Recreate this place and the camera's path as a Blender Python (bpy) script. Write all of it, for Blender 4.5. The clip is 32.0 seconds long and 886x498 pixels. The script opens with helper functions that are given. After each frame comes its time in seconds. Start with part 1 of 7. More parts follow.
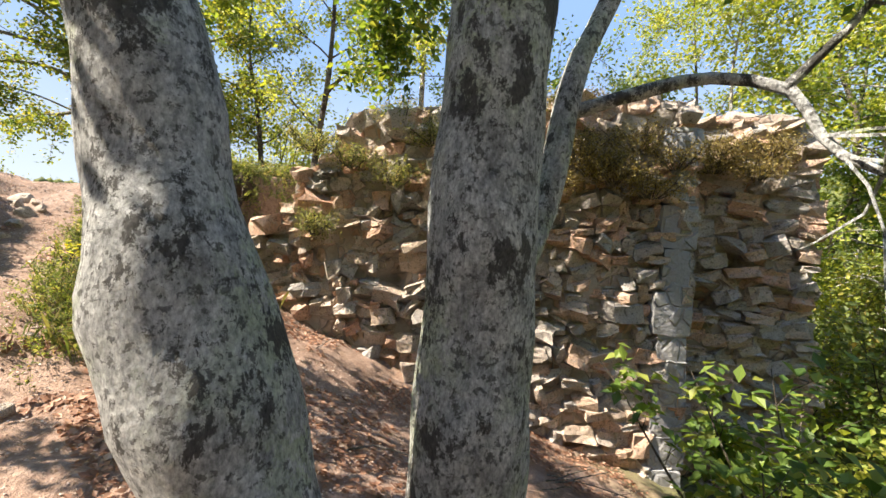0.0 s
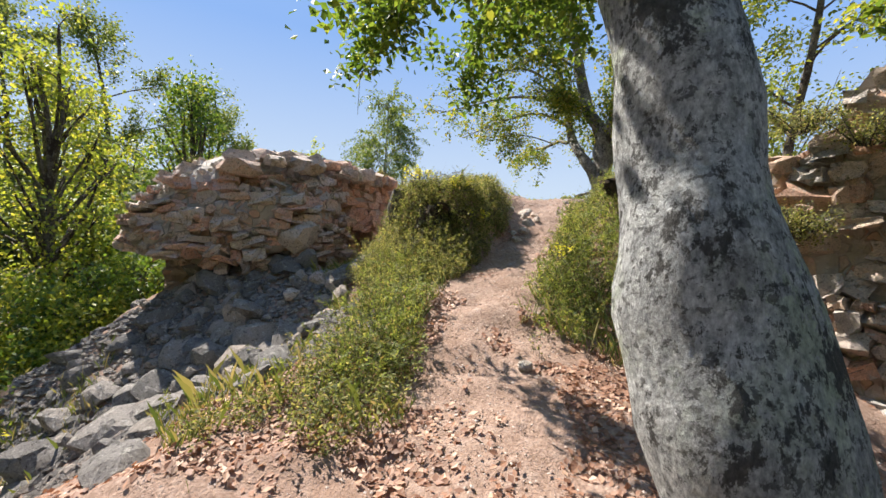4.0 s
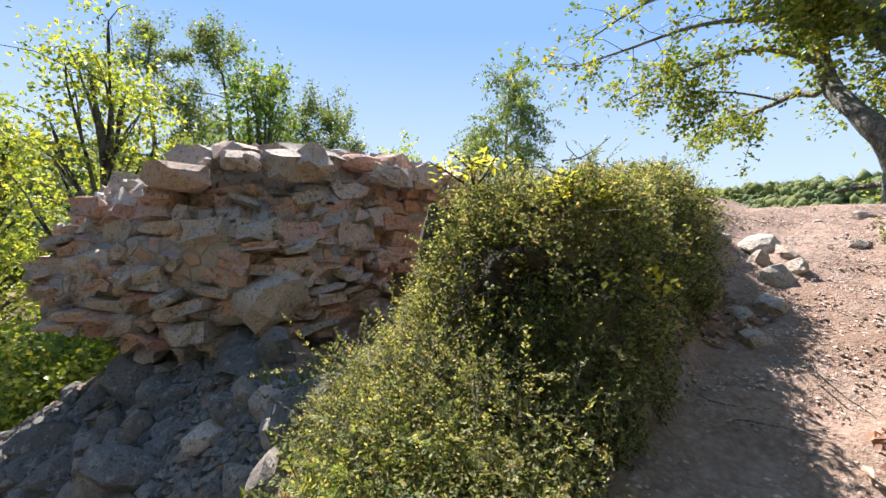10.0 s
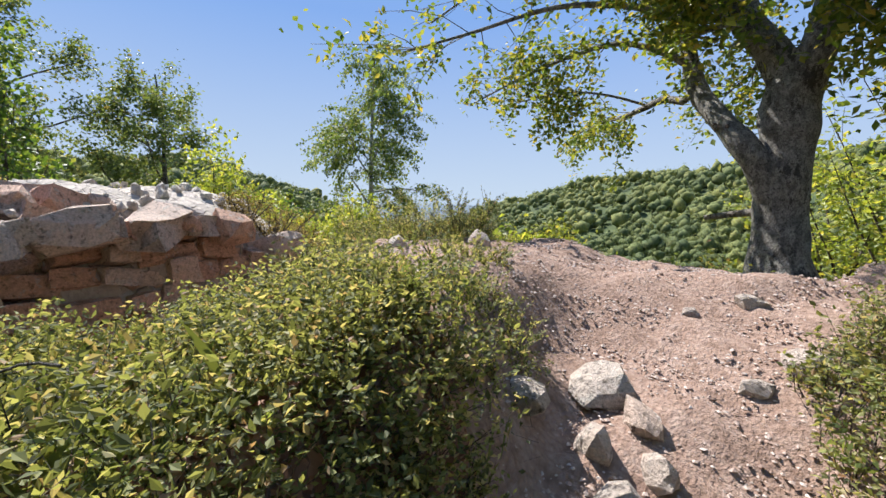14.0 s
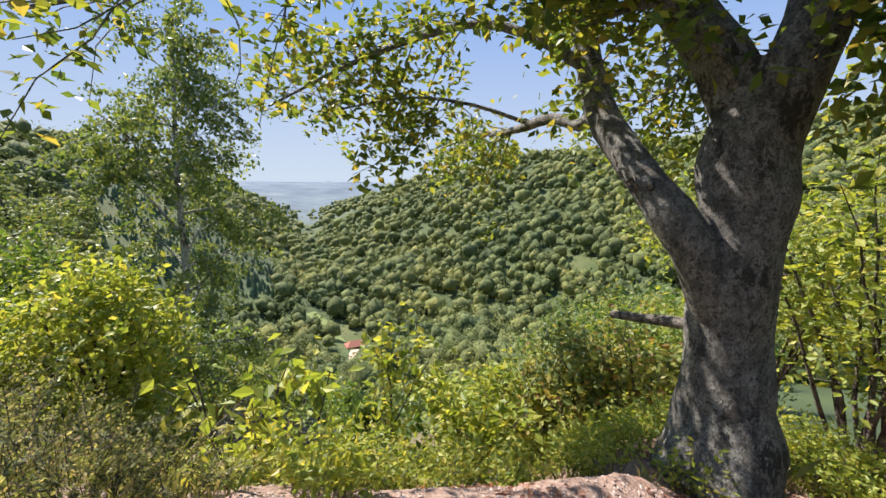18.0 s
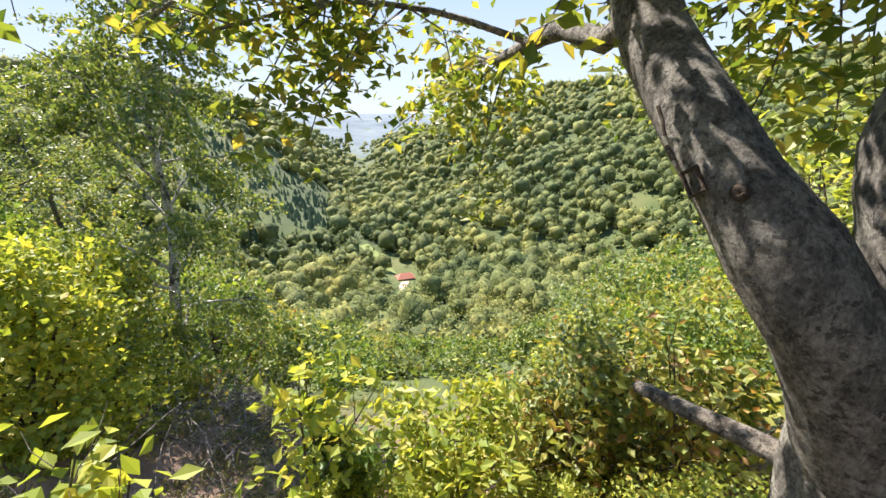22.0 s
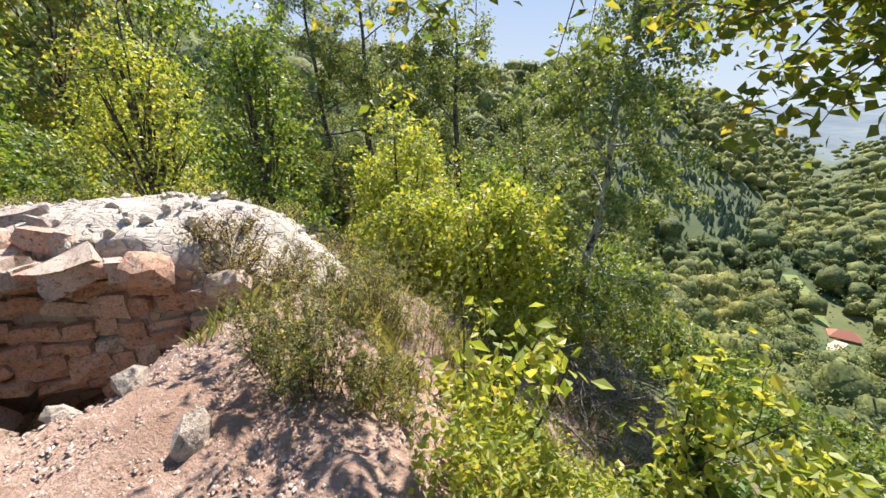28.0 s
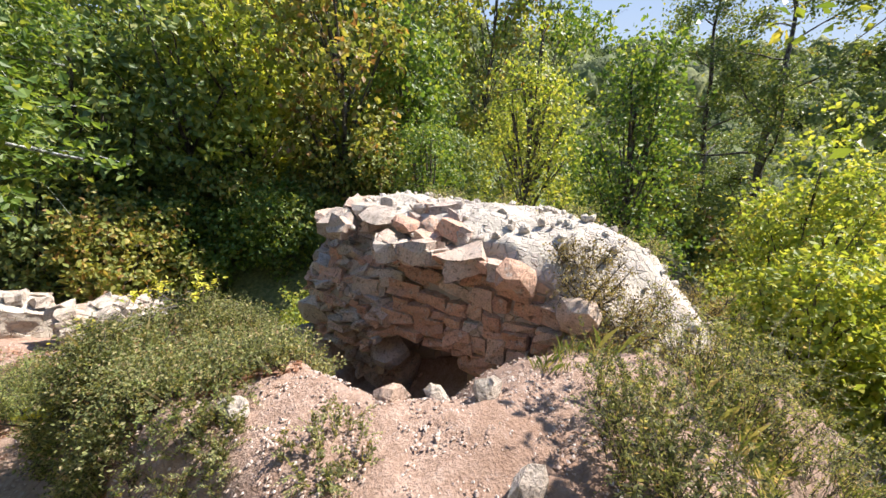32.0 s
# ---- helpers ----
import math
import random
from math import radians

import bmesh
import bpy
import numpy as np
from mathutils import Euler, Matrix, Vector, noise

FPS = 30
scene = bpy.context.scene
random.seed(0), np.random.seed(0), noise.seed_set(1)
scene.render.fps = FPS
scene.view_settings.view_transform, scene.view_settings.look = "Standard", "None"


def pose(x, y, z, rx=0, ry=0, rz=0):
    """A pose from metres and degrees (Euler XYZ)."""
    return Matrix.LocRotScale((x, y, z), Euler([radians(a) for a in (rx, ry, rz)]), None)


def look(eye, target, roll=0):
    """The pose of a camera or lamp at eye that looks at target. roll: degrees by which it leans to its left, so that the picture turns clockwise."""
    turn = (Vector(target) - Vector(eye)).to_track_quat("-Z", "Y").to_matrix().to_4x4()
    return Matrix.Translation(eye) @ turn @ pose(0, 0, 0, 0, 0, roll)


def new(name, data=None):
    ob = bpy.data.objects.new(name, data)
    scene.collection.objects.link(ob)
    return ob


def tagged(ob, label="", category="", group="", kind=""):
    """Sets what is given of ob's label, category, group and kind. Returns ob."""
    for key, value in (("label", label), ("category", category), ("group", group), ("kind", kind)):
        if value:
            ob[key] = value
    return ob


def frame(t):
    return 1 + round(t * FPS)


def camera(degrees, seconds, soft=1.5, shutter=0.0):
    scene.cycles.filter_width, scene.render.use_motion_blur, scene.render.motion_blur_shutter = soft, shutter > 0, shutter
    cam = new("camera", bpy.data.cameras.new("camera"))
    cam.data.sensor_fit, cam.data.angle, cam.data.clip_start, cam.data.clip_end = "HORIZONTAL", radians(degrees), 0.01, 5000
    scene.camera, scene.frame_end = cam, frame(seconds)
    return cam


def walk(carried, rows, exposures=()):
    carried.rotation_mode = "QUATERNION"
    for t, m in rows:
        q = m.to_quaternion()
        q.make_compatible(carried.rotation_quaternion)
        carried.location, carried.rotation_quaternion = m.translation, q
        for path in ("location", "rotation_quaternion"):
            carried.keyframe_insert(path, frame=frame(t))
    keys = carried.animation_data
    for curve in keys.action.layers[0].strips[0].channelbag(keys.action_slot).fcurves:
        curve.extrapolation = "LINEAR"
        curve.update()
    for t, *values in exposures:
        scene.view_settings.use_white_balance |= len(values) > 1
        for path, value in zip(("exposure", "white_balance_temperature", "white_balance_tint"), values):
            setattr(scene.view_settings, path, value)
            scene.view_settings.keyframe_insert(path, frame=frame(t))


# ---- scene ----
cam = camera(94.3, 32.0)
# seconds, eye, yaw to the left, pitch up, lean to the left
ROWS = [
    (0.0, 0.451, 0.113, 1.460, -3.64, -1.19, 2.64),
    (0.5, 0.400, 0.082, 1.448, 6.35, -1.60, 2.71),
    (1.0, 0.384, 0.045, 1.434, 16.18, -1.75, 2.79),
    (1.5, 0.299, 0.018, 1.435, 25.26, -1.99, 2.93),
    (2.0, 0.182, -0.008, 1.412, 33.07, -2.23, 2.91),
    (2.5, 0.162, -0.011, 1.419, 39.63, -2.38, 2.86),
    (3.0, 0.175, 0.004, 1.429, 44.98, -2.54, 2.72),
    (3.5, 0.184, 0.053, 1.442, 49.09, -2.72, 2.68),
    (4.0, 0.183, 0.094, 1.423, 51.82, -2.99, 2.49),
    (4.5, 0.101, 0.158, 1.397, 53.47, -3.37, 2.48),
    (6.5, -0.680, 0.979, 1.460, 55.62, -4.04, 1.91),
    (7.0, -0.981, 1.244, 1.501, 55.84, -3.81, 1.94),
    (7.5, -1.233, 1.493, 1.590, 56.34, -4.14, 1.82),
    (8.0, -1.504, 1.824, 1.612, 57.75, -3.93, 1.75),
    (8.5, -1.806, 2.116, 1.660, 60.05, -3.89, 1.69),
    (9.0, -2.108, 2.317, 1.714, 63.67, -3.89, 1.62),
    (9.5, -2.348, 2.497, 1.805, 67.85, -3.93, 1.68),
    (10.0, -2.571, 2.614, 1.900, 71.86, -4.29, 1.56),
    (10.5, -2.772, 2.736, 1.982, 75.22, -4.72, 1.57),
    (11.0, -2.847, 2.862, 2.040, 77.05, -5.19, 1.48),
    (11.5, -2.929, 3.095, 2.124, 77.19, -5.58, 1.26),
    (12.0, -3.059, 3.282, 2.195, 75.86, -5.88, 1.15),
    (12.5, -3.215, 3.516, 2.250, 72.89, -5.94, 1.27),
    (13.0, -3.339, 3.926, 2.286, 69.53, -5.75, 0.90),
    (13.5, -3.497, 4.210, 2.408, 64.64, -5.78, 0.92),
    (14.0, -3.737, 4.531, 2.527, 59.80, -5.80, 0.85),
    (14.5, -3.895, 4.838, 2.647, 55.40, -5.82, 0.81),
    (15.0, -4.025, 5.086, 2.762, 51.64, -5.92, 0.75),
    (15.5, -4.217, 5.285, 2.863, 48.71, -6.06, 0.71),
    (17.5, -4.993, 6.609, 3.340, 46.26, -7.97, 0.63),
    (18.0, -5.149, 6.847, 3.466, 47.42, -8.78, 0.43),
    (18.5, -5.342, 7.049, 3.613, 48.71, -10.05, 0.37),
    (19.0, -5.479, 7.244, 3.747, 50.08, -11.57, 0.29),
    (19.5, -5.567, 7.509, 3.747, 51.25, -13.03, 0.18),
    (20.0, -5.611, 7.721, 3.736, 52.17, -14.53, 0.04),
    (20.5, -5.638, 7.900, 3.708, 52.80, -15.79, 0.02),
    (21.0, -5.589, 8.096, 3.685, 53.29, -16.82, 0.03),
    (21.5, -5.619, 8.214, 3.669, 53.78, -17.46, -0.01),
    (22.0, -5.774, 8.332, 3.656, 54.50, -17.87, -0.06),
    (22.5, -5.879, 8.483, 3.623, 55.41, -18.09, 0.05),
    (23.0, -5.901, 8.616, 3.617, 56.49, -18.51, -0.02),
    (23.5, -5.901, 8.678, 3.603, 58.01, -18.94, 0.07),
    (24.0, -5.899, 8.694, 3.596, 60.69, -19.38, 0.08),
    (24.5, -5.911, 8.628, 3.602, 65.00, -19.72, 0.09),
    (25.0, -5.922, 8.554, 3.624, 70.92, -19.88, 0.12),
    (25.5, -5.935, 8.477, 3.633, 77.79, -19.79, 0.15),
    (27.5, -5.523, 8.050, 3.629, 102.16, -19.44, 0.50),
    (28.0, -5.483, 7.989, 3.634, 108.49, -19.37, 0.66),
    (28.5, -5.492, 7.927, 3.628, 115.52, -19.32, 0.83),
    (29.0, -5.506, 7.941, 3.642, 122.98, -19.31, 0.96),
    (29.5, -5.521, 7.951, 3.641, 130.28, -19.29, 1.12),
    (30.0, -5.513, 7.940, 3.648, 136.98, -19.28, 1.21),
    (30.5, -5.496, 7.911, 3.679, 142.74, -19.21, 1.27),
    (31.0, -5.502, 7.887, 3.718, 147.53, -19.07, 1.29),
    (31.5, -5.516, 7.733, 3.735, 151.35, -18.89, 1.30),
    (32.0, -5.580, 7.514, 3.749, 154.46, -18.78, 1.32),
]
EXPOSURES = [(0.0, 1.85, 7300, 11), (2.0, 1.6, 6900, 11), (4.0, 1.45, 6600, 11), (9.0, 1.6, 6300, 11), (12.0, 1.8, 6300, 11), (13.5, 1.4, 6200, 12), (15.0, 1.15, 6200, 12), (19.0, 1.45, 6600, 15), (22.0, 1.85, 6800, 14), (24.0, 1.85, 6700, 14), (26.5, 1.5, 6700, 13), (32.0, 1.5, 6600, 12)]
walk(cam, [(t, pose(x, y, z, 90 + pitch, -roll, yaw)) for t, x, y, z, yaw, pitch, roll in ROWS], EXPOSURES)

# ---- world, sun, exposure ----
SUN_AZ, SUN_EL = 97.0, 50.0
world = bpy.data.worlds.new("daylight")
scene.world = world
world.use_nodes = True
wn = world.node_tree.nodes
sky = wn.new("ShaderNodeTexSky")
sky.sky_type = "NISHITA"
sky.sun_disc = False
sky.sun_elevation = radians(SUN_EL)
sky.sun_rotation = radians(-SUN_AZ)
sky.air_density, sky.dust_density, sky.ozone_density = 0.75, 0.1, 2.0
wn["Background"].inputs[1].default_value = 0.15
even = wn.new("ShaderNodeMix")  # clear, even autumn sky without a glaring horizon
even.data_type, even.blend_type = "RGBA", "DARKEN"
even.inputs[0].default_value = 1.0
up = wn.new("ShaderNodeSeparateXYZ")
world.node_tree.links.new(wn.new("ShaderNodeTexCoord").outputs["Generated"], up.inputs[0])
height = wn.new("ShaderNodeValToRGB")
for spot, (where, tone) in zip(height.color_ramp.elements, ((0.02, (0.62, 0.74, 0.86, 1)), (0.4, (0.26, 0.45, 0.84, 1)))):
    spot.position, spot.color = where, tone
lift = wn.new("ShaderNodeMix")
lift.data_type, lift.blend_type = "RGBA", "MULTIPLY"
lift.inputs[0].default_value = 1.0
lift.inputs[7].default_value = (2.7, 2.7, 2.7, 1)
world.node_tree.links.new(up.outputs["Z"], height.inputs[0])
world.node_tree.links.new(height.outputs[0], lift.inputs[6])
world.node_tree.links.new(lift.outputs[2], even.inputs[7])
world.node_tree.links.new(sky.outputs[0], even.inputs[6])
world.node_tree.links.new(even.outputs[2], wn["Background"].inputs[0])
sun_data = bpy.data.lights.new("sun", "SUN")
sun_data.energy, sun_data.angle, sun_data.color = 4.2, radians(0.53), (1.0, 0.95, 0.87)
sun = new("sun", sun_data)
sa, se = radians(SUN_AZ), radians(SUN_EL)
sun.matrix_world = look((0, 0, 60), (math.sin(sa) * math.cos(se), -math.cos(sa) * math.cos(se), 60 - math.sin(se)))


# ---- materials ----
def nodes(name):
    m = bpy.data.materials.new(name)
    m.use_nodes = True
    t = m.node_tree
    b = t.nodes["Principled BSDF"]
    return m, t, b, t.nodes["Material Output"]


def ramp(t, fac, stops):
    r = t.nodes.new("ShaderNodeValToRGB")
    els = r.color_ramp.elements
    while len(els) < len(stops):
        els.new(0.5)
    for e, (p, c) in zip(els, stops):
        e.position, e.color = p, (*c, 1)
    t.links.new(fac, r.inputs[0])
    return r.outputs[0]


def coords(t):
    return t.nodes.new("ShaderNodeTexCoord").outputs["Object"]


def noise_tex(t, scale, detail=4, rough=0.55, at=None, kind="Fac"):
    n = t.nodes.new("ShaderNodeTexNoise")
    n.inputs["Scale"].default_value, n.inputs["Detail"].default_value, n.inputs["Roughness"].default_value = scale, detail, rough
    t.links.new(at or coords(t), n.inputs["Vector"])
    return n.outputs[kind]


def vor(t, scale, at=None, feature="F1", out="Distance"):
    n = t.nodes.new("ShaderNodeTexVoronoi")
    n.feature = feature
    n.inputs["Scale"].default_value = scale
    t.links.new(at or coords(t), n.inputs["Vector"])
    return n.outputs[out]


def math_node(t, op, a, b):
    n = t.nodes.new("ShaderNodeMath")
    n.operation = op
    for i, v in enumerate((a, b)):
        if isinstance(v, (int, float)):
            n.inputs[i].default_value = v
        else:
            t.links.new(v, n.inputs[i])
    return n.outputs[0]


def mix_col(t, fac, a, b, how="MIX"):
    n = t.nodes.new("ShaderNodeMix")
    n.data_type, n.blend_type = "RGBA", how
    for i, v in ((0, fac), (6, a), (7, b)):
        if isinstance(v, (int, float)):
            n.inputs[i].default_value = v
        elif isinstance(v, tuple):
            n.inputs[i].default_value = (*v, 1)
        else:
            t.links.new(v, n.inputs[i])
    return n.outputs[2]


def bump(t, b, height, strength, dist):
    n = t.nodes.new("ShaderNodeBump")
    n.inputs["Strength"].default_value, n.inputs["Distance"].default_value = strength, dist
    t.links.new(height, n.inputs["Height"])
    t.links.new(n.outputs[0], b.inputs["Normal"])


def leaf_material(name, stops, glow=0.42, rough=0.5, tint=(1.25, 1.15, 0.6)):
    """Thin leaf: reflects and lets light through; every leaf has its own shade."""
    m, t, b, out = nodes(name)
    geo = t.nodes.new("ShaderNodeNewGeometry")
    col = ramp(t, geo.outputs["Random Per Island"], [(p, (1.4 * c[0], 1.36 * c[1], 1.25 * c[2] + 0.1 * c[1])) for p, c in stops])
    big = noise_tex(t, 0.9, 2)
    col = mix_col(t, math_node(t, "MULTIPLY", big, 0.4), col, mix_col(t, 1.0, col, (0.45, 0.5, 0.4), "MULTIPLY"))
    t.links.new(col, b.inputs["Base Color"])
    b.inputs["Roughness"].default_value = rough
    tr = t.nodes.new("ShaderNodeBsdfTranslucent")
    t.links.new(mix_col(t, 1.0, col, tint, "MULTIPLY"), tr.inputs[0])
    mx = t.nodes.new("ShaderNodeMixShader")
    mx.inputs[0].default_value = glow
    t.links.new(b.outputs[0], mx.inputs[1])
    t.links.new(tr.outputs[0], mx.inputs[2])
    t.links.new(mx.outputs[0], out.inputs[0])
    return m


GREEN = leaf_material("leaf_green", [(0.0, (0.05, 0.1, 0.015)), (0.45, (0.1, 0.17, 0.022)), (0.8, (0.17, 0.24, 0.03)), (1.0, (0.27, 0.29, 0.04))], 0.5)
BEECHLEAF = leaf_material("leaf_beech", [(0.0, (0.06, 0.11, 0.015)), (0.45, (0.15, 0.2, 0.025)), (0.8, (0.26, 0.28, 0.035)), (1.0, (0.34, 0.27, 0.05))], 0.52)
DARKLEAF = leaf_material("leaf_dark", [(0.0, (0.065, 0.1, 0.03)), (0.6, (0.15, 0.2, 0.055)), (0.92, (0.2, 0.24, 0.055)), (1.0, (0.32, 0.24, 0.06))], 0.45)
YELLOWGREEN = leaf_material("leaf_yellow_green", [(0.0, (0.14, 0.2, 0.022)), (0.5, (0.25, 0.305, 0.035)), (0.85, (0.37, 0.39, 0.05)), (1.0, (0.45, 0.4, 0.07))], 0.52)
AUTUMN = leaf_material("leaf_autumn", [(0.0, (0.13, 0.17, 0.03)), (0.5, (0.25, 0.27, 0.05)), (0.8, (0.34, 0.31, 0.07)), (0.93, (0.32, 0.2, 0.06)), (1.0, (0.2, 0.1, 0.04))], 0.48)
DRYMOSS = leaf_material("dry_moss", [(0.0, (0.08, 0.06, 0.02)), (0.5, (0.2, 0.155, 0.05)), (0.85, (0.32, 0.26, 0.08)), (1.0, (0.4, 0.34, 0.14))], 0.3, 0.8)
BIRCHLEAF = leaf_material("leaf_birch", [(0.0, (0.07, 0.12, 0.03)), (0.6, (0.15, 0.21, 0.05)), (1.0, (0.28, 0.3, 0.07))], 0.45)
SCRUB = leaf_material("leaf_scrub", [(0.0, (0.05, 0.06, 0.025)), (0.4, (0.15, 0.175, 0.06)), (0.75, (0.28, 0.3, 0.11)), (0.92, (0.42, 0.38, 0.2)), (1.0, (0.34, 0.22, 0.14))], 0.54, 0.7)
FERNY = leaf_material("leaf_ferny", [(0.0, (0.06, 0.085, 0.025)), (0.45, (0.15, 0.2, 0.05)), (0.8, (0.26, 0.31, 0.08)), (0.94, (0.4, 0.38, 0.13)), (1.0, (0.34, 0.22, 0.12))], 0.5, 0.65)
BRIGHT = leaf_material("leaf_bright_yellow", [(0.0, (0.3, 0.36, 0.03)), (0.6, (0.55, 0.52, 0.03)), (1.0, (0.7, 0.6, 0.05))], 0.5)
GRASS = leaf_material("grass_blade", [(0.0, (0.07, 0.11, 0.025)), (0.5, (0.14, 0.17, 0.04)), (0.8, (0.28, 0.25, 0.1)), (1.0, (0.42, 0.34, 0.18))], 0.35, 0.6)
LITTER = leaf_material("dead_leaf", [(0.0, (0.15, 0.075, 0.045)), (0.5, (0.27, 0.145, 0.09)), (0.85, (0.4, 0.24, 0.16)), (1.0, (0.54, 0.4, 0.3))], 0.3, 0.6, (1.1, 0.85, 0.6))


def make_bark(name, base, light, dark, lichen, scale=1.0, patches=0.5, blotch=0.52):
    """Smooth bark with dark blotches, pale crusts and greenish lichen, at several sizes."""
    m, t, b, _ = nodes(name)
    raw = coords(t)
    mp = t.nodes.new("ShaderNodeMapping")
    mp.inputs["Scale"].default_value = (1.0, 1.0, 0.6)
    t.links.new(raw, mp.inputs[0])
    at = mp.outputs[0]
    n1, n2, n3 = noise_tex(t, 4.5 * scale, 12, 0.78, at), noise_tex(t, 14 * scale, 10, 0.75, at), noise_tex(t, 1.6 * scale, 6, 0.7, at)
    n4 = noise_tex(t, 34 * scale, 6, 0.7, raw)
    col = ramp(t, n2, [(0.36, tuple(0.6 * q for q in base)), (0.47, base), (0.56, light), (0.7, tuple(0.8 * q for q in light))])
    crust = ramp(t, noise_tex(t, 6 * scale, 12, 0.8, raw), [(0.57 - 0.1 * patches, (0, 0, 0)), (0.6 - 0.1 * patches, (1, 1, 1))])
    col = mix_col(t, math_node(t, "MULTIPLY", crust, ramp(t, n3, [(0.45, (0, 0, 0)), (0.58, (0.9, 0.9, 0.9))])), col, lichen)
    col = mix_col(t, ramp(t, n1, [(blotch, (0, 0, 0)), (blotch + 0.015, (0.93, 0.93, 0.93))]), col, dark)
    speck = ramp(t, n4, [(0.555, (0, 0, 0)), (0.58, (0.75, 0.75, 0.75))])
    col = mix_col(t, speck, col, dark)
    fine = noise_tex(t, 90 * scale, 4, 0.65, at)
    col = mix_col(t, 0.85, col, mix_col(t, ramp(t, fine, [(0.3, (0, 0, 0)), (0.7, (1, 1, 1))]), (0.35, 0.35, 0.35), (1.5, 1.5, 1.5)), "MULTIPLY")
    t.links.new(col, b.inputs["Base Color"])
    b.inputs["Roughness"].default_value = 0.85
    bump(t, b, math_node(t, "ADD", math_node(t, "MULTIPLY", n1, 1.5), math_node(t, "ADD", math_node(t, "MULTIPLY", n2, 1.0), math_node(t, "MULTIPLY", n4, 0.5))), 1.0, 0.03)
    return m


BARK_GREY = make_bark("hornbeam_bark", (0.4, 0.405, 0.4), (0.6, 0.605, 0.59), (0.06, 0.056, 0.05), (0.45, 0.51, 0.34), 0.8, 1.0, 0.545)
BARK_BEECH = make_bark("beech_bark", (0.165, 0.152, 0.132), (0.3, 0.28, 0.245), (0.045, 0.04, 0.033), (0.4, 0.39, 0.33), 1.0, 0.5, 0.56)
BARK_BROWN = make_bark("brown_bark", (0.11, 0.09, 0.07), (0.2, 0.17, 0.135), (0.04, 0.02, 0.016), (0.16, 0.15, 0.1))
BARK_BIRCH = make_bark("birch_bark", (0.5, 0.48, 0.44), (0.7, 0.68, 0.64), (0.05, 0.045, 0.04), (0.4, 0.38, 0.33), 1.2)
DEADWOOD = make_bark("dead_wood", (0.2, 0.17, 0.14), (0.38, 0.34, 0.29), (0.08, 0.065, 0.05), (0.3, 0.27, 0.22), 2.0)


def stone_material(name, stops, vary=0.5, rough=0.9, random_from="Object Info", grit=1.0):
    m, t, b, _ = nodes(name)
    at = coords(t)
    if random_from == "Object Info":
        rnd = t.nodes.new("ShaderNodeObjectInfo").outputs["Random"]
    else:
        rnd = t.nodes.new("ShaderNodeNewGeometry").outputs["Random Per Island"]
    geo = t.nodes.new("ShaderNodeNewGeometry").outputs["Position"]
    col = ramp(t, rnd, [(p, tuple(min(0.7, 1.22 * q) for q in c)) for p, c in stops])
    n1, n2 = noise_tex(t, 6, 8, 0.68, geo), noise_tex(t, 60, 5, 0.7, geo)
    col = mix_col(t, vary, col, mix_col(t, n1, (0.45, 0.43, 0.42), (1.5, 1.45, 1.4)), "MULTIPLY")
    stain = ramp(t, noise_tex(t, 2.3, 6, 0.7, geo), [(0.55, (0, 0, 0)), (0.68, (1, 1, 1))])
    col = mix_col(t, math_node(t, "MULTIPLY", stain, 0.45 * grit), col, (0.1, 0.09, 0.08))
    crust = ramp(t, noise_tex(t, 13, 8, 0.75, geo), [(0.56, (0, 0, 0)), (0.6, (0.6, 0.6, 0.6))])
    col = mix_col(t, crust, col, (0.5, 0.47, 0.42))
    pits = ramp(t, noise_tex(t, 24, 6, 0.7, geo), [(0.36, (0.25, 0.24, 0.23)), (0.45, (1, 1, 1))])
    col = mix_col(t, 0.8 * grit, col, pits, "MULTIPLY")
    col = mix_col(t, 0.75, col, mix_col(t, ramp(t, n2, [(0.3, (0, 0, 0)), (0.7, (1, 1, 1))]), (0.55, 0.55, 0.55), (1.35, 1.35, 1.35)), "MULTIPLY")
    t.links.new(col, b.inputs["Base Color"])
    b.inputs["Roughness"].default_value = rough
    bump(t, b, math_node(t, "ADD", n1, math_node(t, "MULTIPLY", n2, 0.5)), 1.0, 0.05)
    return m


STONE_GREY = stone_material("grey_limestone", [(0.0, (0.4, 0.32, 0.28)), (0.35, (0.5, 0.42, 0.355)), (0.7, (0.54, 0.38, 0.295)), (1.0, (0.54, 0.31, 0.225))])
STONE_GREY_MIX = stone_material("mixed_limestone", [(0.0, (0.4, 0.32, 0.28)), (0.35, (0.5, 0.42, 0.355)), (0.7, (0.54, 0.38, 0.295)), (1.0, (0.54, 0.31, 0.225))], random_from="island")
STONE_RED = stone_material("reddish_limestone", [(0.0, (0.44, 0.26, 0.18)), (0.5, (0.52, 0.32, 0.225)), (0.85, (0.54, 0.39, 0.3)), (1.0, (0.48, 0.42, 0.36))])
STONE_WALL = stone_material("grey_pink_limestone", [(0.0, (0.34, 0.32, 0.305)), (0.4, (0.45, 0.4, 0.36)), (0.75, (0.52, 0.4, 0.31)), (1.0, (0.52, 0.31, 0.22))])
STONE_WALL_MIX = stone_material("mixed_grey_pink_limestone", [(0.0, (0.34, 0.32, 0.305)), (0.4, (0.45, 0.4, 0.36)), (0.75, (0.52, 0.4, 0.31)), (1.0, (0.52, 0.31, 0.22))], random_from="island")
ROCK_GREY = stone_material("grey_rock", [(0.0, (0.145, 0.136, 0.128)), (0.6, (0.22, 0.203, 0.19)), (1.0, (0.32, 0.27, 0.23))])
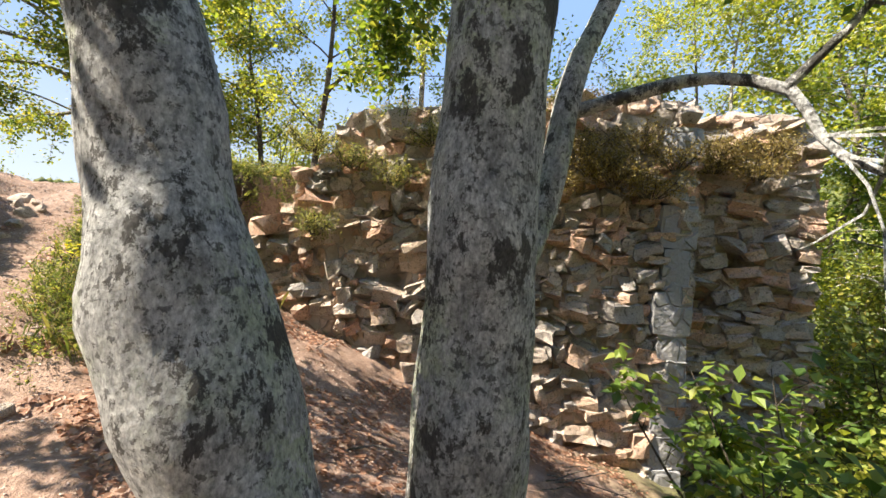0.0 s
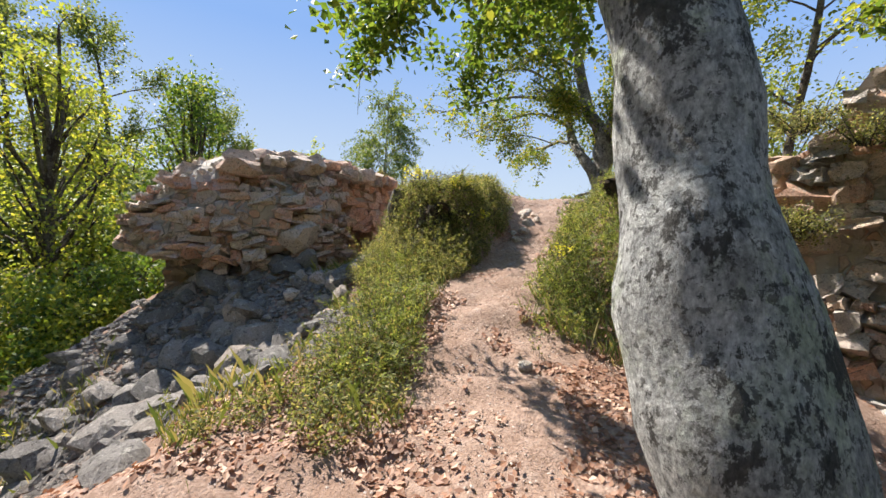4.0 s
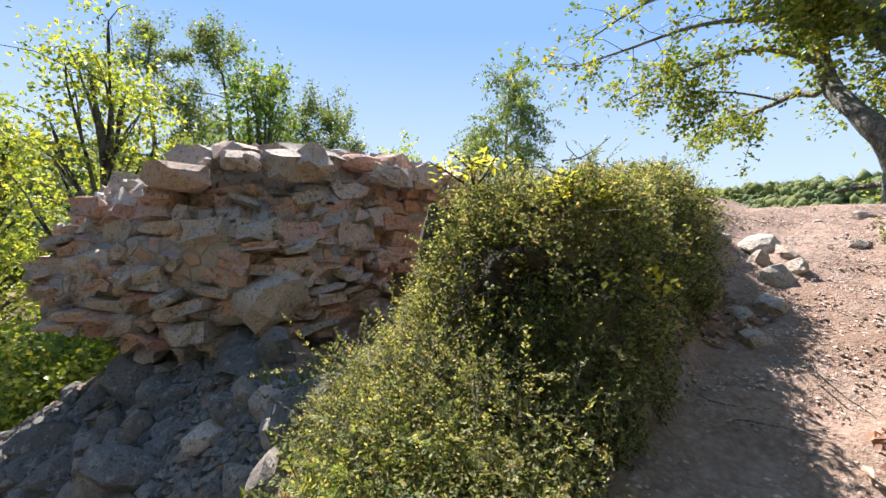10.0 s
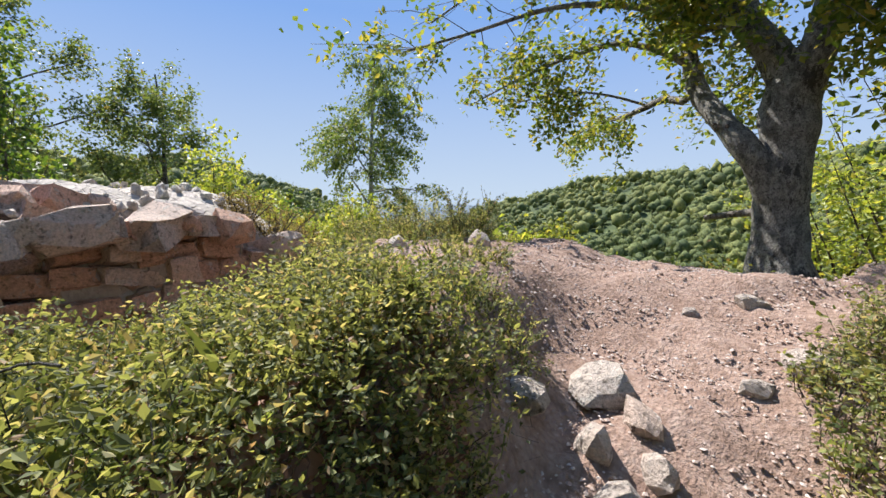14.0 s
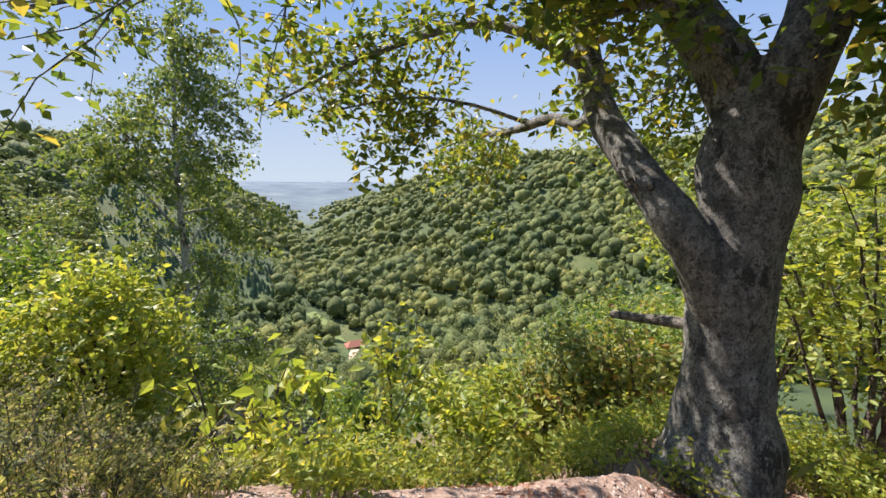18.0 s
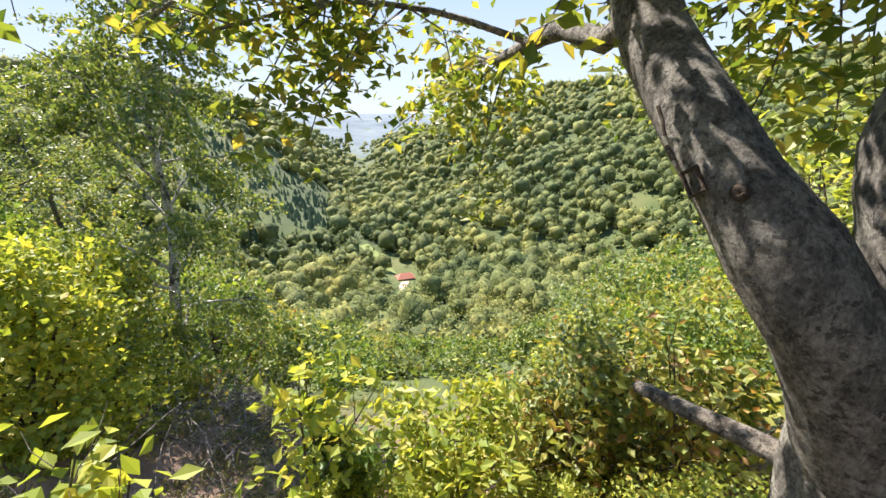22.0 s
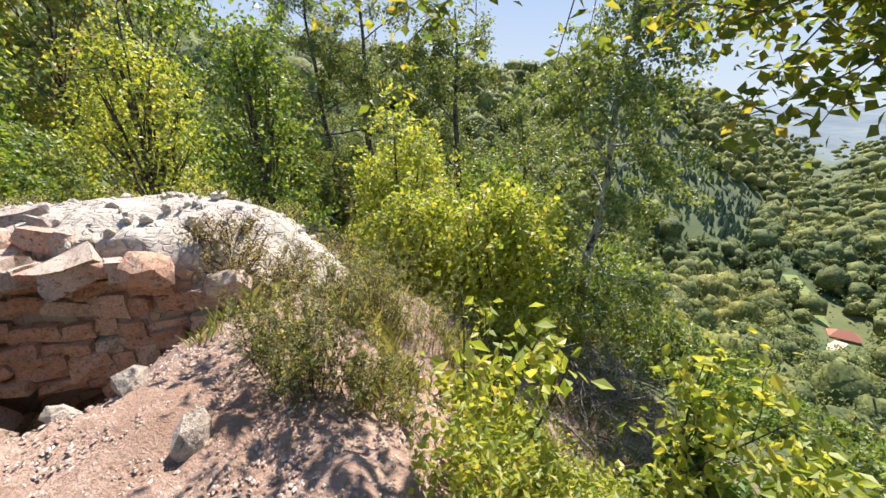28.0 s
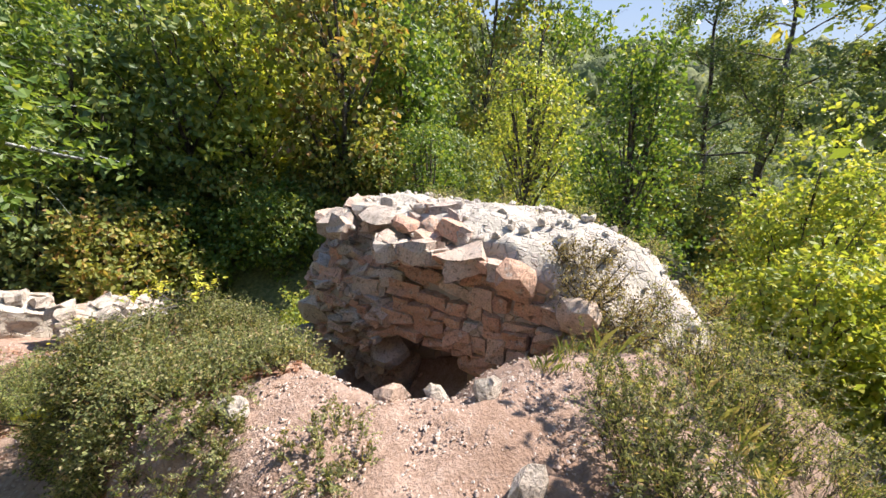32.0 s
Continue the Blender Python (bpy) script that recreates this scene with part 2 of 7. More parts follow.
ROCK_PALE = stone_material("pale_rock", [(0.0, (0.4, 0.34, 0.29)), (0.5, (0.5, 0.43, 0.37)), (1.0, (0.45, 0.32, 0.25))])
ROCK_SCREE = stone_material("grey_scree", [(0.0, (0.12, 0.113, 0.107)), (0.5, (0.19, 0.175, 0.163)), (1.0, (0.3, 0.255, 0.22))], random_from="island")
PALE_BITS = stone_material("pale_rubble", [(0.0, (0.48, 0.41, 0.35)), (0.5, (0.58, 0.5, 0.43)), (1.0, (0.6, 0.54, 0.47))], 0.3, random_from="island", grit=0.2)


def gravel_material():
    m, t, b, _ = nodes("pink_pebbles")
    col = ramp(t, t.nodes.new("ShaderNodeNewGeometry").outputs["Random Per Island"], [(0.0, (0.36, 0.25, 0.2)), (0.5, (0.47, 0.36, 0.3)), (1.0, (0.6, 0.51, 0.45))])
    grain = noise_tex(t, 180, 4, 0.6, t.nodes.new("ShaderNodeNewGeometry").outputs["Position"])
    t.links.new(mix_col(t, 0.6, col, mix_col(t, grain, (0.6, 0.6, 0.6), (1.3, 1.3, 1.3)), "MULTIPLY"), b.inputs["Base Color"])
    b.inputs["Roughness"].default_value = 0.9
    return m


PEBBLE = gravel_material()


def rubble_material(name, mortar, stones, size=7.0, dark=(0.06, 0.05, 0.042)):
    """Weathered lime mortar with small stones standing in it."""
    m, t, b, _ = nodes(name)
    at = t.nodes.new("ShaderNodeNewGeometry").outputs["Position"]
    cells = vor(t, size, at, "F1", "Color")
    edge = vor(t, size, at, "DISTANCE_TO_EDGE", "Distance")
    sep = t.nodes.new("ShaderNodeSeparateColor")
    t.links.new(cells, sep.inputs[0])
    scol = ramp(t, sep.outputs[0], stones)
    n1, n2 = noise_tex(t, 3.0, 7, 0.65, at), noise_tex(t, 30, 5, 0.6, at)
    keep = math_node(t, "MULTIPLY", ramp(t, edge, [(0.03, (0, 0, 0)), (0.1, (1, 1, 1))]), ramp(t, sep.outputs[1], [(0.35, (0, 0, 0)), (0.42, (1, 1, 1))]))
    col = mix_col(t, keep, mortar, scol)
    col = mix_col(t, 0.55, col, mix_col(t, n2, (0.55, 0.55, 0.55), (1.4, 1.4, 1.4)), "MULTIPLY")
    col = mix_col(t, ramp(t, n1, [(0.57, (0, 0, 0)), (0.72, (0.7, 0.7, 0.7))]), col, dark)
    t.links.new(col, b.inputs["Base Color"])
    b.inputs["Roughness"].default_value = 0.95
    bump(t, b, math_node(t, "ADD", math_node(t, "MULTIPLY", keep, 0.7), math_node(t, "ADD", n1, math_node(t, "MULTIPLY", n2, 0.6))), 0.9, 0.05)
    return m


RUBBLE = rubble_material("rubble_mortar", (0.4, 0.34, 0.285), [(0.0, (0.38, 0.32, 0.28)), (0.5, (0.5, 0.39, 0.31)), (1.0, (0.5, 0.3, 0.21))])
RUBBLE_TOP = rubble_material("mortar_top", (0.5, 0.44, 0.37), [(0.0, (0.42, 0.36, 0.31)), (1.0, (0.55, 0.48, 0.42))], 11.0, (0.25, 0.2, 0.16))
PLASTER = rubble_material("grey_plaster", (0.33, 0.33, 0.34), [(0.0, (0.3, 0.3, 0.31)), (1.0, (0.4, 0.39, 0.38))], 5.0)


def ground_material():
    """Reddish gravelly earth with leaf mould; the far ground turns to green meadow, then to painted haze."""
    m, t, b, _ = nodes("hill_ground")
    at = coords(t)
    n1, n2, n3 = noise_tex(t, 0.8, 6, 0.6, at), noise_tex(t, 9, 6, 0.7, at), noise_tex(t, 60, 4, 0.6, at)
    grav = ramp(t, vor(t, 34, at), [(0.0, (0.5, 0.38, 0.31)), (0.5, (0.36, 0.24, 0.18)), (1.0, (0.16, 0.1, 0.075))])
    soil = ramp(t, n2, [(0.3, (0.14, 0.08, 0.053)), (0.5, (0.3, 0.197, 0.147)), (0.72, (0.43, 0.33, 0.275))])
    col = mix_col(t, 0.45, soil, grav)
    col = mix_col(t, ramp(t, n1, [(0.5, (0, 0, 0)), (0.68, (0.8, 0.8, 0.8))]), col, (0.2, 0.115, 0.075))
    col = mix_col(t, 0.5, col, mix_col(t, n3, (0.5, 0.5, 0.5), (1.45, 1.45, 1.45)), "MULTIPLY")
    # meadow and wood floor away from the hilltop
    ln = t.nodes.new("ShaderNodeVectorMath")
    ln.operation = "LENGTH"
    t.links.new(at, ln.inputs[0])
    dist = ln.outputs["Value"]
    far = ramp(t, math_node(t, "DIVIDE", dist, 100.0), [(0.12, (0, 0, 0)), (0.2, (1, 1, 1))])
    meadow = ramp(t, noise_tex(t, 0.02, 6, 0.6, at), [(0.35, (0.03, 0.05, 0.015)), (0.52, (0.06, 0.085, 0.022)), (0.7, (0.11, 0.12, 0.04))])
    deep = t.nodes.new("ShaderNodeSeparateXYZ")
    t.links.new(at, deep.inputs[0])
    low = ramp(t, math_node(t, "ADD", math_node(t, "MULTIPLY", deep.outputs["Z"], -0.5), math_node(t, "MULTIPLY", n2, 0.3)), [(0.62, (0, 0, 0)), (0.85, (1, 1, 1))])
    col = mix_col(t, low, col, ramp(t, n2, [(0.35, (0.06, 0.075, 0.025)), (0.55, (0.14, 0.15, 0.05)), (0.7, (0.24, 0.2, 0.09))]))
    col = mix_col(t, far, col, meadow)
    # aerial haze painted into the colour: distant ground fades to blue-grey
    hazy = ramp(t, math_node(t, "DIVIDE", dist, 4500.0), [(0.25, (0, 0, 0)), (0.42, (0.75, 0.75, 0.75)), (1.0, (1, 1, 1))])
    field_haze = ramp(t, noise_tex(t, 0.004, 5, 0.6, at), [(0.35, (0.07, 0.1, 0.14)), (0.55, (0.11, 0.15, 0.19)), (0.7, (0.17, 0.2, 0.2))])
    col = mix_col(t, hazy, col, field_haze)
    t.links.new(col, b.inputs["Base Color"])
    b.inputs["Roughness"].default_value = 0.95
    bump(t, b, math_node(t, "ADD", math_node(t, "MULTIPLY", n2, 1.2), n3), 0.7, 0.03)
    return m


GROUND = ground_material()


def plain(name, col, rough=0.8, vary=0.3, scale=8.0):
    m, t, b, _ = nodes(name)
    n = noise_tex(t, scale, 5)
    t.links.new(mix_col(t, vary, col, mix_col(t, n, (0.4, 0.4, 0.4), (1.6, 1.6, 1.6)), "MULTIPLY"), b.inputs["Base Color"])
    b.inputs["Roughness"].default_value = rough
    return m


def shaded_humus_material():
    """Dark crumbling leaf mould and earth of a cut bank, with hollow shade in the colour."""
    m, t, b, _ = nodes("humus_with_shade")
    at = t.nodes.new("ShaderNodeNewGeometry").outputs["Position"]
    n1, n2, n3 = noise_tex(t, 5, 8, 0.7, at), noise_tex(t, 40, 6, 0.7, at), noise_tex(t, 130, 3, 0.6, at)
    # soil colour taken darker, to include the shade of undercuts and hollows
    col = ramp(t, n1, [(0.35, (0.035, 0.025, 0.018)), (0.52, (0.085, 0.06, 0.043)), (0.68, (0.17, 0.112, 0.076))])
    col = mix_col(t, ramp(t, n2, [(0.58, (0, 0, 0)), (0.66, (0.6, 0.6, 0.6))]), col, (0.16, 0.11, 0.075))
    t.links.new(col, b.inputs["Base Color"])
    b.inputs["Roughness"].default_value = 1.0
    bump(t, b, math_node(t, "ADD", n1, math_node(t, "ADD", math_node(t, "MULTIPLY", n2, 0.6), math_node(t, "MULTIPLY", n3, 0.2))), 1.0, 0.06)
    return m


SHADED_HUMUS = shaded_humus_material()
ROOF, HOUSEWALL, TRACK, MEADOW = plain("roof_tiles", (0.36, 0.13, 0.08), vary=0.5), plain("weathered_render", (0.26, 0.18, 0.13)), plain("earth_track", (0.5, 0.37, 0.27), 0.95, 0.4, 0.3), plain("mown_meadow", (0.16, 0.2, 0.06), 0.95, 0.4, 0.1)
WINDOW = plain("dark_window", (0.03, 0.035, 0.04), 0.2)


def woods_material(name, stops):
    m, t, b, _ = nodes(name)
    geo = t.nodes.new("ShaderNodeNewGeometry")
    col = ramp(t, geo.outputs["Random Per Island"], stops)
    n1, n2 = noise_tex(t, 0.7, 6, 0.75), noise_tex(t, 0.012, 5, 0.7)
    col = mix_col(t, 0.9, col, mix_col(t, n1, (0.4, 0.4, 0.4), (1.7, 1.7, 1.6)), "MULTIPLY")
    col = mix_col(t, ramp(t, n2, [(0.45, (0, 0, 0)), (0.6, (0.65, 0.65, 0.65))]), col, mix_col(t, 1.0, col, (0.5, 0.62, 0.6), "MULTIPLY"))
    t.links.new(col, b.inputs["Base Color"])
    b.inputs["Roughness"].default_value = 0.9
    bump(t, b, n1, 1.0, 0.8)
    return m


CONIFER = woods_material("conifer_green", [(0.0, (0.055, 0.09, 0.05)), (1.0, (0.11, 0.16, 0.08))])


def woodleaf_material():
    """Foliage of far trees: each tree and each part of the wood has its own green."""
    m, t, b, out = nodes("wood_foliage")
    rnd = t.nodes.new("ShaderNodeNewGeometry").outputs["Random Per Island"]
    trees = ramp(t, noise_tex(t, 0.11, 3, 0.6), [(0.3, (0.11, 0.15, 0.06)), (0.45, (0.19, 0.225, 0.085)), (0.58, (0.27, 0.29, 0.105)), (0.75, (0.37, 0.33, 0.13))])
    region = ramp(t, noise_tex(t, 0.012, 4, 0.6), [(0.4, (0.75, 0.85, 0.85)), (0.6, (1.2, 1.15, 0.95))])
    col = mix_col(t, 1.0, trees, region, "MULTIPLY")
    col = mix_col(t, 1.0, col, ramp(t, rnd, [(0.0, (0.75, 0.77, 0.75)), (1.0, (1.25, 1.2, 1.1))]), "MULTIPLY")
    # hollows of the tuft bump also coloured darker, painting shade between leaves
    tuft = noise_tex(t, 0.9, 5, 0.7)
    col = mix_col(t, 1.0, col, ramp(t, tuft, [(0.36, (0.45, 0.48, 0.45)), (0.6, (1.15, 1.12, 1.05))]), "MULTIPLY")
    t.links.new(col, b.inputs["Base Color"])
    b.inputs["Roughness"].default_value = 0.85
    bump(t, b, tuft, 0.7, 0.6)
    tr = t.nodes.new("ShaderNodeBsdfTranslucent")
    t.links.new(col, tr.inputs[0])
    mx = t.nodes.new("ShaderNodeMixShader")
    mx.inputs[0].default_value = 0.35
    t.links.new(b.outputs[0], mx.inputs[1])
    t.links.new(tr.outputs[0], mx.inputs[2])
    t.links.new(mx.outputs[0], out.inputs[0])
    return m


WOODLEAF = woodleaf_material()


# ---- mesh helpers ----
def as_mesh(name, verts, faces, mat, smooth=False):
    me = bpy.data.meshes.new(name)
    verts = np.asarray(verts, dtype=np.float32)
    if isinstance(faces, np.ndarray):
        n, k = faces.shape
        me.vertices.add(len(verts))
        me.vertices.foreach_set("co", verts.ravel())
        me.loops.add(n * k)
        me.loops.foreach_set("vertex_index", faces.astype(np.int32).ravel())
        me.polygons.add(n)
        me.polygons.foreach_set("loop_start", np.arange(0, n * k, k, dtype=np.int32))
        me.update(calc_edges=True)
    else:
        me.from_pydata(verts.tolist(), [], faces)
        me.update()
    if mat:
        me.materials.append(mat)
    me.polygons.foreach_set("use_smooth", np.full(len(me.polygons), smooth, dtype=bool))
    return me


def part(name, me, parent=None, label="", m=None):
    ob = new(name, me)
    ob.parent = parent
    if m is not None:
        ob.matrix_basis = m
    return tagged(ob, label)


def thing(name, place, label, category, group="", kind=""):
    e = new(name)
    e.location = place
    e.empty_display_size = 0.1
    return tagged(e, label, category, group, kind)


def vnoise(p, scale, seed=0.0):
    q = Vector((p[0] * scale + seed, p[1] * scale - seed, p[2] * scale + 2 * seed))
    return noise.noise(q)


def fbm(x, y, scale, seed=0):
    """Cheap smooth noise on arrays, about -1 to 1."""
    r = np.random.RandomState(seed)
    total = 0 * x
    for k in range(5):
        a = r.uniform(0, 6.28, 4)
        f = scale * 1.9**k
        c, s = np.cos(a[0]), np.sin(a[0])
        u, v = c * x - s * y, s * x + c * y
        total = total + 0.55**k * np.sin(f * u + a[1] + 1.7 * np.sin(f * 0.63 * v + a[2])) * np.sin(f * 0.9 * v + a[3] + 1.3 * np.sin(f * 0.71 * u))
    return total


def smooth(lo, hi, v):
    u = np.clip((v - lo) / (hi - lo), 0, 1)
    return u * u * (3 - 2 * u)


def inside(x, y, poly):
    """Signed distance to a polygon's edge, positive inside."""
    d = np.full(np.shape(x), 1e9)
    sign = np.zeros(np.shape(x), bool)
    for (ax, ay), (bx, by) in zip(poly, poly[1:] + poly[:1]):
        ex, ey = bx - ax, by - ay
        u = np.clip(((x - ax) * ex + (y - ay) * ey) / (ex * ex + ey * ey), 0, 1)
        d = np.minimum(d, np.hypot(x - ax - u * ex, y - ay - u * ey))
        hit = ((ay > y) != (by > y)) & (x < (bx - ax) * (y - ay) / (by - ay + 1e-12) + ax)
        sign ^= hit
    return np.where(sign, d, -d)


# ---- the lie of the land ----
CX, CY = -5.0, 8.0
MOUND = [(-4.25, 4.0), (-5.0, 3.45), (-5.45, 3.75), (-5.6, 4.4), (-5.8, 5.15), (-6.1, 5.6), (-6.7, 5.8), (-7.25, 6.05), (-7.0, 7.2), (-6.4, 8.1), (-6.05, 8.65), (-5.5, 8.8), (-4.9, 8.7), (-5.0, 7.6), (-4.95, 6.3), (-4.75, 5.5)]
BANK = [(-1.5, 5.95), (-2.3, 5.8), (-2.95, 5.65), (-3.45, 6.1), (-3.9, 7.0), (-4.4, 9.2), (-3.6, 10.6), (1.0, 10.0), (4.4, 8.0), (4.6, 6.6), (2.6, 6.4), (-0.4, 6.6)]
HILLTOP = [(-8.3, 6.3), (-7.54, 6.98), (-6.95, 7.69), (-6.23, 8.54), (-5.85, 9.05), (-5.8, 10.1), (-5.6, 10.4), (-3.5, 11.2), (2, 11), (6, 8.5), (6.5, 5), (5, -3), (0, -6), (-6, -4), (-9.5, -1.5), (-10.3, 3), (-10.2, 5.6), (-8.6, 6.2)]
PATHLINE = [(0.4, -3.0), (0.3, 0.0), (-0.68, 0.98), (-1.23, 1.49), (-2.1, 2.32), (-2.77, 2.74), (-3.06, 3.28), (-3.5, 4.21), (-4.02, 5.09), (-5.0, 6.6), (-5.4, 7.2), (-5.8, 8.6)]
PATH_Z = [-0.2, 0.0, 0.03, 0.14, 0.27, 0.53, 0.75, 0.96, 1.31, 1.9, 2.12, 1.96]
AZ_T = [0, 15, 30, 41, 50, 58, 66, 72, 80, 90, 105, 125, 150, 180, 220, 270, 320, 360]
RV_T = [150, 200, 230, 250, 250, 245, 240, 240, 230, 200, 120, 60, 30, 25, 20, 30, 80, 150]
ZV_T = [-40, -60, -80, -85, -87, -88, -85, -82, -78, -60, -30, -6, -1.5, -2, -2.5, -4, -15, -40]
RR_T = [600, 800, 850, 900, 1000, 1300, 1800, 1300, 900, 700, 500, 350, 250, 200, 150, 200, 400, 600]
SL_T = [0.3, 0.44, 0.54, 0.6, 0.64, 0.66, 0.66, 0.65, 0.6, 0.5, 0.34, 0.08, 0, 0, 0, 0, 0.1, 0.3]
RIDGE_AZ = [0, 13.7, 17.7, 22.3, 31.6, 39.9, 46.9, 52, 57.2, 61.8, 65.6, 69.2, 71.9, 75.7, 79.3, 83, 90, 105, 150, 180, 270, 360]
EL_T = [6.2, 5.6, 5.0, 4.4, 3.8, 2.6, 1.1, -0.3, -1.9, -3.6, -5.4, -4.3, -2.3, 0.0, 1.6, 2.8, 3.2, 4.0, 5, 6, 5, 6.2]


def far_land(x, y):
    dx, dy = x - CX, y - CY
    r = np.hypot(dx, dy) + 1e-6
    az = np.degrees(np.arctan2(-dx, dy)) % 360
    rv, zv, rr, sl = (np.interp(az, AZ_T, tab) for tab in (RV_T, ZV_T, RR_T, SL_T))
    el = np.interp(az, RIDGE_AZ, EL_T)
    zr = 3.5 + np.tan(np.radians(el)) * rr
    u = np.clip((r - 4) / (rv - 4), 0, 1)
    down = 1.8 + (zv - 1.8) * u**0.8
    steep = 1.8 - sl * (np.minimum(r, 60) - 3)
    steep = np.where(r > 60, steep + (zv - steep) * np.clip((r - 60) / np.maximum(rv - 60, 1), 0, 1) ** 0.6, steep)
    down = np.where((sl > 0.06) & (rv > 61), np.minimum(down, steep), down)
    up = zv + (zr - zv) * smooth(0, 1, np.clip((r - rv) / (rr - rv), 0, 1)) ** 0.8
    z = np.where(r < rv, down, up)
    beyond = smooth(0, 1, np.clip((r - rr) / (1.1 * rr), 0, 1))
    plainz = -95 + 130 * smooth(2600, 4600, r) + 14 * fbm(x, y, 0.002, 5) * smooth(1500, 3500, r)
    z = np.where(r > rr, zr + (plainz - zr) * beyond, z)
    return z + smooth(30, 200, r) * 7.0 * fbm(x, y, 0.011, 3) * (1 - smooth(1000, 2500, r))


def along_path(x, y):
    """Distance to the path's middle and the path's height there."""
    d, z = np.full(np.shape(x), 1e9), np.zeros(np.shape(x))
    for (ax, ay), (bx, by), za, zb in zip(PATHLINE, PATHLINE[1:], PATH_Z, PATH_Z[1:]):
        ex, ey = bx - ax, by - ay
        u = np.clip(((x - ax) * ex + (y - ay) * ey) / (ex * ex + ey * ey), 0, 1)
        q = np.hypot(x - ax - u * ex, y - ay - u * ey)
        z = np.where(q < d, za + u * (zb - za), z)
        d = np.minimum(d, q)
    return d, z


def off_path(x, y):
    return along_path(np.asarray(x, float), np.asarray(y, float))[0]


def near_land(x, y):
    s, c = -0.62 * x + 0.78 * y, 0.78 * x + 0.62 * y
    z = np.interp(s, [-6, -0.5, 1.2, 3.1, 3.85, 4.5, 5.45, 6.5, 8.5, 9.8, 11.3, 13, 16], [-0.7, -0.02, 0.06, 0.26, 0.48, 0.7, 0.96, 1.3, 2.0, 2.2, 1.8, 0.8, -1.2])
    low = 1 - smooth(6.5, 9.5, s)
    z = z - 0.45 * np.clip(-c - 1.7, 0, 9) * low - 0.33 * np.clip(c - 1.3, 0, 12) * (1 - smooth(7.5, 10, s))
    z = z - 0.9 * np.clip(-c - 3.0, 0, 9) * (1 - low)
    # scree that has come down from the ruin
    d = np.hypot((x + 7.2) * 0.8, y - 1.3)
    z = np.maximum(z, 0.4 - 0.3 * np.clip(d - 0.4, 0, 9)) + 0.06 * fbm(x, y, 2.6, 8) * np.exp(-((x + 5.5) ** 2 + (y - 0.6) ** 2) / 6)
    edge = np.interp(x, [-7.6, -5.3, -4.0, -3.0, -1.5], [1.0, 0.38, -0.05, -0.5, -1.6])
    z = z - 0.62 * np.clip(edge - y, 0, 4) * (1 - smooth(-3.4, -2.4, x))
    slide = np.maximum(0.167 - 0.4 * (x + 5.46) + 0.65 * (y - 1.735), -3.0)
    w = (1 - smooth(-4.9, -3.9, x)) * (1 - smooth(2.3, 2.9, y)) * smooth(-8.2, -7.2, x)
    z = z + (slide - z) * w
    m = inside(x, y, MOUND)
    crest = 2.0 + 0.2 * smooth(4.2, 5.4, y)
    z = z + (crest - z) * smooth(-0.4, 0.12, m + 0.07 * fbm(x, y, 1.6, 4)) * np.where(z < crest, 1, 0.3)
    b = inside(x, y, BANK)
    z = np.maximum(z, np.where(b > -2.5, 1.45 + 0.5 * np.clip(b + 0.3, -3, 0) - 1.5 * np.clip(x + 2.1, 0, 9), -9))
    z = z + (2.25 - z) * smooth(-0.3, 0.15, b + 0.08 * fbm(x, y, 1.4, 6)) * np.where(z < 2.25, 1, 0.3)
    # the trodden path runs in a shallow cutting
    d, pz = along_path(x, y)
    z = z + (pz - z) * (1 - smooth(0.28, 0.85, d + 0.08 * fbm(x, y, 2.2, 9)))
    # the edge, where the hillside drops away
    w = inside(x, y, HILLTOP)
    brow = 1.92 + 0.5 * np.clip(w, 0, 3)
    w = np.clip(-w, 0, 30)
    z = np.minimum(z, brow - 0.95 * np.clip(w, 0, 2.0) - 0.4 * np.clip(w - 2, 0, 1.5) - 0.62 * np.clip(w - 3.5, 0, 40))
    z = np.where((x < -4.7) & (y > 7.5), np.minimum(z, 2.15 - 0.22 * np.clip(y - 7.6, 0, 3) - 0.3 * np.clip(y - 8.9, 0, 0.6)), z)
    # the ground falls to the foot of the ruin's inner face
    d, s = (x + 6.85) * 0.756 + (y - 3.45) * 0.655, -(x + 6.85) * 0.655 + (y - 3.45) * 0.756
    foot = np.interp(s, [-0.6, 0.0, 1.1, 2.0, 2.5, 3.2], [0.3, 0.35, 0.75, 1.1, 1.4, 1.55]) + 1.3 * np.clip(d - 0.15, 0, 9)
    z = np.where((s > -0.6) & (s < 3.5) & (d > -0.6), np.minimum(z, foot), z)
    # hollow between the mound and the ruin
    z = z - 0.6 * np.exp(-(((x + 6.75) / 0.5) ** 2 + ((y - 4.15) / 0.75) ** 2)) - 0.7 * np.exp(-(((x + 6.45) / 0.45) ** 2 + ((y - 4.9) / 0.5) ** 2)) * (1 - smooth(-0.2, 0.1, m))
    return z


def land(x, y):
    x, y = np.asarray(x, float), np.asarray(y, float)
    w = smooth(7.5, 14.0, np.hypot(x + 3.2, (y - 4.2) * 0.95))
    z = near_land(x, y) * (1 - w) + far_land(x, y) * w
    return z + 0.035 * fbm(x, y, 3.1, 1) * (1 - smooth(15, 40, np.hypot(x, y)))


def gz(x, y):
    return float(land(x, y))


def graded(lo, hi, step, far, grow=1.11):
    a = list(np.arange(lo, hi + 1e-6, step))
    d = step
    while a[-1] < far:
        d *= grow
        a.append(a[-1] + d)
    d = step
    while a[0] > -far:
        d *= grow
        a.insert(0, a[0] - d)
    return np.array(a)


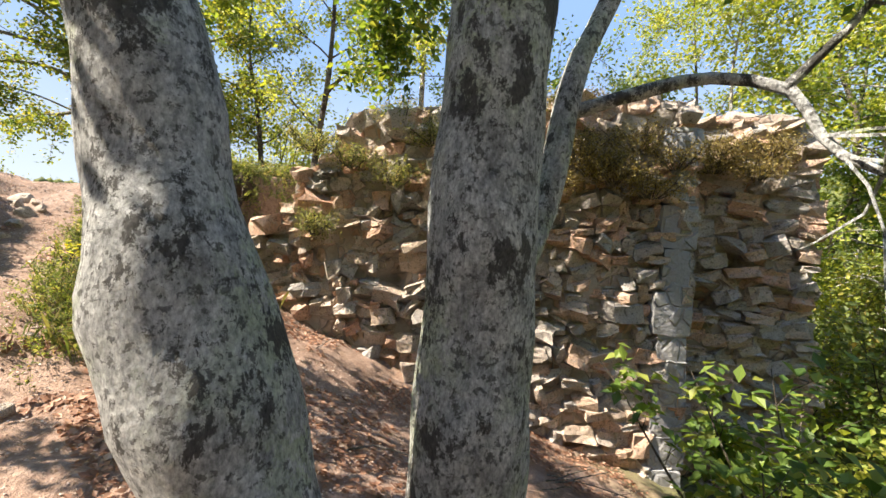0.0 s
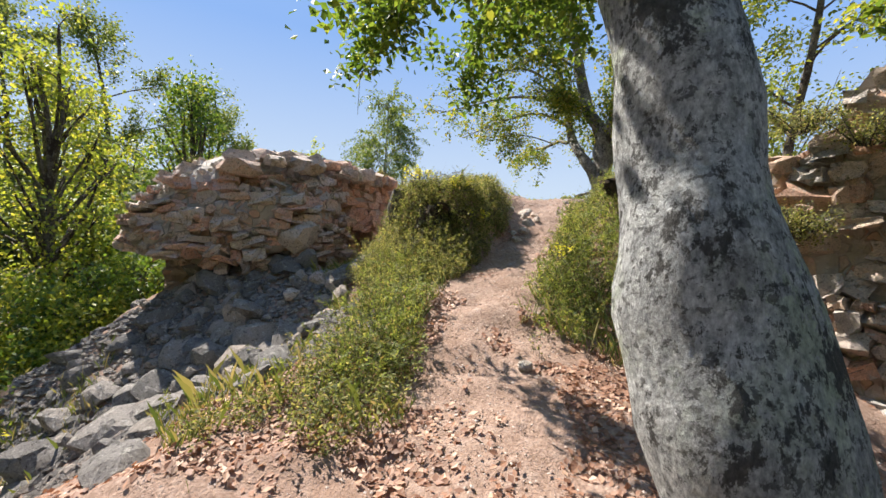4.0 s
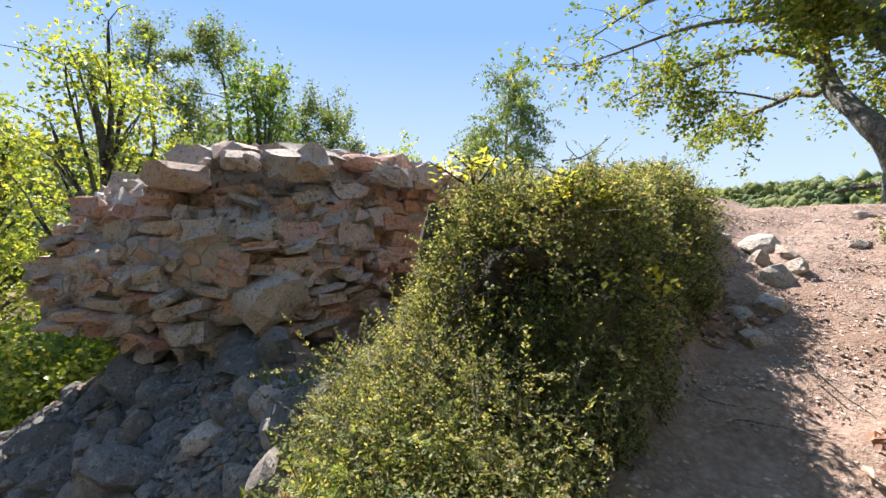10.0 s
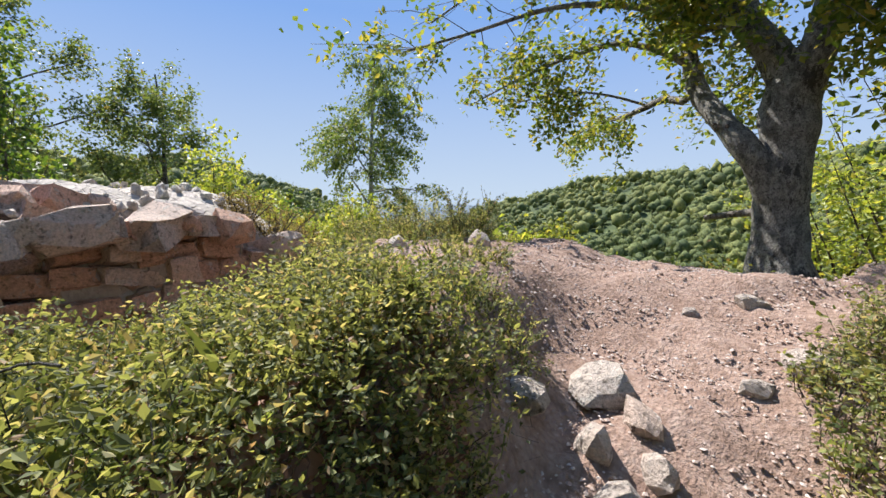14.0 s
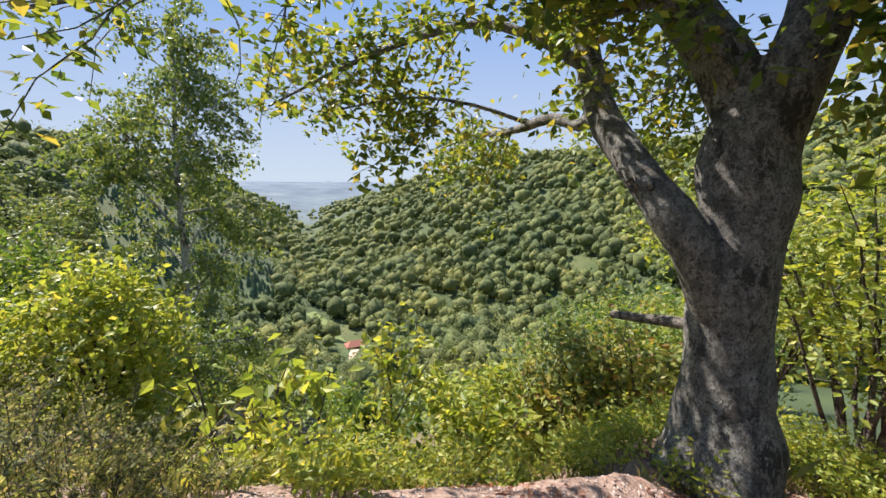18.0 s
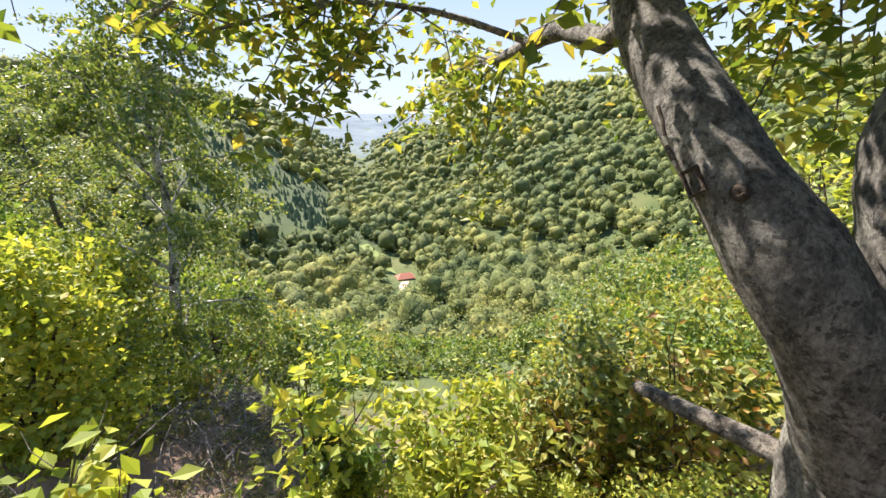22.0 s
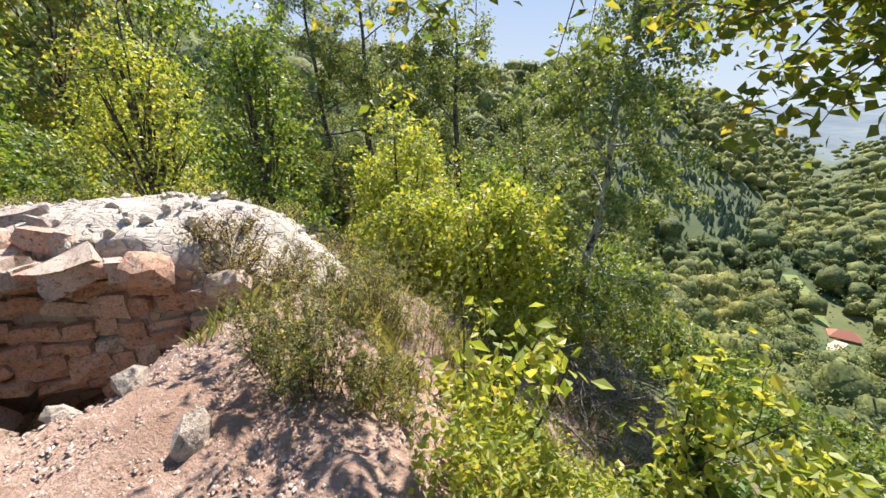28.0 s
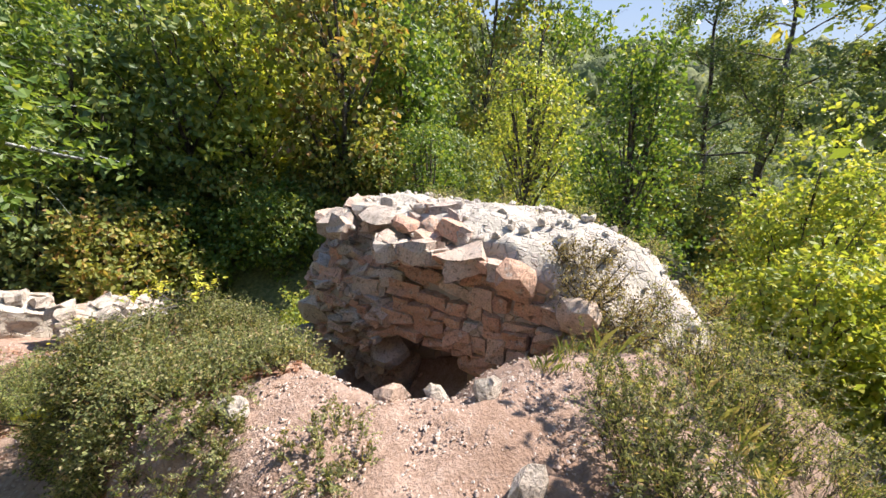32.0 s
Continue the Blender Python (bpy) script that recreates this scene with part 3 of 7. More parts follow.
def build_ground():
    xs, ys = graded(-12.5, 5.5, 0.085, 4800), graded(-4.0, 12.0, 0.085, 4800)
    gx, gy = np.meshgrid(xs, ys)
    z = land(gx, gy)
    fine = 1 - smooth(8, 12, np.hypot(gx + 3.5, gy - 4))
    z = z + fine * (0.018 * fbm(gx, gy, 11.0, 21) + 0.008 * np.random.RandomState(2).normal(size=gx.shape))
    v = np.stack([gx, gy, z], -1).reshape(-1, 3)
    ny, nx = gx.shape
    i = (np.arange(ny - 1)[:, None] * nx + np.arange(nx - 1)[None]).ravel()
    f = np.stack([i, i + 1, i + nx + 1, i + nx], 1)
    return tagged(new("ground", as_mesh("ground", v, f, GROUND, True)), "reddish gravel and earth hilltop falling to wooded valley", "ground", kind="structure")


build_ground()


# ---- stones and masonry ----
def box_stone(seed, uneven=1.0):
    """A rough block with rounded, uneven faces: 26 corners, unit size."""
    r = np.random.RandomState(seed)
    pts, index = [], {}
    for i in range(3):
        for j in range(3):
            for k in range(3):
                if (i, j, k) == (1, 1, 1):
                    continue
                p = np.array([i - 1.0, j - 1.0, k - 1.0])
                q = p / np.linalg.norm(p)
                w = r.uniform(0.12, 0.34)
                p = p * 0.5 * (1 - w) + q * 0.6 * w
                index[(i, j, k)] = len(pts)
                pts.append(p * r.uniform(1 - 0.12 * uneven, 1 + 0.06 * uneven) + r.normal(0, 0.045 * uneven, 3))
    faces = []
    for axis in range(3):
        for side in (0, 2):
            for a in range(2):
                for b in range(2):
                    quad = []
                    for da, db in ((0, 0), (1, 0), (1, 1), (0, 1)):
                        t = [0, 0, 0]
                        t[axis], t[(axis + 1) % 3], t[(axis + 2) % 3] = side, a + da, b + db
                        quad.append(index[tuple(t)])
                    faces.append(quad if side == 2 else quad[::-1])
    return np.array(pts), np.array(faces)


BLOCKS = [box_stone(s, 1.3) for s in range(24)]
SQUARED = [box_stone(s + 100, 0.8) for s in range(16)]
ASHLAR = [box_stone(s + 60, 0.25) for s in range(10)]


def boulder(seed, fine=3, planes=13):
    """A rock broken along a few planes."""
    r = np.random.RandomState(seed)
    bm = bmesh.new()
    bmesh.ops.create_icosphere(bm, subdivisions=fine, radius=1.0)
    ns = r.normal(size=(planes, 3))
    ns /= np.linalg.norm(ns, axis=1)[:, None]
    ds = r.uniform(0.34, 0.56, planes)
    for v in bm.verts:
        q = np.array(v.co)
        k = min([0.75] + [d / (n @ q) for n, d in zip(ns, ds) if n @ q > 0.15])
        k *= 1 + 0.05 * noise.noise(Vector(q * 3.0) + Vector((seed, 0, 0))) + 0.03 * noise.noise(Vector(q * 9.0) + Vector((0, seed, 0)))
        v.co = Vector(q * k)
    vs = np.array([tuple(v.co) for v in bm.verts])
    fs = np.array([[v.index for v in f.verts] for f in bm.faces])
    bm.free()
    return vs, fs


BOULDERS = [boulder(s, 2) for s in range(10)]
PIECES = [boulder(s + 40, 1, 11) for s in range(24)]


def shared_rocks(mat, name="rock"):
    return [as_mesh(name, v, f, mat) for v, f in BOULDERS]


def shared(mat, name):
    return [as_mesh(name, v, f, mat) for v, f in BLOCKS]


def place_matrix(p, t, n, up, size, jitter, r):
    rot = Matrix((t, n, up)).transposed()
    wob = Euler([r.gauss(0, jitter) for _ in range(3)]).to_matrix()
    return Matrix.Translation(p) @ (rot @ wob).to_4x4() @ Matrix.Diagonal((*size, 1))


def lay_stones(parent, meshes, surf, length, top, bottom, w_range, h_range, r, depth=0.28, proud=(0.0, 0.06), skip=0.06, most=300, rest_mat=None, jitter=0.09, source=BLOCKS, holes=(), swell=1.02):
    """Rough courses of stones over a wall face. surf(u, z) gives point, tangent and outward normal; top and bottom are functions of u."""
    made, later_v, later_f, count = 0, [], [], 0
    z = min(bottom(u * length / 10) for u in range(11))
    ztop = max(top(u * length / 20) for u in range(21))
    while z < ztop:
        h = r.uniform(*h_range)
        u = -r.uniform(0, 0.3)
        while u < length:
            w = r.uniform(*w_range) * (1 + 0.3 * (h - h_range[0]) / (h_range[1] - h_range[0] + 1e-6))
            hh = h * r.uniform(0.6, 1.35)
            uc, zc = u + w / 2, z + h * r.uniform(0.3, 0.7)
            u += w
            if not 0 <= uc <= length or not bottom(uc) <= zc <= top(uc) or r.random() < skip or any(abs(uc - hu) < hr + 0.05 and abs(zc - hz) < hr * 0.8 + 0.03 for hu, hz, hr in holes):
                continue
            p, t, n = surf(uc, zc)
            up = n.cross(t) if n.cross(t).z > 0 else t.cross(n)
            m = place_matrix(p + n * (r.uniform(*proud) - depth * 0.42), t, n, up, (w * swell, depth, hh * swell), jitter, r)
            k = r.randrange(len(meshes))
            if made < most:
                part("stone", meshes[k], parent, m=m)
                made += 1
            else:
                v, f = source[k]
                hom = np.c_[v, np.ones(len(v))] @ np.array(m).T
                later_v.append(hom[:, :3])
                later_f.append(f + count)
                count += len(v)
        z += h * 0.97
    if later_v:
        tagged(part("small_stones", as_mesh("small_stones", np.concatenate(later_v), np.concatenate(later_f), rest_mat), parent), kind="stuff")


def loft(rings, cap_top=True):
    """Quads between closed rings of equally many points."""
    n = len(rings[0])
    v = np.concatenate(rings)
    f = []
    for k in range(len(rings) - 1):
        for i in range(n):
            j = (i + 1) % n
            f.append([k * n + i, k * n + j, (k + 1) * n + j, (k + 1) * n + i])
    if cap_top:
        f.append([(len(rings) - 1) * n + i for i in range(n)])
    return v, f


def resample(poly, step, closed=True):
    pts = [np.array(p, float) for p in poly]
    if closed:
        pts.append(pts[0])
    out = []
    for a, b in zip(pts, pts[1:]):
        k = max(1, int(np.linalg.norm(b - a) / step))
        out += [a + (b - a) * i / k for i in range(k)]
    if not closed:
        out.append(pts[-1])
    return np.array(out)


def rough_ring(ring, amount, seed):
    out = []
    for p in ring:
        q = Vector(p)
        d = noise.noise_vector(q * 2.3 + Vector((seed, 0, 0))) * amount + noise.noise_vector(q * 6.0 + Vector((0, seed, 0))) * amount * 0.5
        out.append(np.array(q + d))
    return np.array(out)


# ---- the overhanging ruin beside the path ----
RUIN = [(-7.1, 0.4), (-6.65, 1.05), (-6.22, 2.35), (-6.85, 3.4), (-7.35, 4.15), (-7.9, 4.98), (-8.35, 5.85), (-9.0, 6.6), (-9.85, 5.5), (-9.7, 3.7), (-9.0, 2.4), (-8.6, 0.9), (-7.85, 0.1)]


def ruin_top(x, y):
    z = np.interp(y, [-0.1, 0.3, 1.0, 1.5, 1.9, 2.6, 3.6, 4.5, 4.9, 5.3, 5.7, 6.3], [1.4, 1.62, 1.98, 2.17, 2.27, 2.3, 2.38, 2.4, 2.3, 2.02, 1.72, 1.3])
    return float(z) - 0.42 * max(0.0, -x - 8.9)


def ruin_inset(y, z):
    """How far the face is worn back under the overhang."""
    under = max(0.0, min(1.0, (0.9 - z) / float(np.interp(y, [0.0, 1.0, 2.4], [0.35, 0.45, 0.8]))))
    back = float(smooth(1.45, 2.45, z)) * float(np.interp(y, [0.0, 1.0, 2.0, 3.0, 3.6, 4.2], [0.25, 0.4, 0.75, 0.6, 0.4, 0.12]))
    return back + under**0.8 * float(np.interp(y, [0.0, 0.6, 1.0, 1.3, 2.2, 3.0, 3.6, 4.2], [1.3, 1.0, 0.5, 0.2, 0.25, 0.5, 0.45, 0.1]))


def build_ruin():
    r = random.Random(4)
    root = thing("ruined_wall", (-8.0, 2.6, -0.8), "weathered rubble masonry ruin of reddish limestone, undercut below", "ruin")
    ring = resample(RUIN, 0.1)
    mid = ring.mean(0)
    rings = []
    levels = np.linspace(0, 1, 34)
    for v in levels:
        pts = []
        for x, y in ring:
            zt = ruin_top(x, y)
            z = -1.0 + (zt + 1.0) * v
            d = np.array([mid[0] - x, mid[1] - y])
            d = d / np.linalg.norm(d)
            k = ruin_inset(y, z) if x > -8.3 else 0.0
            k += 0.05 + 0.1 * smooth(0.86, 1.0, v)
            pts.append((x + d[0] * k, y + d[1] * k, z))
        ringv = rough_ring(np.array(pts), 0.13, 3.0)
        for hx, hy, hz, hr in ((-6.8, 3.35, 0.8, 0.45), (-7.15, 3.85, 0.95, 0.42), (-7.55, 4.45, 1.0, 0.16), (-6.25, 2.15, 0.55, 0.3), (-6.75, 1.6, 0.5, 0.2), (-6.75, 1.95, 0.5, 0.22), (-6.72, 2.0, 0.85, 0.1)):
            for q in ringv:
                w = math.exp(-(((q[0] - hx) ** 2 + (q[1] - hy) ** 2) / (hr * 1.3) ** 2 + ((q[2] - hz) / hr) ** 2) * 0.9)
                to = np.array([mid[0] - q[0], mid[1] - q[1]])
                q[:2] += to / np.linalg.norm(to) * 1.0 * w
        rings.append(ringv)
    side_v, side_f = loft(rings, False)
    off = np.array([8.0, -2.6, 0.8])
    part("core", as_mesh("core", side_v + off, side_f, RUBBLE, True), root)
    # worn top
    edge_d = 1.25

    def top_height(x, y):
        k = min(1.0, max(0.0, float(inside(np.array(x), np.array(y), RUIN)) / edge_d))
        return ruin_top(x, y) + 0.3 * math.sin(k * 1.57)
    tops, pts0 = [], pts
    for k in np.linspace(0, 1, 16)[:-1]:
        pts = []
        for q in (pts0 if k > 0 else rings[-1]):
            x, y = q[0] + (mid[0] - q[0]) * k, q[1] + (mid[1] - q[1]) * k
            z = top_height(x, y) + 0.04 * vnoise((x, y, 0), 2.5)
            pts.append((x, y, z))
        tops.append(rough_ring(np.array(pts), 0.07, 9.0) if k > 0 else rings[-1])
    tv, tf = loft(tops, True)
    part("top", as_mesh("top", tv + off, tf, RUBBLE_TOP, True), root, "pale worn mortar top")
    # stones of the faces
    path = resample(RUIN, 0.05)

    def face(first, last):
        seg = []
        a, b = np.array(RUIN[first]), np.array(RUIN[last])
        ia = int(np.argmin(np.hypot(*(path - a).T)))
        ib = int(np.argmin(np.hypot(*(path - b).T)))
        seg = path[ia:ib + 1] if ib > ia else np.concatenate([path[ia:], path[:ib + 1]])
        run = np.r_[0, np.cumsum(np.hypot(*np.diff(seg, axis=0).T))]

        def at(u):
            return np.array([np.interp(u, run, seg[:, 0]), np.interp(u, run, seg[:, 1])])

        def surf(u, z):
            p, q = at(u), at(min(run[-1], u + 0.12))
            o = at(max(0, u - 0.12))
            t = Vector((q[0] - o[0], q[1] - o[1], 0)).normalized()
            n = Vector((t.y, -t.x, 0))
            k = ruin_inset(p[1], z) if p[0] > -8.3 else 0.0
            lean = Vector((0, 0, (-0.5 if z < 0.9 else 0.4) * (1 if 0.1 < k else 0)))
            d = Vector((mid[0] - p[0], mid[1] - p[1], 0)).normalized() * k
            return Vector((p[0], p[1], z)) + d + Vector(off), t, (n + lean).normalized()
        return surf, run[-1], at

    grey, red = shared(STONE_GREY, "stone"), [as_mesh("stone", v, f, STONE_RED) for v, f in SQUARED]
    surf, ln, at = face(12, 3)
    lay_stones(root, grey, surf, ln, lambda u: ruin_top(*at(u)) - 0.02, lambda u: 0.2, (0.06, 0.34), (0.05, 0.17), r, 0.36, (-0.07, 0.12), 0.13, 300, STONE_GREY_MIX, 0.17, BLOCKS, ((1.55, 0.5, 0.16), (1.95, 0.5, 0.18), (1.2, 1.75, 0.12), (2.6, 1.0, 0.1)), 1.1)
    surf, ln, at = face(3, 7)
    lay_stones(root, red, surf, ln, lambda u: ruin_top(*at(u)) - 0.05, lambda u: 1.25 if u < 0.95 else 0.8, (0.14, 0.4), (0.1, 0.25), r, 0.32, (-0.03, 0.06), 0.05, 290, STONE_RED, 0.08, SQUARED, ((1.08, 0.9, 0.1),), 0.99)
    # small rubble bedded in the top
    vs, fs, k = [], [], 0
    for _ in range(520):
        x, y = r.uniform(-9.8, -6.6), r.uniform(0.0, 5.7)
        if inside(np.array(x), np.array(y), RUIN) < 0.1:
            continue
        v, f = r.choice(PIECES)
        s = r.uniform(0.03, 0.11)
        q = Euler((r.random() * 6, r.random() * 6, r.random() * 6)).to_matrix()
        vs.append(np.array([tuple(q @ Vector(p * s)) for p in v]) + (x, y, top_height(x, y) + 0.01) + off)
        fs.append(f + k)
        k += len(v)
    tagged(part("small_rubble", as_mesh("small_rubble", np.concatenate(vs), np.concatenate(fs), PALE_BITS), root), kind="stuff")
    # loose blocks on the rim and the top
    loose = shared(STONE_GREY, "stone")
    for k in range(60):
        u = r.random() * ln if k % 3 == 0 else None
        if u is not None:
            x, y = at(u)
        else:
            x, y = RUIN[r.choice((12, 0, 1, 1, 2, 2, 3, 3))]
            x, y = x + r.uniform(-1.0, -0.35), y + r.uniform(-0.6, 0.6)
        if inside(np.array(x), np.array(y), RUIN) < -0.02:
            continue
        s = r.uniform(0.12, 0.3)
        m = Matrix.Translation(Vector((x, y, top_height(x, y) - 0.04)) + Vector(off)) @ Euler((r.gauss(0, 0.2), r.gauss(0, 0.2), r.uniform(0, 6.3))).to_matrix().to_4x4() @ Matrix.Diagonal((s * 1.5, s, s * 0.8, 1))
        part("stone", r.choice(loose), root, m=m)
    slabs, lumps = shared_rocks(STONE_GREY, "stone"), shared_rocks(STONE_RED, "stone")
    for x, y, w, h, z in ((-7.72, 4.74, 0.36, 0.3, None), (-7.98, 5.14, 0.34, 0.28, None), (-6.3, 2.28, 0.62, 0.42, 1.2), (-6.72, 1.5, 0.55, 0.22, None), (-7.0, 1.95, 0.4, 0.2, None), (-6.98, 2.3, 0.5, 0.22, None), (-7.05, 2.7, 0.42, 0.2, None), (-7.2, 1.75, 0.3, 0.18, None), (-7.2, 3.1, 0.36, 0.16, None), (-7.2, 0.75, 0.3, 0.16, None), (-7.4, 3.45, 0.3, 0.16, None), (-7.3, 2.4, 0.26, 0.2, None), (-7.5, 2.9, 0.24, 0.18, None)):
        z = top_height(x, y) - 0.03 if z is None else z
        m = Matrix.Translation(Vector((x, y, z)) + Vector(off)) @ Euler((r.gauss(0, 0.12), r.gauss(0, 0.12), r.gauss(1.35, 0.4))).to_matrix().to_4x4() @ Matrix.Diagonal((w * 1.15, w * r.uniform(0.75, 1.0), h * 1.15, 1))
        part("stone", r.choice(slabs if x > -7.6 else lumps), root, m=m)


build_ruin()


# ---- the tall broken wall behind the twin trees ----
def wall_block(name, label, a, b, thick, top, bottom, mats, sizes, seed, most, skip=0.05, holes=(), quoin=False):
    """A thick rubble wall from a to b (its face), with uneven top; top and bottom are functions of the share along it."""
    r = random.Random(seed)
    a, b = Vector((*a, 0)), Vector((*b, 0))
    t = (b - a).normalized()
    n = Vector((t.y, -t.x, 0))
    ln = (b - a).length
    root = thing(name, (*((a + b) / 2 - n * thick / 2).xy, bottom(0.5)), label, "ruin")
    off = -Vector(root.location)
    nu = int(ln / 0.1) + 2
    nw = 7
    rings = []
    for v in np.linspace(0, 1, 30):
        pts = []
        outline = [(i / (nu - 1), 0.0) for i in range(nu)] + [(1.0, w / nw) for w in range(1, nw)] + [(1 - i / (nu - 1), 1.0) for i in range(nu)] + [(0.0, 1 - w / nw) for w in range(1, nw)]
        for s, w in outline:
            zt, zb = top(s) - 0.15 * w, bottom(s) - 0.4
            p = a + t * s * ln - n * (0.05 + w * (thick - 0.05))
            pts.append((p.x, p.y, zb + (zt - zb) * v))
        ringv = rough_ring(np.array(pts), 0.11, seed)
        for hu, hz, hr in holes:
            c = a + t * hu
            for q in ringv[:nu]:
                w = math.exp(-(((q[0] - c.x) ** 2 + (q[1] - c.y) ** 2) / hr**2 + ((q[2] - hz) / (hr * 0.8)) ** 2))
                q[0] -= n.x * 0.5 * w
                q[1] -= n.y * 0.5 * w
        rings.append(ringv)
    v, f = loft(rings, False)
    part("core", as_mesh("core", v + np.array(off), f, mats[0], True), root)
    ring = rings[-1]
    # uneven crown, closed by rows across the wall
    mid = np.array([(ring[i] + ring[2 * nu + nw - 2 - i]) / 2 + (0, 0, 0.06) for i in range(nu)])
    verts = np.concatenate([ring[:nu], mid, ring[nu + nw - 1:2 * nu + nw - 1][::-1]])
    fs = [[k * nu + i, k * nu + i + 1, (k + 1) * nu + i + 1, (k + 1) * nu + i] for k in range(2) for i in range(nu - 1)]
    part("crown", as_mesh("crown", verts + np.array(off), fs, mats[0], True), root)

    def surf(u, z):
        return a + t * u + Vector((0, 0, z)) + off, t, n
    meshes = shared(mats[1], "stone")
    lay_stones(root, meshes, surf, ln, lambda u: top(u / ln) - 0.03, lambda u: bottom(u / ln) - 0.1, *sizes, r, 0.34, (-0.03, 0.11), skip, most, STONE_WALL_MIX, 0.25, BLOCKS, holes, 1.08)
    if quoin:
        z, big = bottom(1.0), [as_mesh("quoin", v, f, PLASTER) for v, f in ASHLAR]
        while z < top(1.0) - 0.55:
            h = r.uniform(0.3, 0.55)
            p, _, _ = surf(ln - r.uniform(0.14, 0.2), z + h / 2)
            part("quoin", r.choice(big), root, "flat grey corner stone", place_matrix(p - n * r.uniform(0.06, 0.1), t, n, Vector((0, 0, 1)), (r.uniform(0.3, 0.5), 0.36, h * 1.05), 0.03, r))
            z += h

    def surf_end(u, z):
        return b - n * u + Vector((0, 0, z)) + off, -n, t
    lay_stones(root, shared(mats[2], "stone"), surf_end, thick, lambda u: top(1.0) - 0.03, lambda u: bottom(1.0), *sizes, r, 0.24, (-0.03, 0.06), 0.1, most // 4, STONE_WALL_MIX)
    for _ in range(int(ln * 9)):
        s = r.random()
        p = a + t * s * ln - n * r.uniform(0.0, thick)
        k = r.uniform(0.12, 0.3)
        m = Matrix.Translation(Vector((p.x, p.y, top(s) - 0.02)) + off) @ Euler((r.gauss(0, 0.25), r.gauss(0, 0.25), r.uniform(0, 6.3))).to_matrix().to_4x4() @ Matrix.Diagonal((k * 1.5, k, k * 0.8, 1))
        part("stone", r.choice(meshes), root, m=m)
    return root


wall_block("ruined_wall", "tall broken rubble wall of grey and pinkish limestone", (-1.55, 5.5), (3.7, 4.85), 1.3,
           lambda s: float(np.interp(s, [0, 0.06, 0.1, 0.17, 0.22, 0.4, 0.6, 0.8, 1.0], [1.55, 1.6, 2.3, 2.6, 2.95, 3.0, 3.1, 3.25, 3.3])) + 0.05 * math.sin(37 * s),
           lambda s: float(np.interp(s, [0, 0.15, 0.4, 1.0], [0.9, 0.45, -0.7, -1.7])), (RUBBLE, STONE_WALL, PLASTER), ((0.08, 0.32), (0.08, 0.23)), 7, 300, 0.08, ((1.72, 0.95, 0.15), (3.0, 1.0, 0.1)), True)
wall_block("ruined_wall", "sunlit end of a broken limestone wall with slots", (3.95, 5.6), (5.5, 5.0), 1.0,
           lambda s: float(np.interp(s, [0, 0.3, 0.8, 1.0], [3.25, 3.3, 3.2, 3.0])),
           lambda s: -1.9, (RUBBLE, STONE_WALL, STONE_WALL), ((0.16, 0.4), (0.1, 0.2)), 8, 90, 0.05, ((0.75, 1.35, 0.14), (0.5, 0.75, 0.14)))
wall_block("low_wall", "low pale stump of a dry limestone wall", (-3.7, -1.75), (-2.3, -1.15), 0.8,
           lambda s: float(np.interp(s, [0, 0.5, 1.0], [-0.1, 0.3, 0.35])) + 0.04 * math.sin(30 * s),
           lambda s: gz(-3.7 + 1.4 * s, -1.75 + 0.6 * s) - 0.1, (RUBBLE_TOP, ROCK_PALE, ROCK_PALE), ((0.14, 0.34), (0.07, 0.14)), 9, 80)
wall_block("low_wall", "white heap of a fallen limestone wall", (-1.9, -2.2), (-0.8, -1.8), 0.7,
           lambda s: float(np.interp(s, [0, 0.5, 1.0], [0.2, 0.5, 0.3])),
           lambda s: gz(-1.9 + 1.1 * s, -2.2 + 0.4 * s) - 0.1, (RUBBLE_TOP, ROCK_PALE, ROCK_PALE), ((0.14, 0.34), (0.07, 0.14)), 10, 50)


# ---- trees ----
def tube(points, radii, seg=8, knobs=0.0, seed=0):
    pts = [Vector(p) for p in points]
    verts, faces = [], []
    side = Vector((1, 0, 0))
    for i, p in enumerate(pts):
        d = (pts[min(i + 1, len(pts) - 1)] - pts[max(i - 1, 0)]).normalized()
        side = (side - d * side.dot(d))
        side = side.normalized() if side.length > 1e-4 else d.orthogonal().normalized()
        up = d.cross(side)
        for k in range(seg):
            a = 2 * math.pi * k / seg
            w = side * math.cos(a) + up * math.sin(a)
            rad = radii[i] * (1 + knobs * noise.noise((p + w * radii[i]) * 2.5 + Vector((seed, seed, 0))))
            verts.append(p + w * rad)
    for i in range(len(pts) - 1):
        for k in range(seg):
            j = (k + 1) % seg
            faces.append((i * seg + k, i * seg + j, (i + 1) * seg + j, (i + 1) * seg + k))
    return np.array([tuple(v) for v in verts]), np.array(faces)


def curve(points, step=0.25):
    """A smooth line through points (Catmull-Rom)."""
    p = [Vector(q) for q in points]
    p = [p[0] * 2 - p[1]] + p + [p[-1] * 2 - p[-2]]
    out = []
    for i in range(1, len(p) - 2):
        n = max(2, int((p[i + 1] - p[i]).length / step))
        for k in range(n):
            u = k / n
            out.append(0.5 * ((2 * p[i]) + (p[i + 1] - p[i - 1]) * u + (2 * p[i - 1] - 5 * p[i] + 4 * p[i + 1] - p[i + 2]) * u * u + (3 * p[i] - p[i - 1] - 3 * p[i + 1] + p[i + 2]) * u**3))
    out.append(p[-2])
    return out


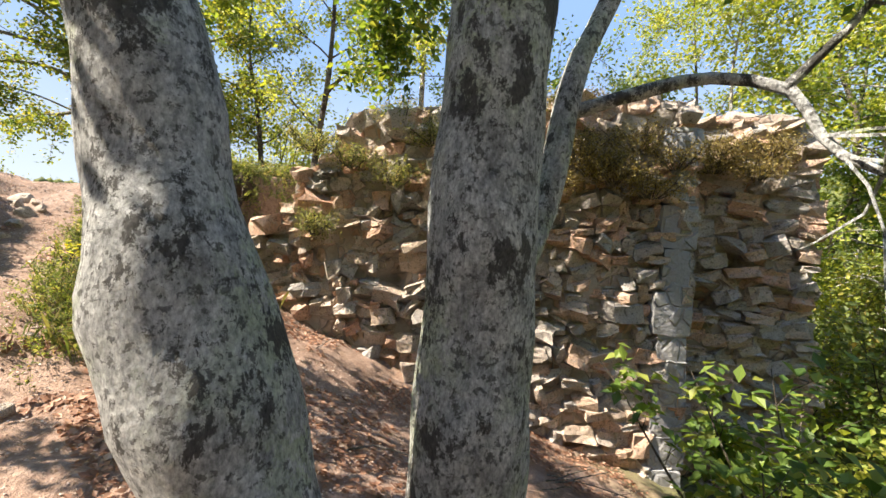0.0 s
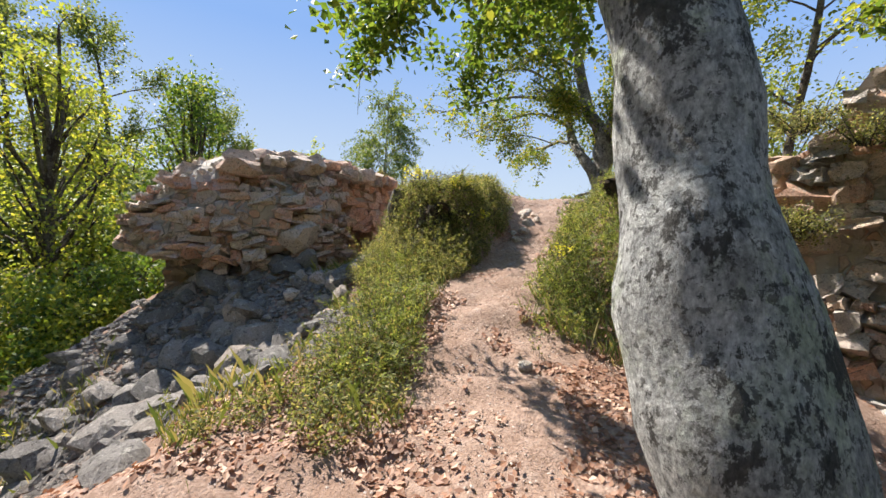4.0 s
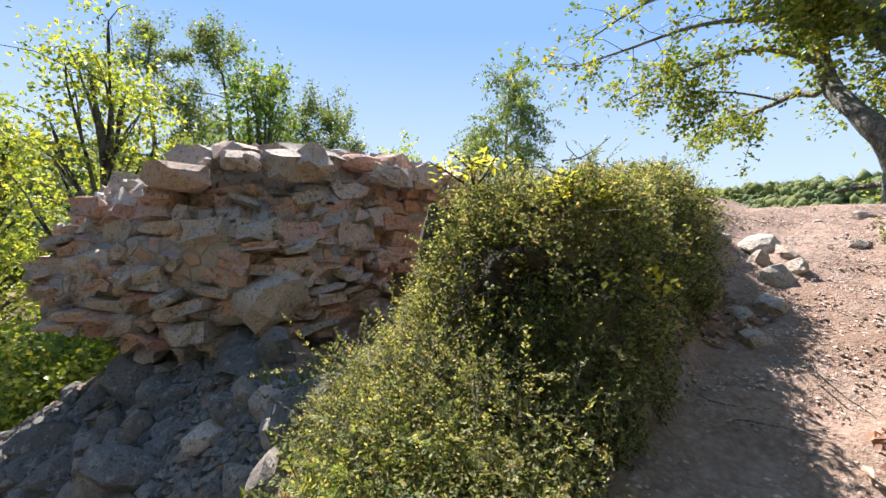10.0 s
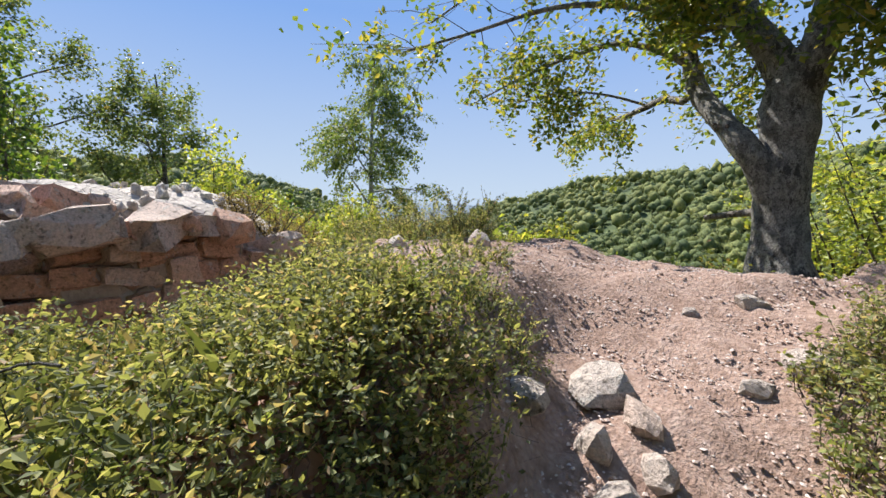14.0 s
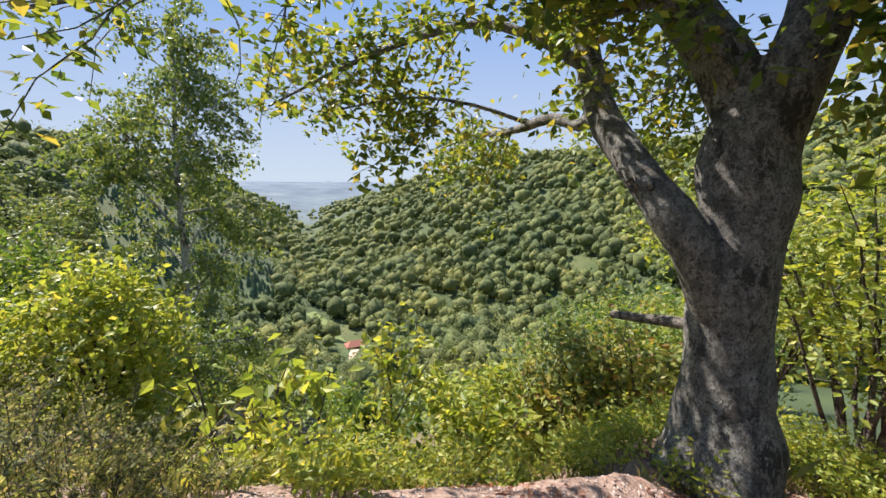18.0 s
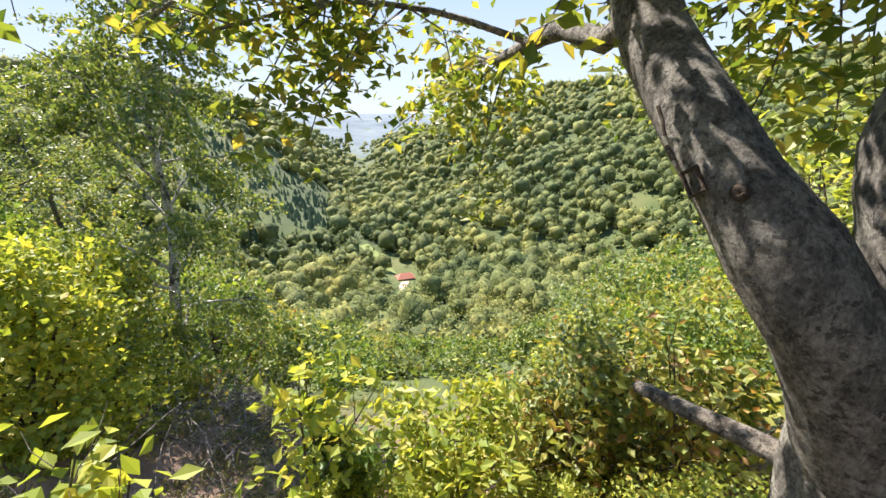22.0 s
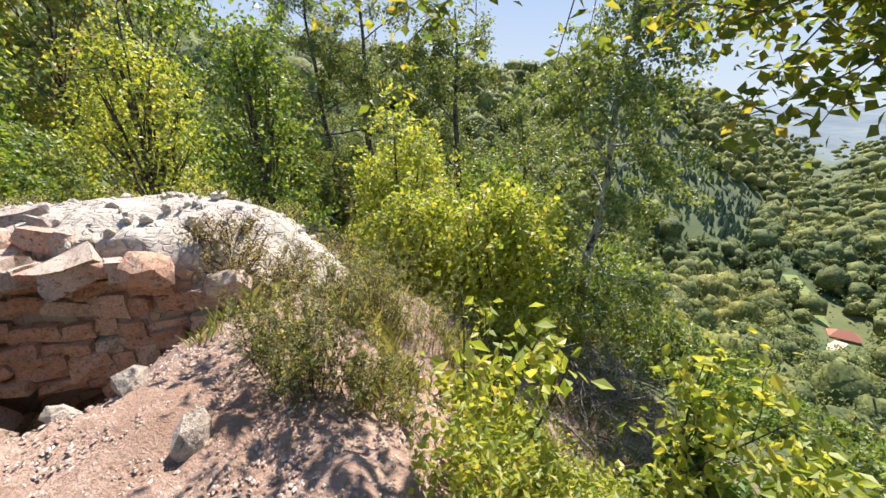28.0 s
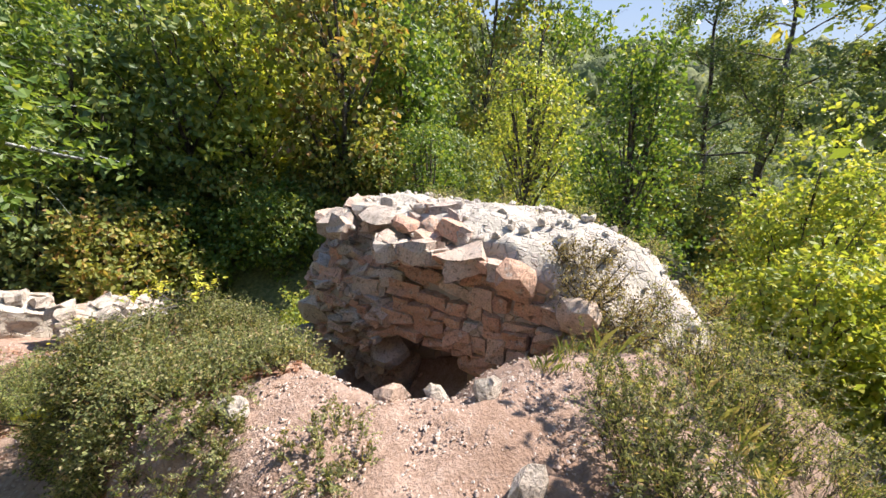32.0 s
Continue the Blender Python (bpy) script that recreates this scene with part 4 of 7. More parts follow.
def leaves(centres, size, r, droop=0.3, wide=0.6, flat=0.5):
    """Pointed leaves, folded along the midrib, one at every centre: verts and triangles."""
    n = len(centres)
    d = r.normal(size=(n, 3))
    d[:, 2] = d[:, 2] * 0.6 - droop
    d /= np.linalg.norm(d, axis=1)[:, None]
    up = r.normal(size=(n, 3)) * (1 - flat)
    up[:, 2] += flat
    s = np.cross(d, up)
    s /= np.linalg.norm(s, axis=1)[:, None] + 1e-9
    nrm = np.cross(s, d)
    ln = size * r.uniform(0.6, 1.25, (n, 1))
    c = np.asarray(centres)
    v = np.stack([c, c + d * ln * 0.48 + s * ln * wide * 0.5 + nrm * ln * 0.1, c + d * ln, c + d * ln * 0.48 - s * ln * wide * 0.5 + nrm * ln * 0.1], 1).reshape(-1, 3)
    i = np.arange(n)[:, None] * 4
    f = np.concatenate([i + [[0, 1, 2]], i + [[0, 2, 3]]], 1).reshape(-1, 3)
    return v, f


def join(pieces):
    vs, fs, k = [], [], 0
    for v, f in pieces:
        vs.append(v)
        fs.append(np.asarray(f) + k)
        k += len(v)
    return np.concatenate(vs), np.concatenate(fs)


def branch_out(start, way, length, r, sag=0.0, steps=5, wander=0.25):
    p, d = Vector(start), Vector(way).normalized()
    out = [p.copy()]
    for _ in range(steps):
        d = (d + Vector((r.gauss(0, wander), r.gauss(0, wander), r.gauss(0, wander) - sag))).normalized()
        p = p + d * length / steps
        out.append(p.copy())
    return out


def finish_tree(root, limbs, twig_rule, r, bark, leafmat, count, leaf, droop, spread, crown_label="", seg=6, flat=0.5, twig_r=0.008, wide=0.6, keep=None, clear=0.0):
    """Twigs from the limbs, then leaves round the twigs. limbs: lists of points, local to the tree."""
    per, tlen, sag = twig_rule
    twigs, tips = [], []
    for line in limbs:
        for _ in range(per):
            k = r.uniform(0.25, 1.0) ** 0.8
            q = line[min(len(line) - 1, int(k * (len(line) - 1)))]
            d = (line[-1] - line[0]).normalized() + Vector((r.gauss(0, 0.7), r.gauss(0, 0.7), r.gauss(0.1, 0.5)))
            tw = branch_out(q, d, tlen * r.uniform(0.5, 1.2), r, sag * 1.6, 3)
            twigs.append(tube(tw, np.linspace(twig_r, twig_r * 0.35, len(tw)), 3))
            tips.append(tw)
    v, f = join(twigs)
    tagged(part("branchwork", as_mesh("branchwork", v, f, bark), root), kind="stuff")
    rs = np.random.RandomState(r.randrange(10**6))
    arr = np.array([[tuple(p) for p in tw] for tw in tips])
    w = rs.randint(0, len(arr), count)
    u = rs.uniform(0.2, 1.0, count) * (arr.shape[1] - 1.001)
    i = u.astype(int)
    fr = (u - i)[:, None]
    c = arr[w, i] * (1 - fr) + arr[w, i + 1] * fr + rs.normal(0, spread, (count, 3))
    if clear > 0:
        c = c[(off_path(c[:, 0] + root.location.x, c[:, 1] + root.location.y) > clear) | (c[:, 2] + root.location.z > 2.6)]
    if keep is not None:
        c = c[keep(c)]
    v, f = leaves(c, leaf, rs, droop, wide, flat)
    tagged(part("crown", as_mesh("crown", v, f, leafmat), root, crown_label), kind="stuff")


def tree(name, label, at, height, radius, r, bark, leafmat, count, leaf=0.08, crown=(0.25, 0.42), lean=(0, 0), limbs=14, per=9, tlen=0.9, sag=0.05, droop=0.3, spread=0.07, group="", z=None, shape=None, up=0.5, category="tree"):
    """A tree with tapered trunk, limbs, twigs and leaves. crown: share of the height where it starts, and its half width over the height."""
    x, y = at
    z = gz(x, y) - 0.1 if z is None else z
    root = thing(name, (x, y, z), label, category, group)
    pts = [Vector((lean[0] * k + r.gauss(0, 0.02) * height * k, lean[1] * k + r.gauss(0, 0.02) * height * k, height * k)) for k in np.linspace(0, 1, 7)]
    line = curve(pts, height / 24)
    rad = [radius * (1.25 - 0.25 * min(1, k * 12)) * (1 - 0.9 * k) + 0.006 for k in np.linspace(0, 1, len(line))]
    part("trunk", as_mesh("trunk", *tube(line, rad, 10, 0.2, r.random() * 9), bark, True), root)
    made = []
    for k in range(limbs):
        s = crown[0] + (1 - crown[0]) * (k + r.random()) / limbs
        base = line[int(s * (len(line) - 1))]
        a = k * 2.4 + r.gauss(0, 0.4)
        prof = shape(s) if shape else math.sin(math.pi * min(1.0, 0.18 + 0.82 * (s - crown[0]) / (1 - crown[0]))) ** 0.7
        reach = crown[1] * height * max(0.12, prof) * r.uniform(0.65, 1.2)
        way = Vector((math.cos(a), math.sin(a), up + r.gauss(0, 0.2)))
        ln = branch_out(base, way, reach, r, 0.0, 6, 0.16)
        r0 = max(0.008, radius * 0.42 * (1 - s * 0.75))
        part("limb", as_mesh("limb", *tube(ln, np.linspace(r0, r0 * 0.25, len(ln)), 5), bark, True), root)
        made.append(ln)
    made.append(line[int(len(line) * 0.7):])
    finish_tree(root, made, (per, tlen, sag), r, bark, leafmat, count, leaf, droop, spread, wide=0.62)
    return root


def clump_leaves(clumps, count, size, rs, wide=0.66):
    """Leaves on the outer shell of round clumps (x, y, z, radius), facing outwards."""
    c = np.asarray(clumps)
    share = c[:, 3] ** 2
    w = rs.choice(len(c), count, p=share / share.sum())
    o = rs.normal(size=(count, 3))
    o[:, 2] = o[:, 2] * 0.85 + 0.35
    o /= np.linalg.norm(o, axis=1)[:, None]
    p = c[w, :3] + o * (c[w, 3] * rs.uniform(0.4, 1.0, count) ** 0.45)[:, None] * [1, 1, 0.8] + rs.normal(0, 0.03, (count, 3))
    # loose shoots that break the outline
    shoot = rs.normal(size=(len(c), 7, 3)) + [0, 0, 0.5]
    shoot /= np.linalg.norm(shoot, axis=2)[:, :, None]
    out = rs.uniform(size=count) < 0.34
    q = shoot[w, rs.randint(0, 7, count)]
    reach = c[w, 3] * rs.uniform(0.7, 1.75, count)
    p = np.where(out[:, None], c[w, :3] + q * reach[:, None] + rs.normal(0, 0.22 * size + 0.02, (count, 3)), p)
    nrm = o + rs.normal(0, 0.45, (count, 3)) + [0, 0, 0.35]
    d = rs.normal(size=(count, 3)) + o * 0.5 - [0, 0, 0.35]
    side = np.cross(d, nrm)
    side /= np.linalg.norm(side, axis=1)[:, None] + 1e-9
    d /= np.linalg.norm(d, axis=1)[:, None] + 1e-9
    up = np.cross(side, d)
    ln = size * rs.uniform(0.6, 1.3, (count, 1))
    v = np.stack([p, p + d * ln * 0.45 + side * ln * wide * 0.5 + up * ln * 0.08, p + d * ln, p + d * ln * 0.45 - side * ln * wide * 0.5 + up * ln * 0.08], 1).reshape(-1, 3)
    i = np.arange(count)[:, None] * 4
    return v, np.concatenate([i + [[0, 1, 2]], i + [[0, 2, 3]]], 1).reshape(-1, 3)


def round_tree(name, label, at, height, half, r, bark, leafmat, count, leaf, clumps=14, low=0.2, group="", z=None, radius=0.09, category="tree", size=0.42, pointed=0.0):
    """A leafy tree or bush whose crown is built of rounded clumps on forking limbs."""
    x, y = at
    z = gz(x, y) - 0.1 if z is None else z
    root = thing(name, (x, y, z), label, category, group)
    line = curve([Vector((r.gauss(0, 0.02) * height * k, r.gauss(0, 0.02) * height * k, height * k)) for k in np.linspace(0, 0.85, 5)], height / 10)
    part("trunk", as_mesh("trunk", *tube(line, np.linspace(radius, radius * 0.25, len(line)), 8, 0.2, r.random() * 9), bark, True), root)
    made, tubes = [], []
    for k in range(clumps):
        u = (k + 0.5) / clumps
        a = 2.4 * k + r.gauss(0, 0.35)
        zz = low + (0.93 - low) * u
        wide = math.sqrt(max(0.05, 1 - ((zz - 0.5) / 0.56) ** 2)) * (1 - pointed * u)
        rad = size * half * r.uniform(0.75, 1.25)
        reach = max(0.0, half * wide - rad * 0.5) * r.uniform(0.55, 1.05)
        c = Vector((math.cos(a) * reach, math.sin(a) * reach, zz * height + r.gauss(0, 0.03) * height))
        made.append((c.x, c.y, c.z, rad))
        base = line[int(max(0.05, zz * 0.62) / 0.85 * (len(line) - 1))]
        mid = (base + c) / 2 + Vector((r.gauss(0, 0.05), r.gauss(0, 0.05), 0.04)) * half
        for stretch in range(3):
            tip = c + Vector((r.gauss(0, 0.55), r.gauss(0, 0.55), r.gauss(0.2, 0.4))) * rad
            ln = curve([base, mid, c, tip] if stretch == 0 else [mid, c, tip], 0.3)
            tubes.append(tube(ln, np.linspace(radius * 0.35 if stretch == 0 else radius * 0.14, radius * 0.05, len(ln)), 4))
    tagged(part("branchwork", as_mesh("branchwork", *join(tubes), bark, True), root), kind="stuff")
    rs = np.random.RandomState(r.randrange(10**6))
    tagged(part("crown", as_mesh("crown", *clump_leaves(made, count, leaf, rs), leafmat), root), kind="stuff")
    return root


# ---- twin grey trees at the start of the path ----
def twin_trees():
    r = random.Random(11)
    bx, by = -0.3, 1.48
    root = thing("leaning_tree", (bx, by, gz(bx, by) - 0.15), "grey lichen-spotted hornbeam trunk leaning over the path", "tree", "twin hornbeams")
    o = root.location
    line = curve([(0.36, -0.03, 0), (0.23, -0.02, 0.55), (0.09, 0, 1.1), (-0.02, 0, 1.6), (-0.2, 0, 2.3), (-0.4, 0, 3.0), (-0.6, 0.1, 4.2), (-0.6, 0.2, 6.0), (-0.5, 0.3, 8.0)], 0.1)
    zs = [p.z for p in line]
    rad = np.interp(zs, [0, 0.25, 0.6, 0.95, 1.3, 1.7, 2.3, 3, 5, 8], [0.34, 0.28, 0.25, 0.245, 0.23, 0.205, 0.178, 0.155, 0.12, 0.04])
    tv, tf = tube(line, rad, 28, 0.3, 2.0)
    axis = np.array([[np.interp(z, zs, [p.x for p in line]), np.interp(z, zs, [p.y for p in line])] for z in tv[:, 2]])
    out = tv[:, :2] - axis
    out /= np.linalg.norm(out, axis=1)[:, None] + 1e-6
    swell = 0.09 * np.exp(-((tv[:, 2] - 1.27) / 0.17) ** 2) * np.clip(out @ np.array([-0.92, -0.39]), 0, 1) ** 1.5
    tv[:, :2] += out * swell[:, None]
    part("trunk", as_mesh("trunk", tv, tf, BARK_GREY, True), root)
    limbs = []
    for p0, p1, p2, rr in (((-0.5, 0.05, 3.4), (-1.8, 0.3, 3.75), (-3.9, 0.9, 3.3), 0.05), ((-0.5, 0.1, 3.5), (-1.8, 1.0, 3.9), (-3.6, 2.1, 3.5), 0.05), ((-0.5, 0.1, 3.7), (-1.4, 1.4, 4.2), (-2.6, 2.8, 3.9), 0.05), ((-0.5, 0.0, 3.7), (-1.8, -0.9, 4.4), (-3.2, -1.9, 4.3), 0.05), ((-0.5, 0.0, 3.9), (-1.6, -1.2, 4.9), (-2.7, -2.3, 5.2), 0.05), ((-0.5, 0.05, 3.7), (-1.4, 1.2, 4.6), (-3.2, 2.2, 4.4), 0.07), ((-0.28, 0.1, 4.3), (-1.2, 0.0, 5.2), (-2.8, 0.5, 5.2), 0.06), ((-0.3, 0.15, 5.0), (0.2, 1.3, 5.8), (0.4, 2.9, 5.6), 0.06),
                           ((-0.3, 0.2, 5.6), (-1.2, 1.8, 6.4), (-2.0, 3.2, 6.2), 0.05), ((-0.28, 0.2, 6.4), (0.8, -0.4, 7.2), (1.8, -0.6, 7.4), 0.05), ((-0.25, 0.2, 4.0), (-0.9, -0.8, 4.9), (-2.2, -1.6, 4.8), 0.05)):
        ln = curve([p0, p1, p2], 0.3)
        part("limb", as_mesh("limb", *tube(ln, np.linspace(rr, rr * 0.25, len(ln)), 7, 0.2), BARK_GREY, True), root)
        limbs.append(ln)
    finish_tree(root, limbs, (14, 1.0, 0.12), r, BARK_GREY, GREEN, 22000, 0.1, 0.5, 0.11, "broad green leaves, hanging", flat=0.65, keep=lambda c: (c[:, 2] + o.z > 2.95) | (off_path(c[:, 0] + o.x, c[:, 1] + o.y) > 1.6))

    bx, by = 0.74, 1.86
    root = thing("straight_tree", (bx, by, gz(bx, by) - 0.15), "straight grey hornbeam with lichen and a mossy side limb", "tree", "twin hornbeams")
    line = curve([(-0.02, 0, 0), (-0.01, 0, 1.0), (0.0, 0, 1.8), (0.03, 0, 2.8), (0.06, 0.1, 4.5), (0.1, 0.1, 8.5)], 0.12)
    zs = [p.z for p in line]
    rad = np.interp(zs, [0, 0.4, 1.0, 1.8, 2.8, 5, 8.5], [0.31, 0.26, 0.245, 0.235, 0.225, 0.17, 0.04])
    part("trunk", as_mesh("trunk", *tube(line, rad, 28, 0.16, 5.0), BARK_GREY, True), root)
    limbs = []
    q = root.location

    def rel(*pts):
        return [(x - q.x, y - q.y, z - q.z) for x, y, z in pts]
    for pts, r0, r1, lab in ((rel((0.9, 1.97, 1.3), (1.05, 2.06, 1.62), (1.12, 2.11, 1.89), (1.16, 2.14, 2.13), (1.24, 2.17, 2.42), (1.39, 2.21, 2.74), (1.7, 2.3, 3.6), (2.0, 2.4, 5.0)), 0.078, 0.03, "mossy side limb"),
                             (rel((1.22, 2.16, 2.14), (1.55, 2.07, 2.24), (1.8, 1.98, 2.28), (2.02, 1.79, 2.17), (2.03, 1.65, 1.94), (2.08, 1.46, 1.77), (2.3, 1.1, 1.7)), 0.036, 0.014, ""),
                             (rel((2.0, 1.8, 2.18), (2.1, 1.71, 2.33), (2.18, 1.63, 2.47), (2.4, 1.5, 3.0)), 0.024, 0.01, ""),
                             ([(0.05, 0.1, 3.8), (-0.5, 1.2, 4.4), (-0.9, 2.2, 4.3)], 0.05, 0.015, ""), ([(0.05, 0.1, 3.3), (-0.4, 1.0, 3.75), (-0.7, 1.9, 3.4)], 0.035, 0.012, ""), ([(0.07, 0.1, 4.6), (0.9, 1.4, 5.2), (1.6, 2.6, 5.0)], 0.05, 0.015, ""), ([(0.08, 0.1, 5.4), (1.4, 0.2, 6.2), (2.6, 0.6, 6.0)], 0.05, 0.015, ""),
                             ([(0.08, 0.1, 5.9), (-0.8, 0.2, 6.8), (-1.6, 0.2, 7.0)], 0.04, 0.012, "")):
        ln = curve(pts, 0.2)
        part("limb", as_mesh("limb", *tube(ln, np.linspace(r0, r1, len(ln)), 9, 0.2, 3.0), BARK_GREY, True), root, lab)
        limbs.append(ln[len(ln) // 2:])
    finish_tree(root, limbs, (9, 0.8, 0.1), r, BARK_GREY, GREEN, 9000, 0.085, 0.5, 0.09, flat=0.65, keep=lambda c: (c[:, 0] + q.x < 1.3) | (c[:, 2] + q.z > 2.55))


twin_trees()


# ---- the old beech on the edge ----
def beech():
    r = random.Random(21)
    bx, by = -5.75, 9.98
    root = thing("old_beech", (bx, by, 1.75), "old dark beech with forked trunk and low spreading limbs", "tree")
    line = curve([(0.0, -0.03, -0.2), (-0.02, 0, 0.5), (-0.04, 0, 1.1), (-0.02, 0, 1.7), (0.0, 0.02, 2.1), (0.03, 0.02, 2.45)], 0.1)
    zs = [p.z for p in line]
    rad = np.interp(zs, [-0.2, 0.05, 0.3, 0.5, 0.9, 1.3, 1.7, 2.1, 2.45], [0.42, 0.32, 0.265, 0.245, 0.235, 0.245, 0.25, 0.25, 0.22])
    part("trunk", as_mesh("trunk", *tube(line, rad, 26, 0.32, 8.0), BARK_BEECH, True), root)
    limbs = []
    spec = (
        ([(-0.04, -0.03, 0.85), (-0.22, -0.24, 1.35), (-0.5, -0.28, 1.73), (-0.76, -0.16, 2.01), (-1.03, -0.02, 2.35), (-1.2, 0.05, 2.85), (-1.35, 0.0, 3.6), (-1.5, -0.2, 4.4)], 0.16, 0.05, "thick leaning limb with a carved sign and a knot"),
        ([(-0.02, 0.0, 2.1), (-0.25, -0.05, 2.55), (-0.52, -0.15, 3.1), (-0.7, -0.45, 4.4), (-0.85, -0.8, 6.0)], 0.19, 0.05, ""),
        ([(0.04, 0.02, 2.15), (0.2, 0.0, 2.65), (0.3, 0.06, 3.4), (0.36, 0.2, 5.2), (0.3, 0.2, 7.0)], 0.18, 0.05, ""),
        ([(0.12, 0.05, 2.45), (0.4, -0.1, 2.95), (0.7, -0.2, 3.6), (1.1, -0.5, 4.8), (1.4, -0.8, 6.0)], 0.1, 0.04, ""),
        ([(-1.0, -0.04, 2.3), (-1.25, 0.1, 2.22), (-1.55, 0.18, 2.32), (-2.1, 0.4, 2.3), (-2.7, 0.75, 2.33), (-3.4, 1.15, 2.42), (-4.2, 1.3, 2.3)], 0.06, 0.012, "low crooked limb over the valley"),
        ([(-1.9, 0.3, 2.32), (-2.3, -0.1, 2.5), (-2.7, -0.6, 2.55), (-3.2, -1.2, 2.4)], 0.022, 0.008, ""),
        ([(-1.27, 0.03, 3.2), (-1.55, -0.6, 3.35), (-2.0, -1.5, 3.3), (-2.6, -2.4, 3.0), (-2.9, -3.2, 2.7)], 0.05, 0.012, ""),
        ([(-1.1, 0.0, 2.6), (-1.5, -0.2, 2.9), (-2.1, -0.4, 3.1), (-3.0, -0.9, 2.9), (-3.8, -1.5, 2.5)], 0.05, 0.012, ""),
        ([(0.2, 0.08, 2.9), (0.8, 0.3, 3.3), (1.6, 0.6, 3.3), (2.3, 0.7, 2.9)], 0.045, 0.012, ""),
        ([(0.15, 0.02, 2.5), (0.6, 0.5, 2.9), (1.2, 0.9, 2.9), (1.8, 1.1, 2.5)], 0.04, 0.012, ""),
        ([(-0.35, -0.2, 2.9), (-0.7, -0.8, 3.3), (-1.0, -1.3, 3.3)], 0.04, 0.012, ""),
        ([(-0.42, -0.25, 3.3), (-1.1, 0.4, 3.8), (-1.8, 0.9, 3.8), (-2.4, 1.1, 3.4)], 0.04, 0.012, ""),
        ([(-0.5, -0.4, 3.8), (-0.9, -1.0, 4.2), (-1.3, -1.5, 4.2)], 0.04, 0.012, ""),
        ([(0.25, 0.15, 3.8), (-0.2, 0.9, 4.3), (-0.7, 1.5, 4.3)], 0.04, 0.012, ""),
        ([(0.6, -0.2, 3.5), (0.9, -0.7, 3.9), (1.3, -1.1, 3.8)], 0.04, 0.012, ""),
        ([(-1.35, 0.0, 3.6), (-2.0, -0.9, 4.2), (-3.0, -1.6, 4.1), (-3.9, -2.3, 3.6)], 0.045, 0.012, ""),
        ([(-0.1, -0.15, 2.3), (-0.25, -0.45, 2.65), (-0.5, -0.55, 2.75), (-0.9, -0.5, 2.75)], 0.03, 0.008, ""),
        ([(0.2, 0.0, 2.6), (0.35, -0.3, 2.7), (0.6, -0.45, 2.65), (0.95, -0.5, 2.5)], 0.03, 0.008, ""),
        ([(-0.2, 0.05, 2.4), (-0.5, 0.5, 2.65), (-0.9, 0.9, 2.55), (-1.3, 1.2, 2.45)], 0.03, 0.008, ""),
        ([(0.3, 0.1, 2.9), (0.8, 0.4, 2.85), (1.3, 0.5, 2.55)], 0.03, 0.008, ""),
        ([(-0.6, -0.5, 4.6), (-1.6, -1.2, 5.4), (-2.8, -1.8, 5.4)], 0.05, 0.012, ""),
        ([(0.3, 0.2, 5.0), (0.6, 1.3, 5.8), (0.8, 2.4, 5.8)], 0.05, 0.012, ""), ([(1.1, -0.5, 4.8), (2.0, -1.2, 5.2), (3.0, -1.8, 5.0)], 0.05, 0.012, ""), ([(0.6, -0.2, 3.6), (1.5, 0.0, 4.1), (2.4, 0.2, 4.2)], 0.05, 0.012, ""),
        ([(-0.8, -0.8, 6.0), (-1.2, -1.5, 6.8), (-1.6, -2.2, 7.0)], 0.04, 0.01, ""), ([(0.3, 0.2, 6.6), (-0.2, 0.6, 7.6), (-0.6, 1.0, 8.2)], 0.04, 0.01, ""), ([(1.4, -0.8, 6.0), (1.9, -1.0, 6.9), (2.2, -1.2, 7.4)], 0.04, 0.01, ""),
    )
    for i, (pts, r0, r1, lab) in enumerate(spec):
        ln = curve(pts, 0.16)
        part("limb", as_mesh("limb", *tube(ln, np.linspace(r0, r1, len(ln)), 14 if r0 > 0.1 else 7, 0.25, i), BARK_BEECH, True), root, lab)
        limbs.append(ln if r0 < 0.1 else ln[int(len(ln) * 0.72):])
    stub = curve([(-0.2, -0.02, 0.78), (-0.38, 0.0, 0.76), (-0.6, 0.02, 0.73), (-0.83, 0.05, 0.7)], 0.08)
    part("broken_branch", as_mesh("broken_branch", *tube(stub, np.linspace(0.055, 0.028, len(stub)), 10, 0.5, 4), DEADWOOD, True), root, "bare grey broken branch stub")

    o = Vector((bx, by, 1.75))
    marks = ([(-6.36, 9.614, 3.494), (-6.313, 9.589, 3.522), (-6.273, 9.575, 3.464), (-6.316, 9.598, 3.434), (-6.36, 9.614, 3.494)], [(-6.491, 9.669, 3.686), (-6.46, 9.655, 3.64), (-6.444, 9.649, 3.6)], [(-6.43, 9.64, 3.57), (-6.401, 9.635, 3.531)])
    for pts in marks:
        ln = [Vector(p) - o for p in pts]
        part("carved_mark", as_mesh("carved_mark", *tube(ln, [0.006] * len(ln), 6, 0.5, 2), SHADED_HUMUS), root, "dark carved line in the bark")
    ring = [Vector((-6.193, 9.58, 3.465)) - o + Vector((0.012 * math.cos(a), 0.006, 0.01 * math.sin(a))) for a in np.linspace(0, 6.28, 14)]
    part("knot", as_mesh("knot", *tube(ring, [0.016] * len(ring), 6, 0.4, 3), SHADED_HUMUS, True), root, "dark round knot")

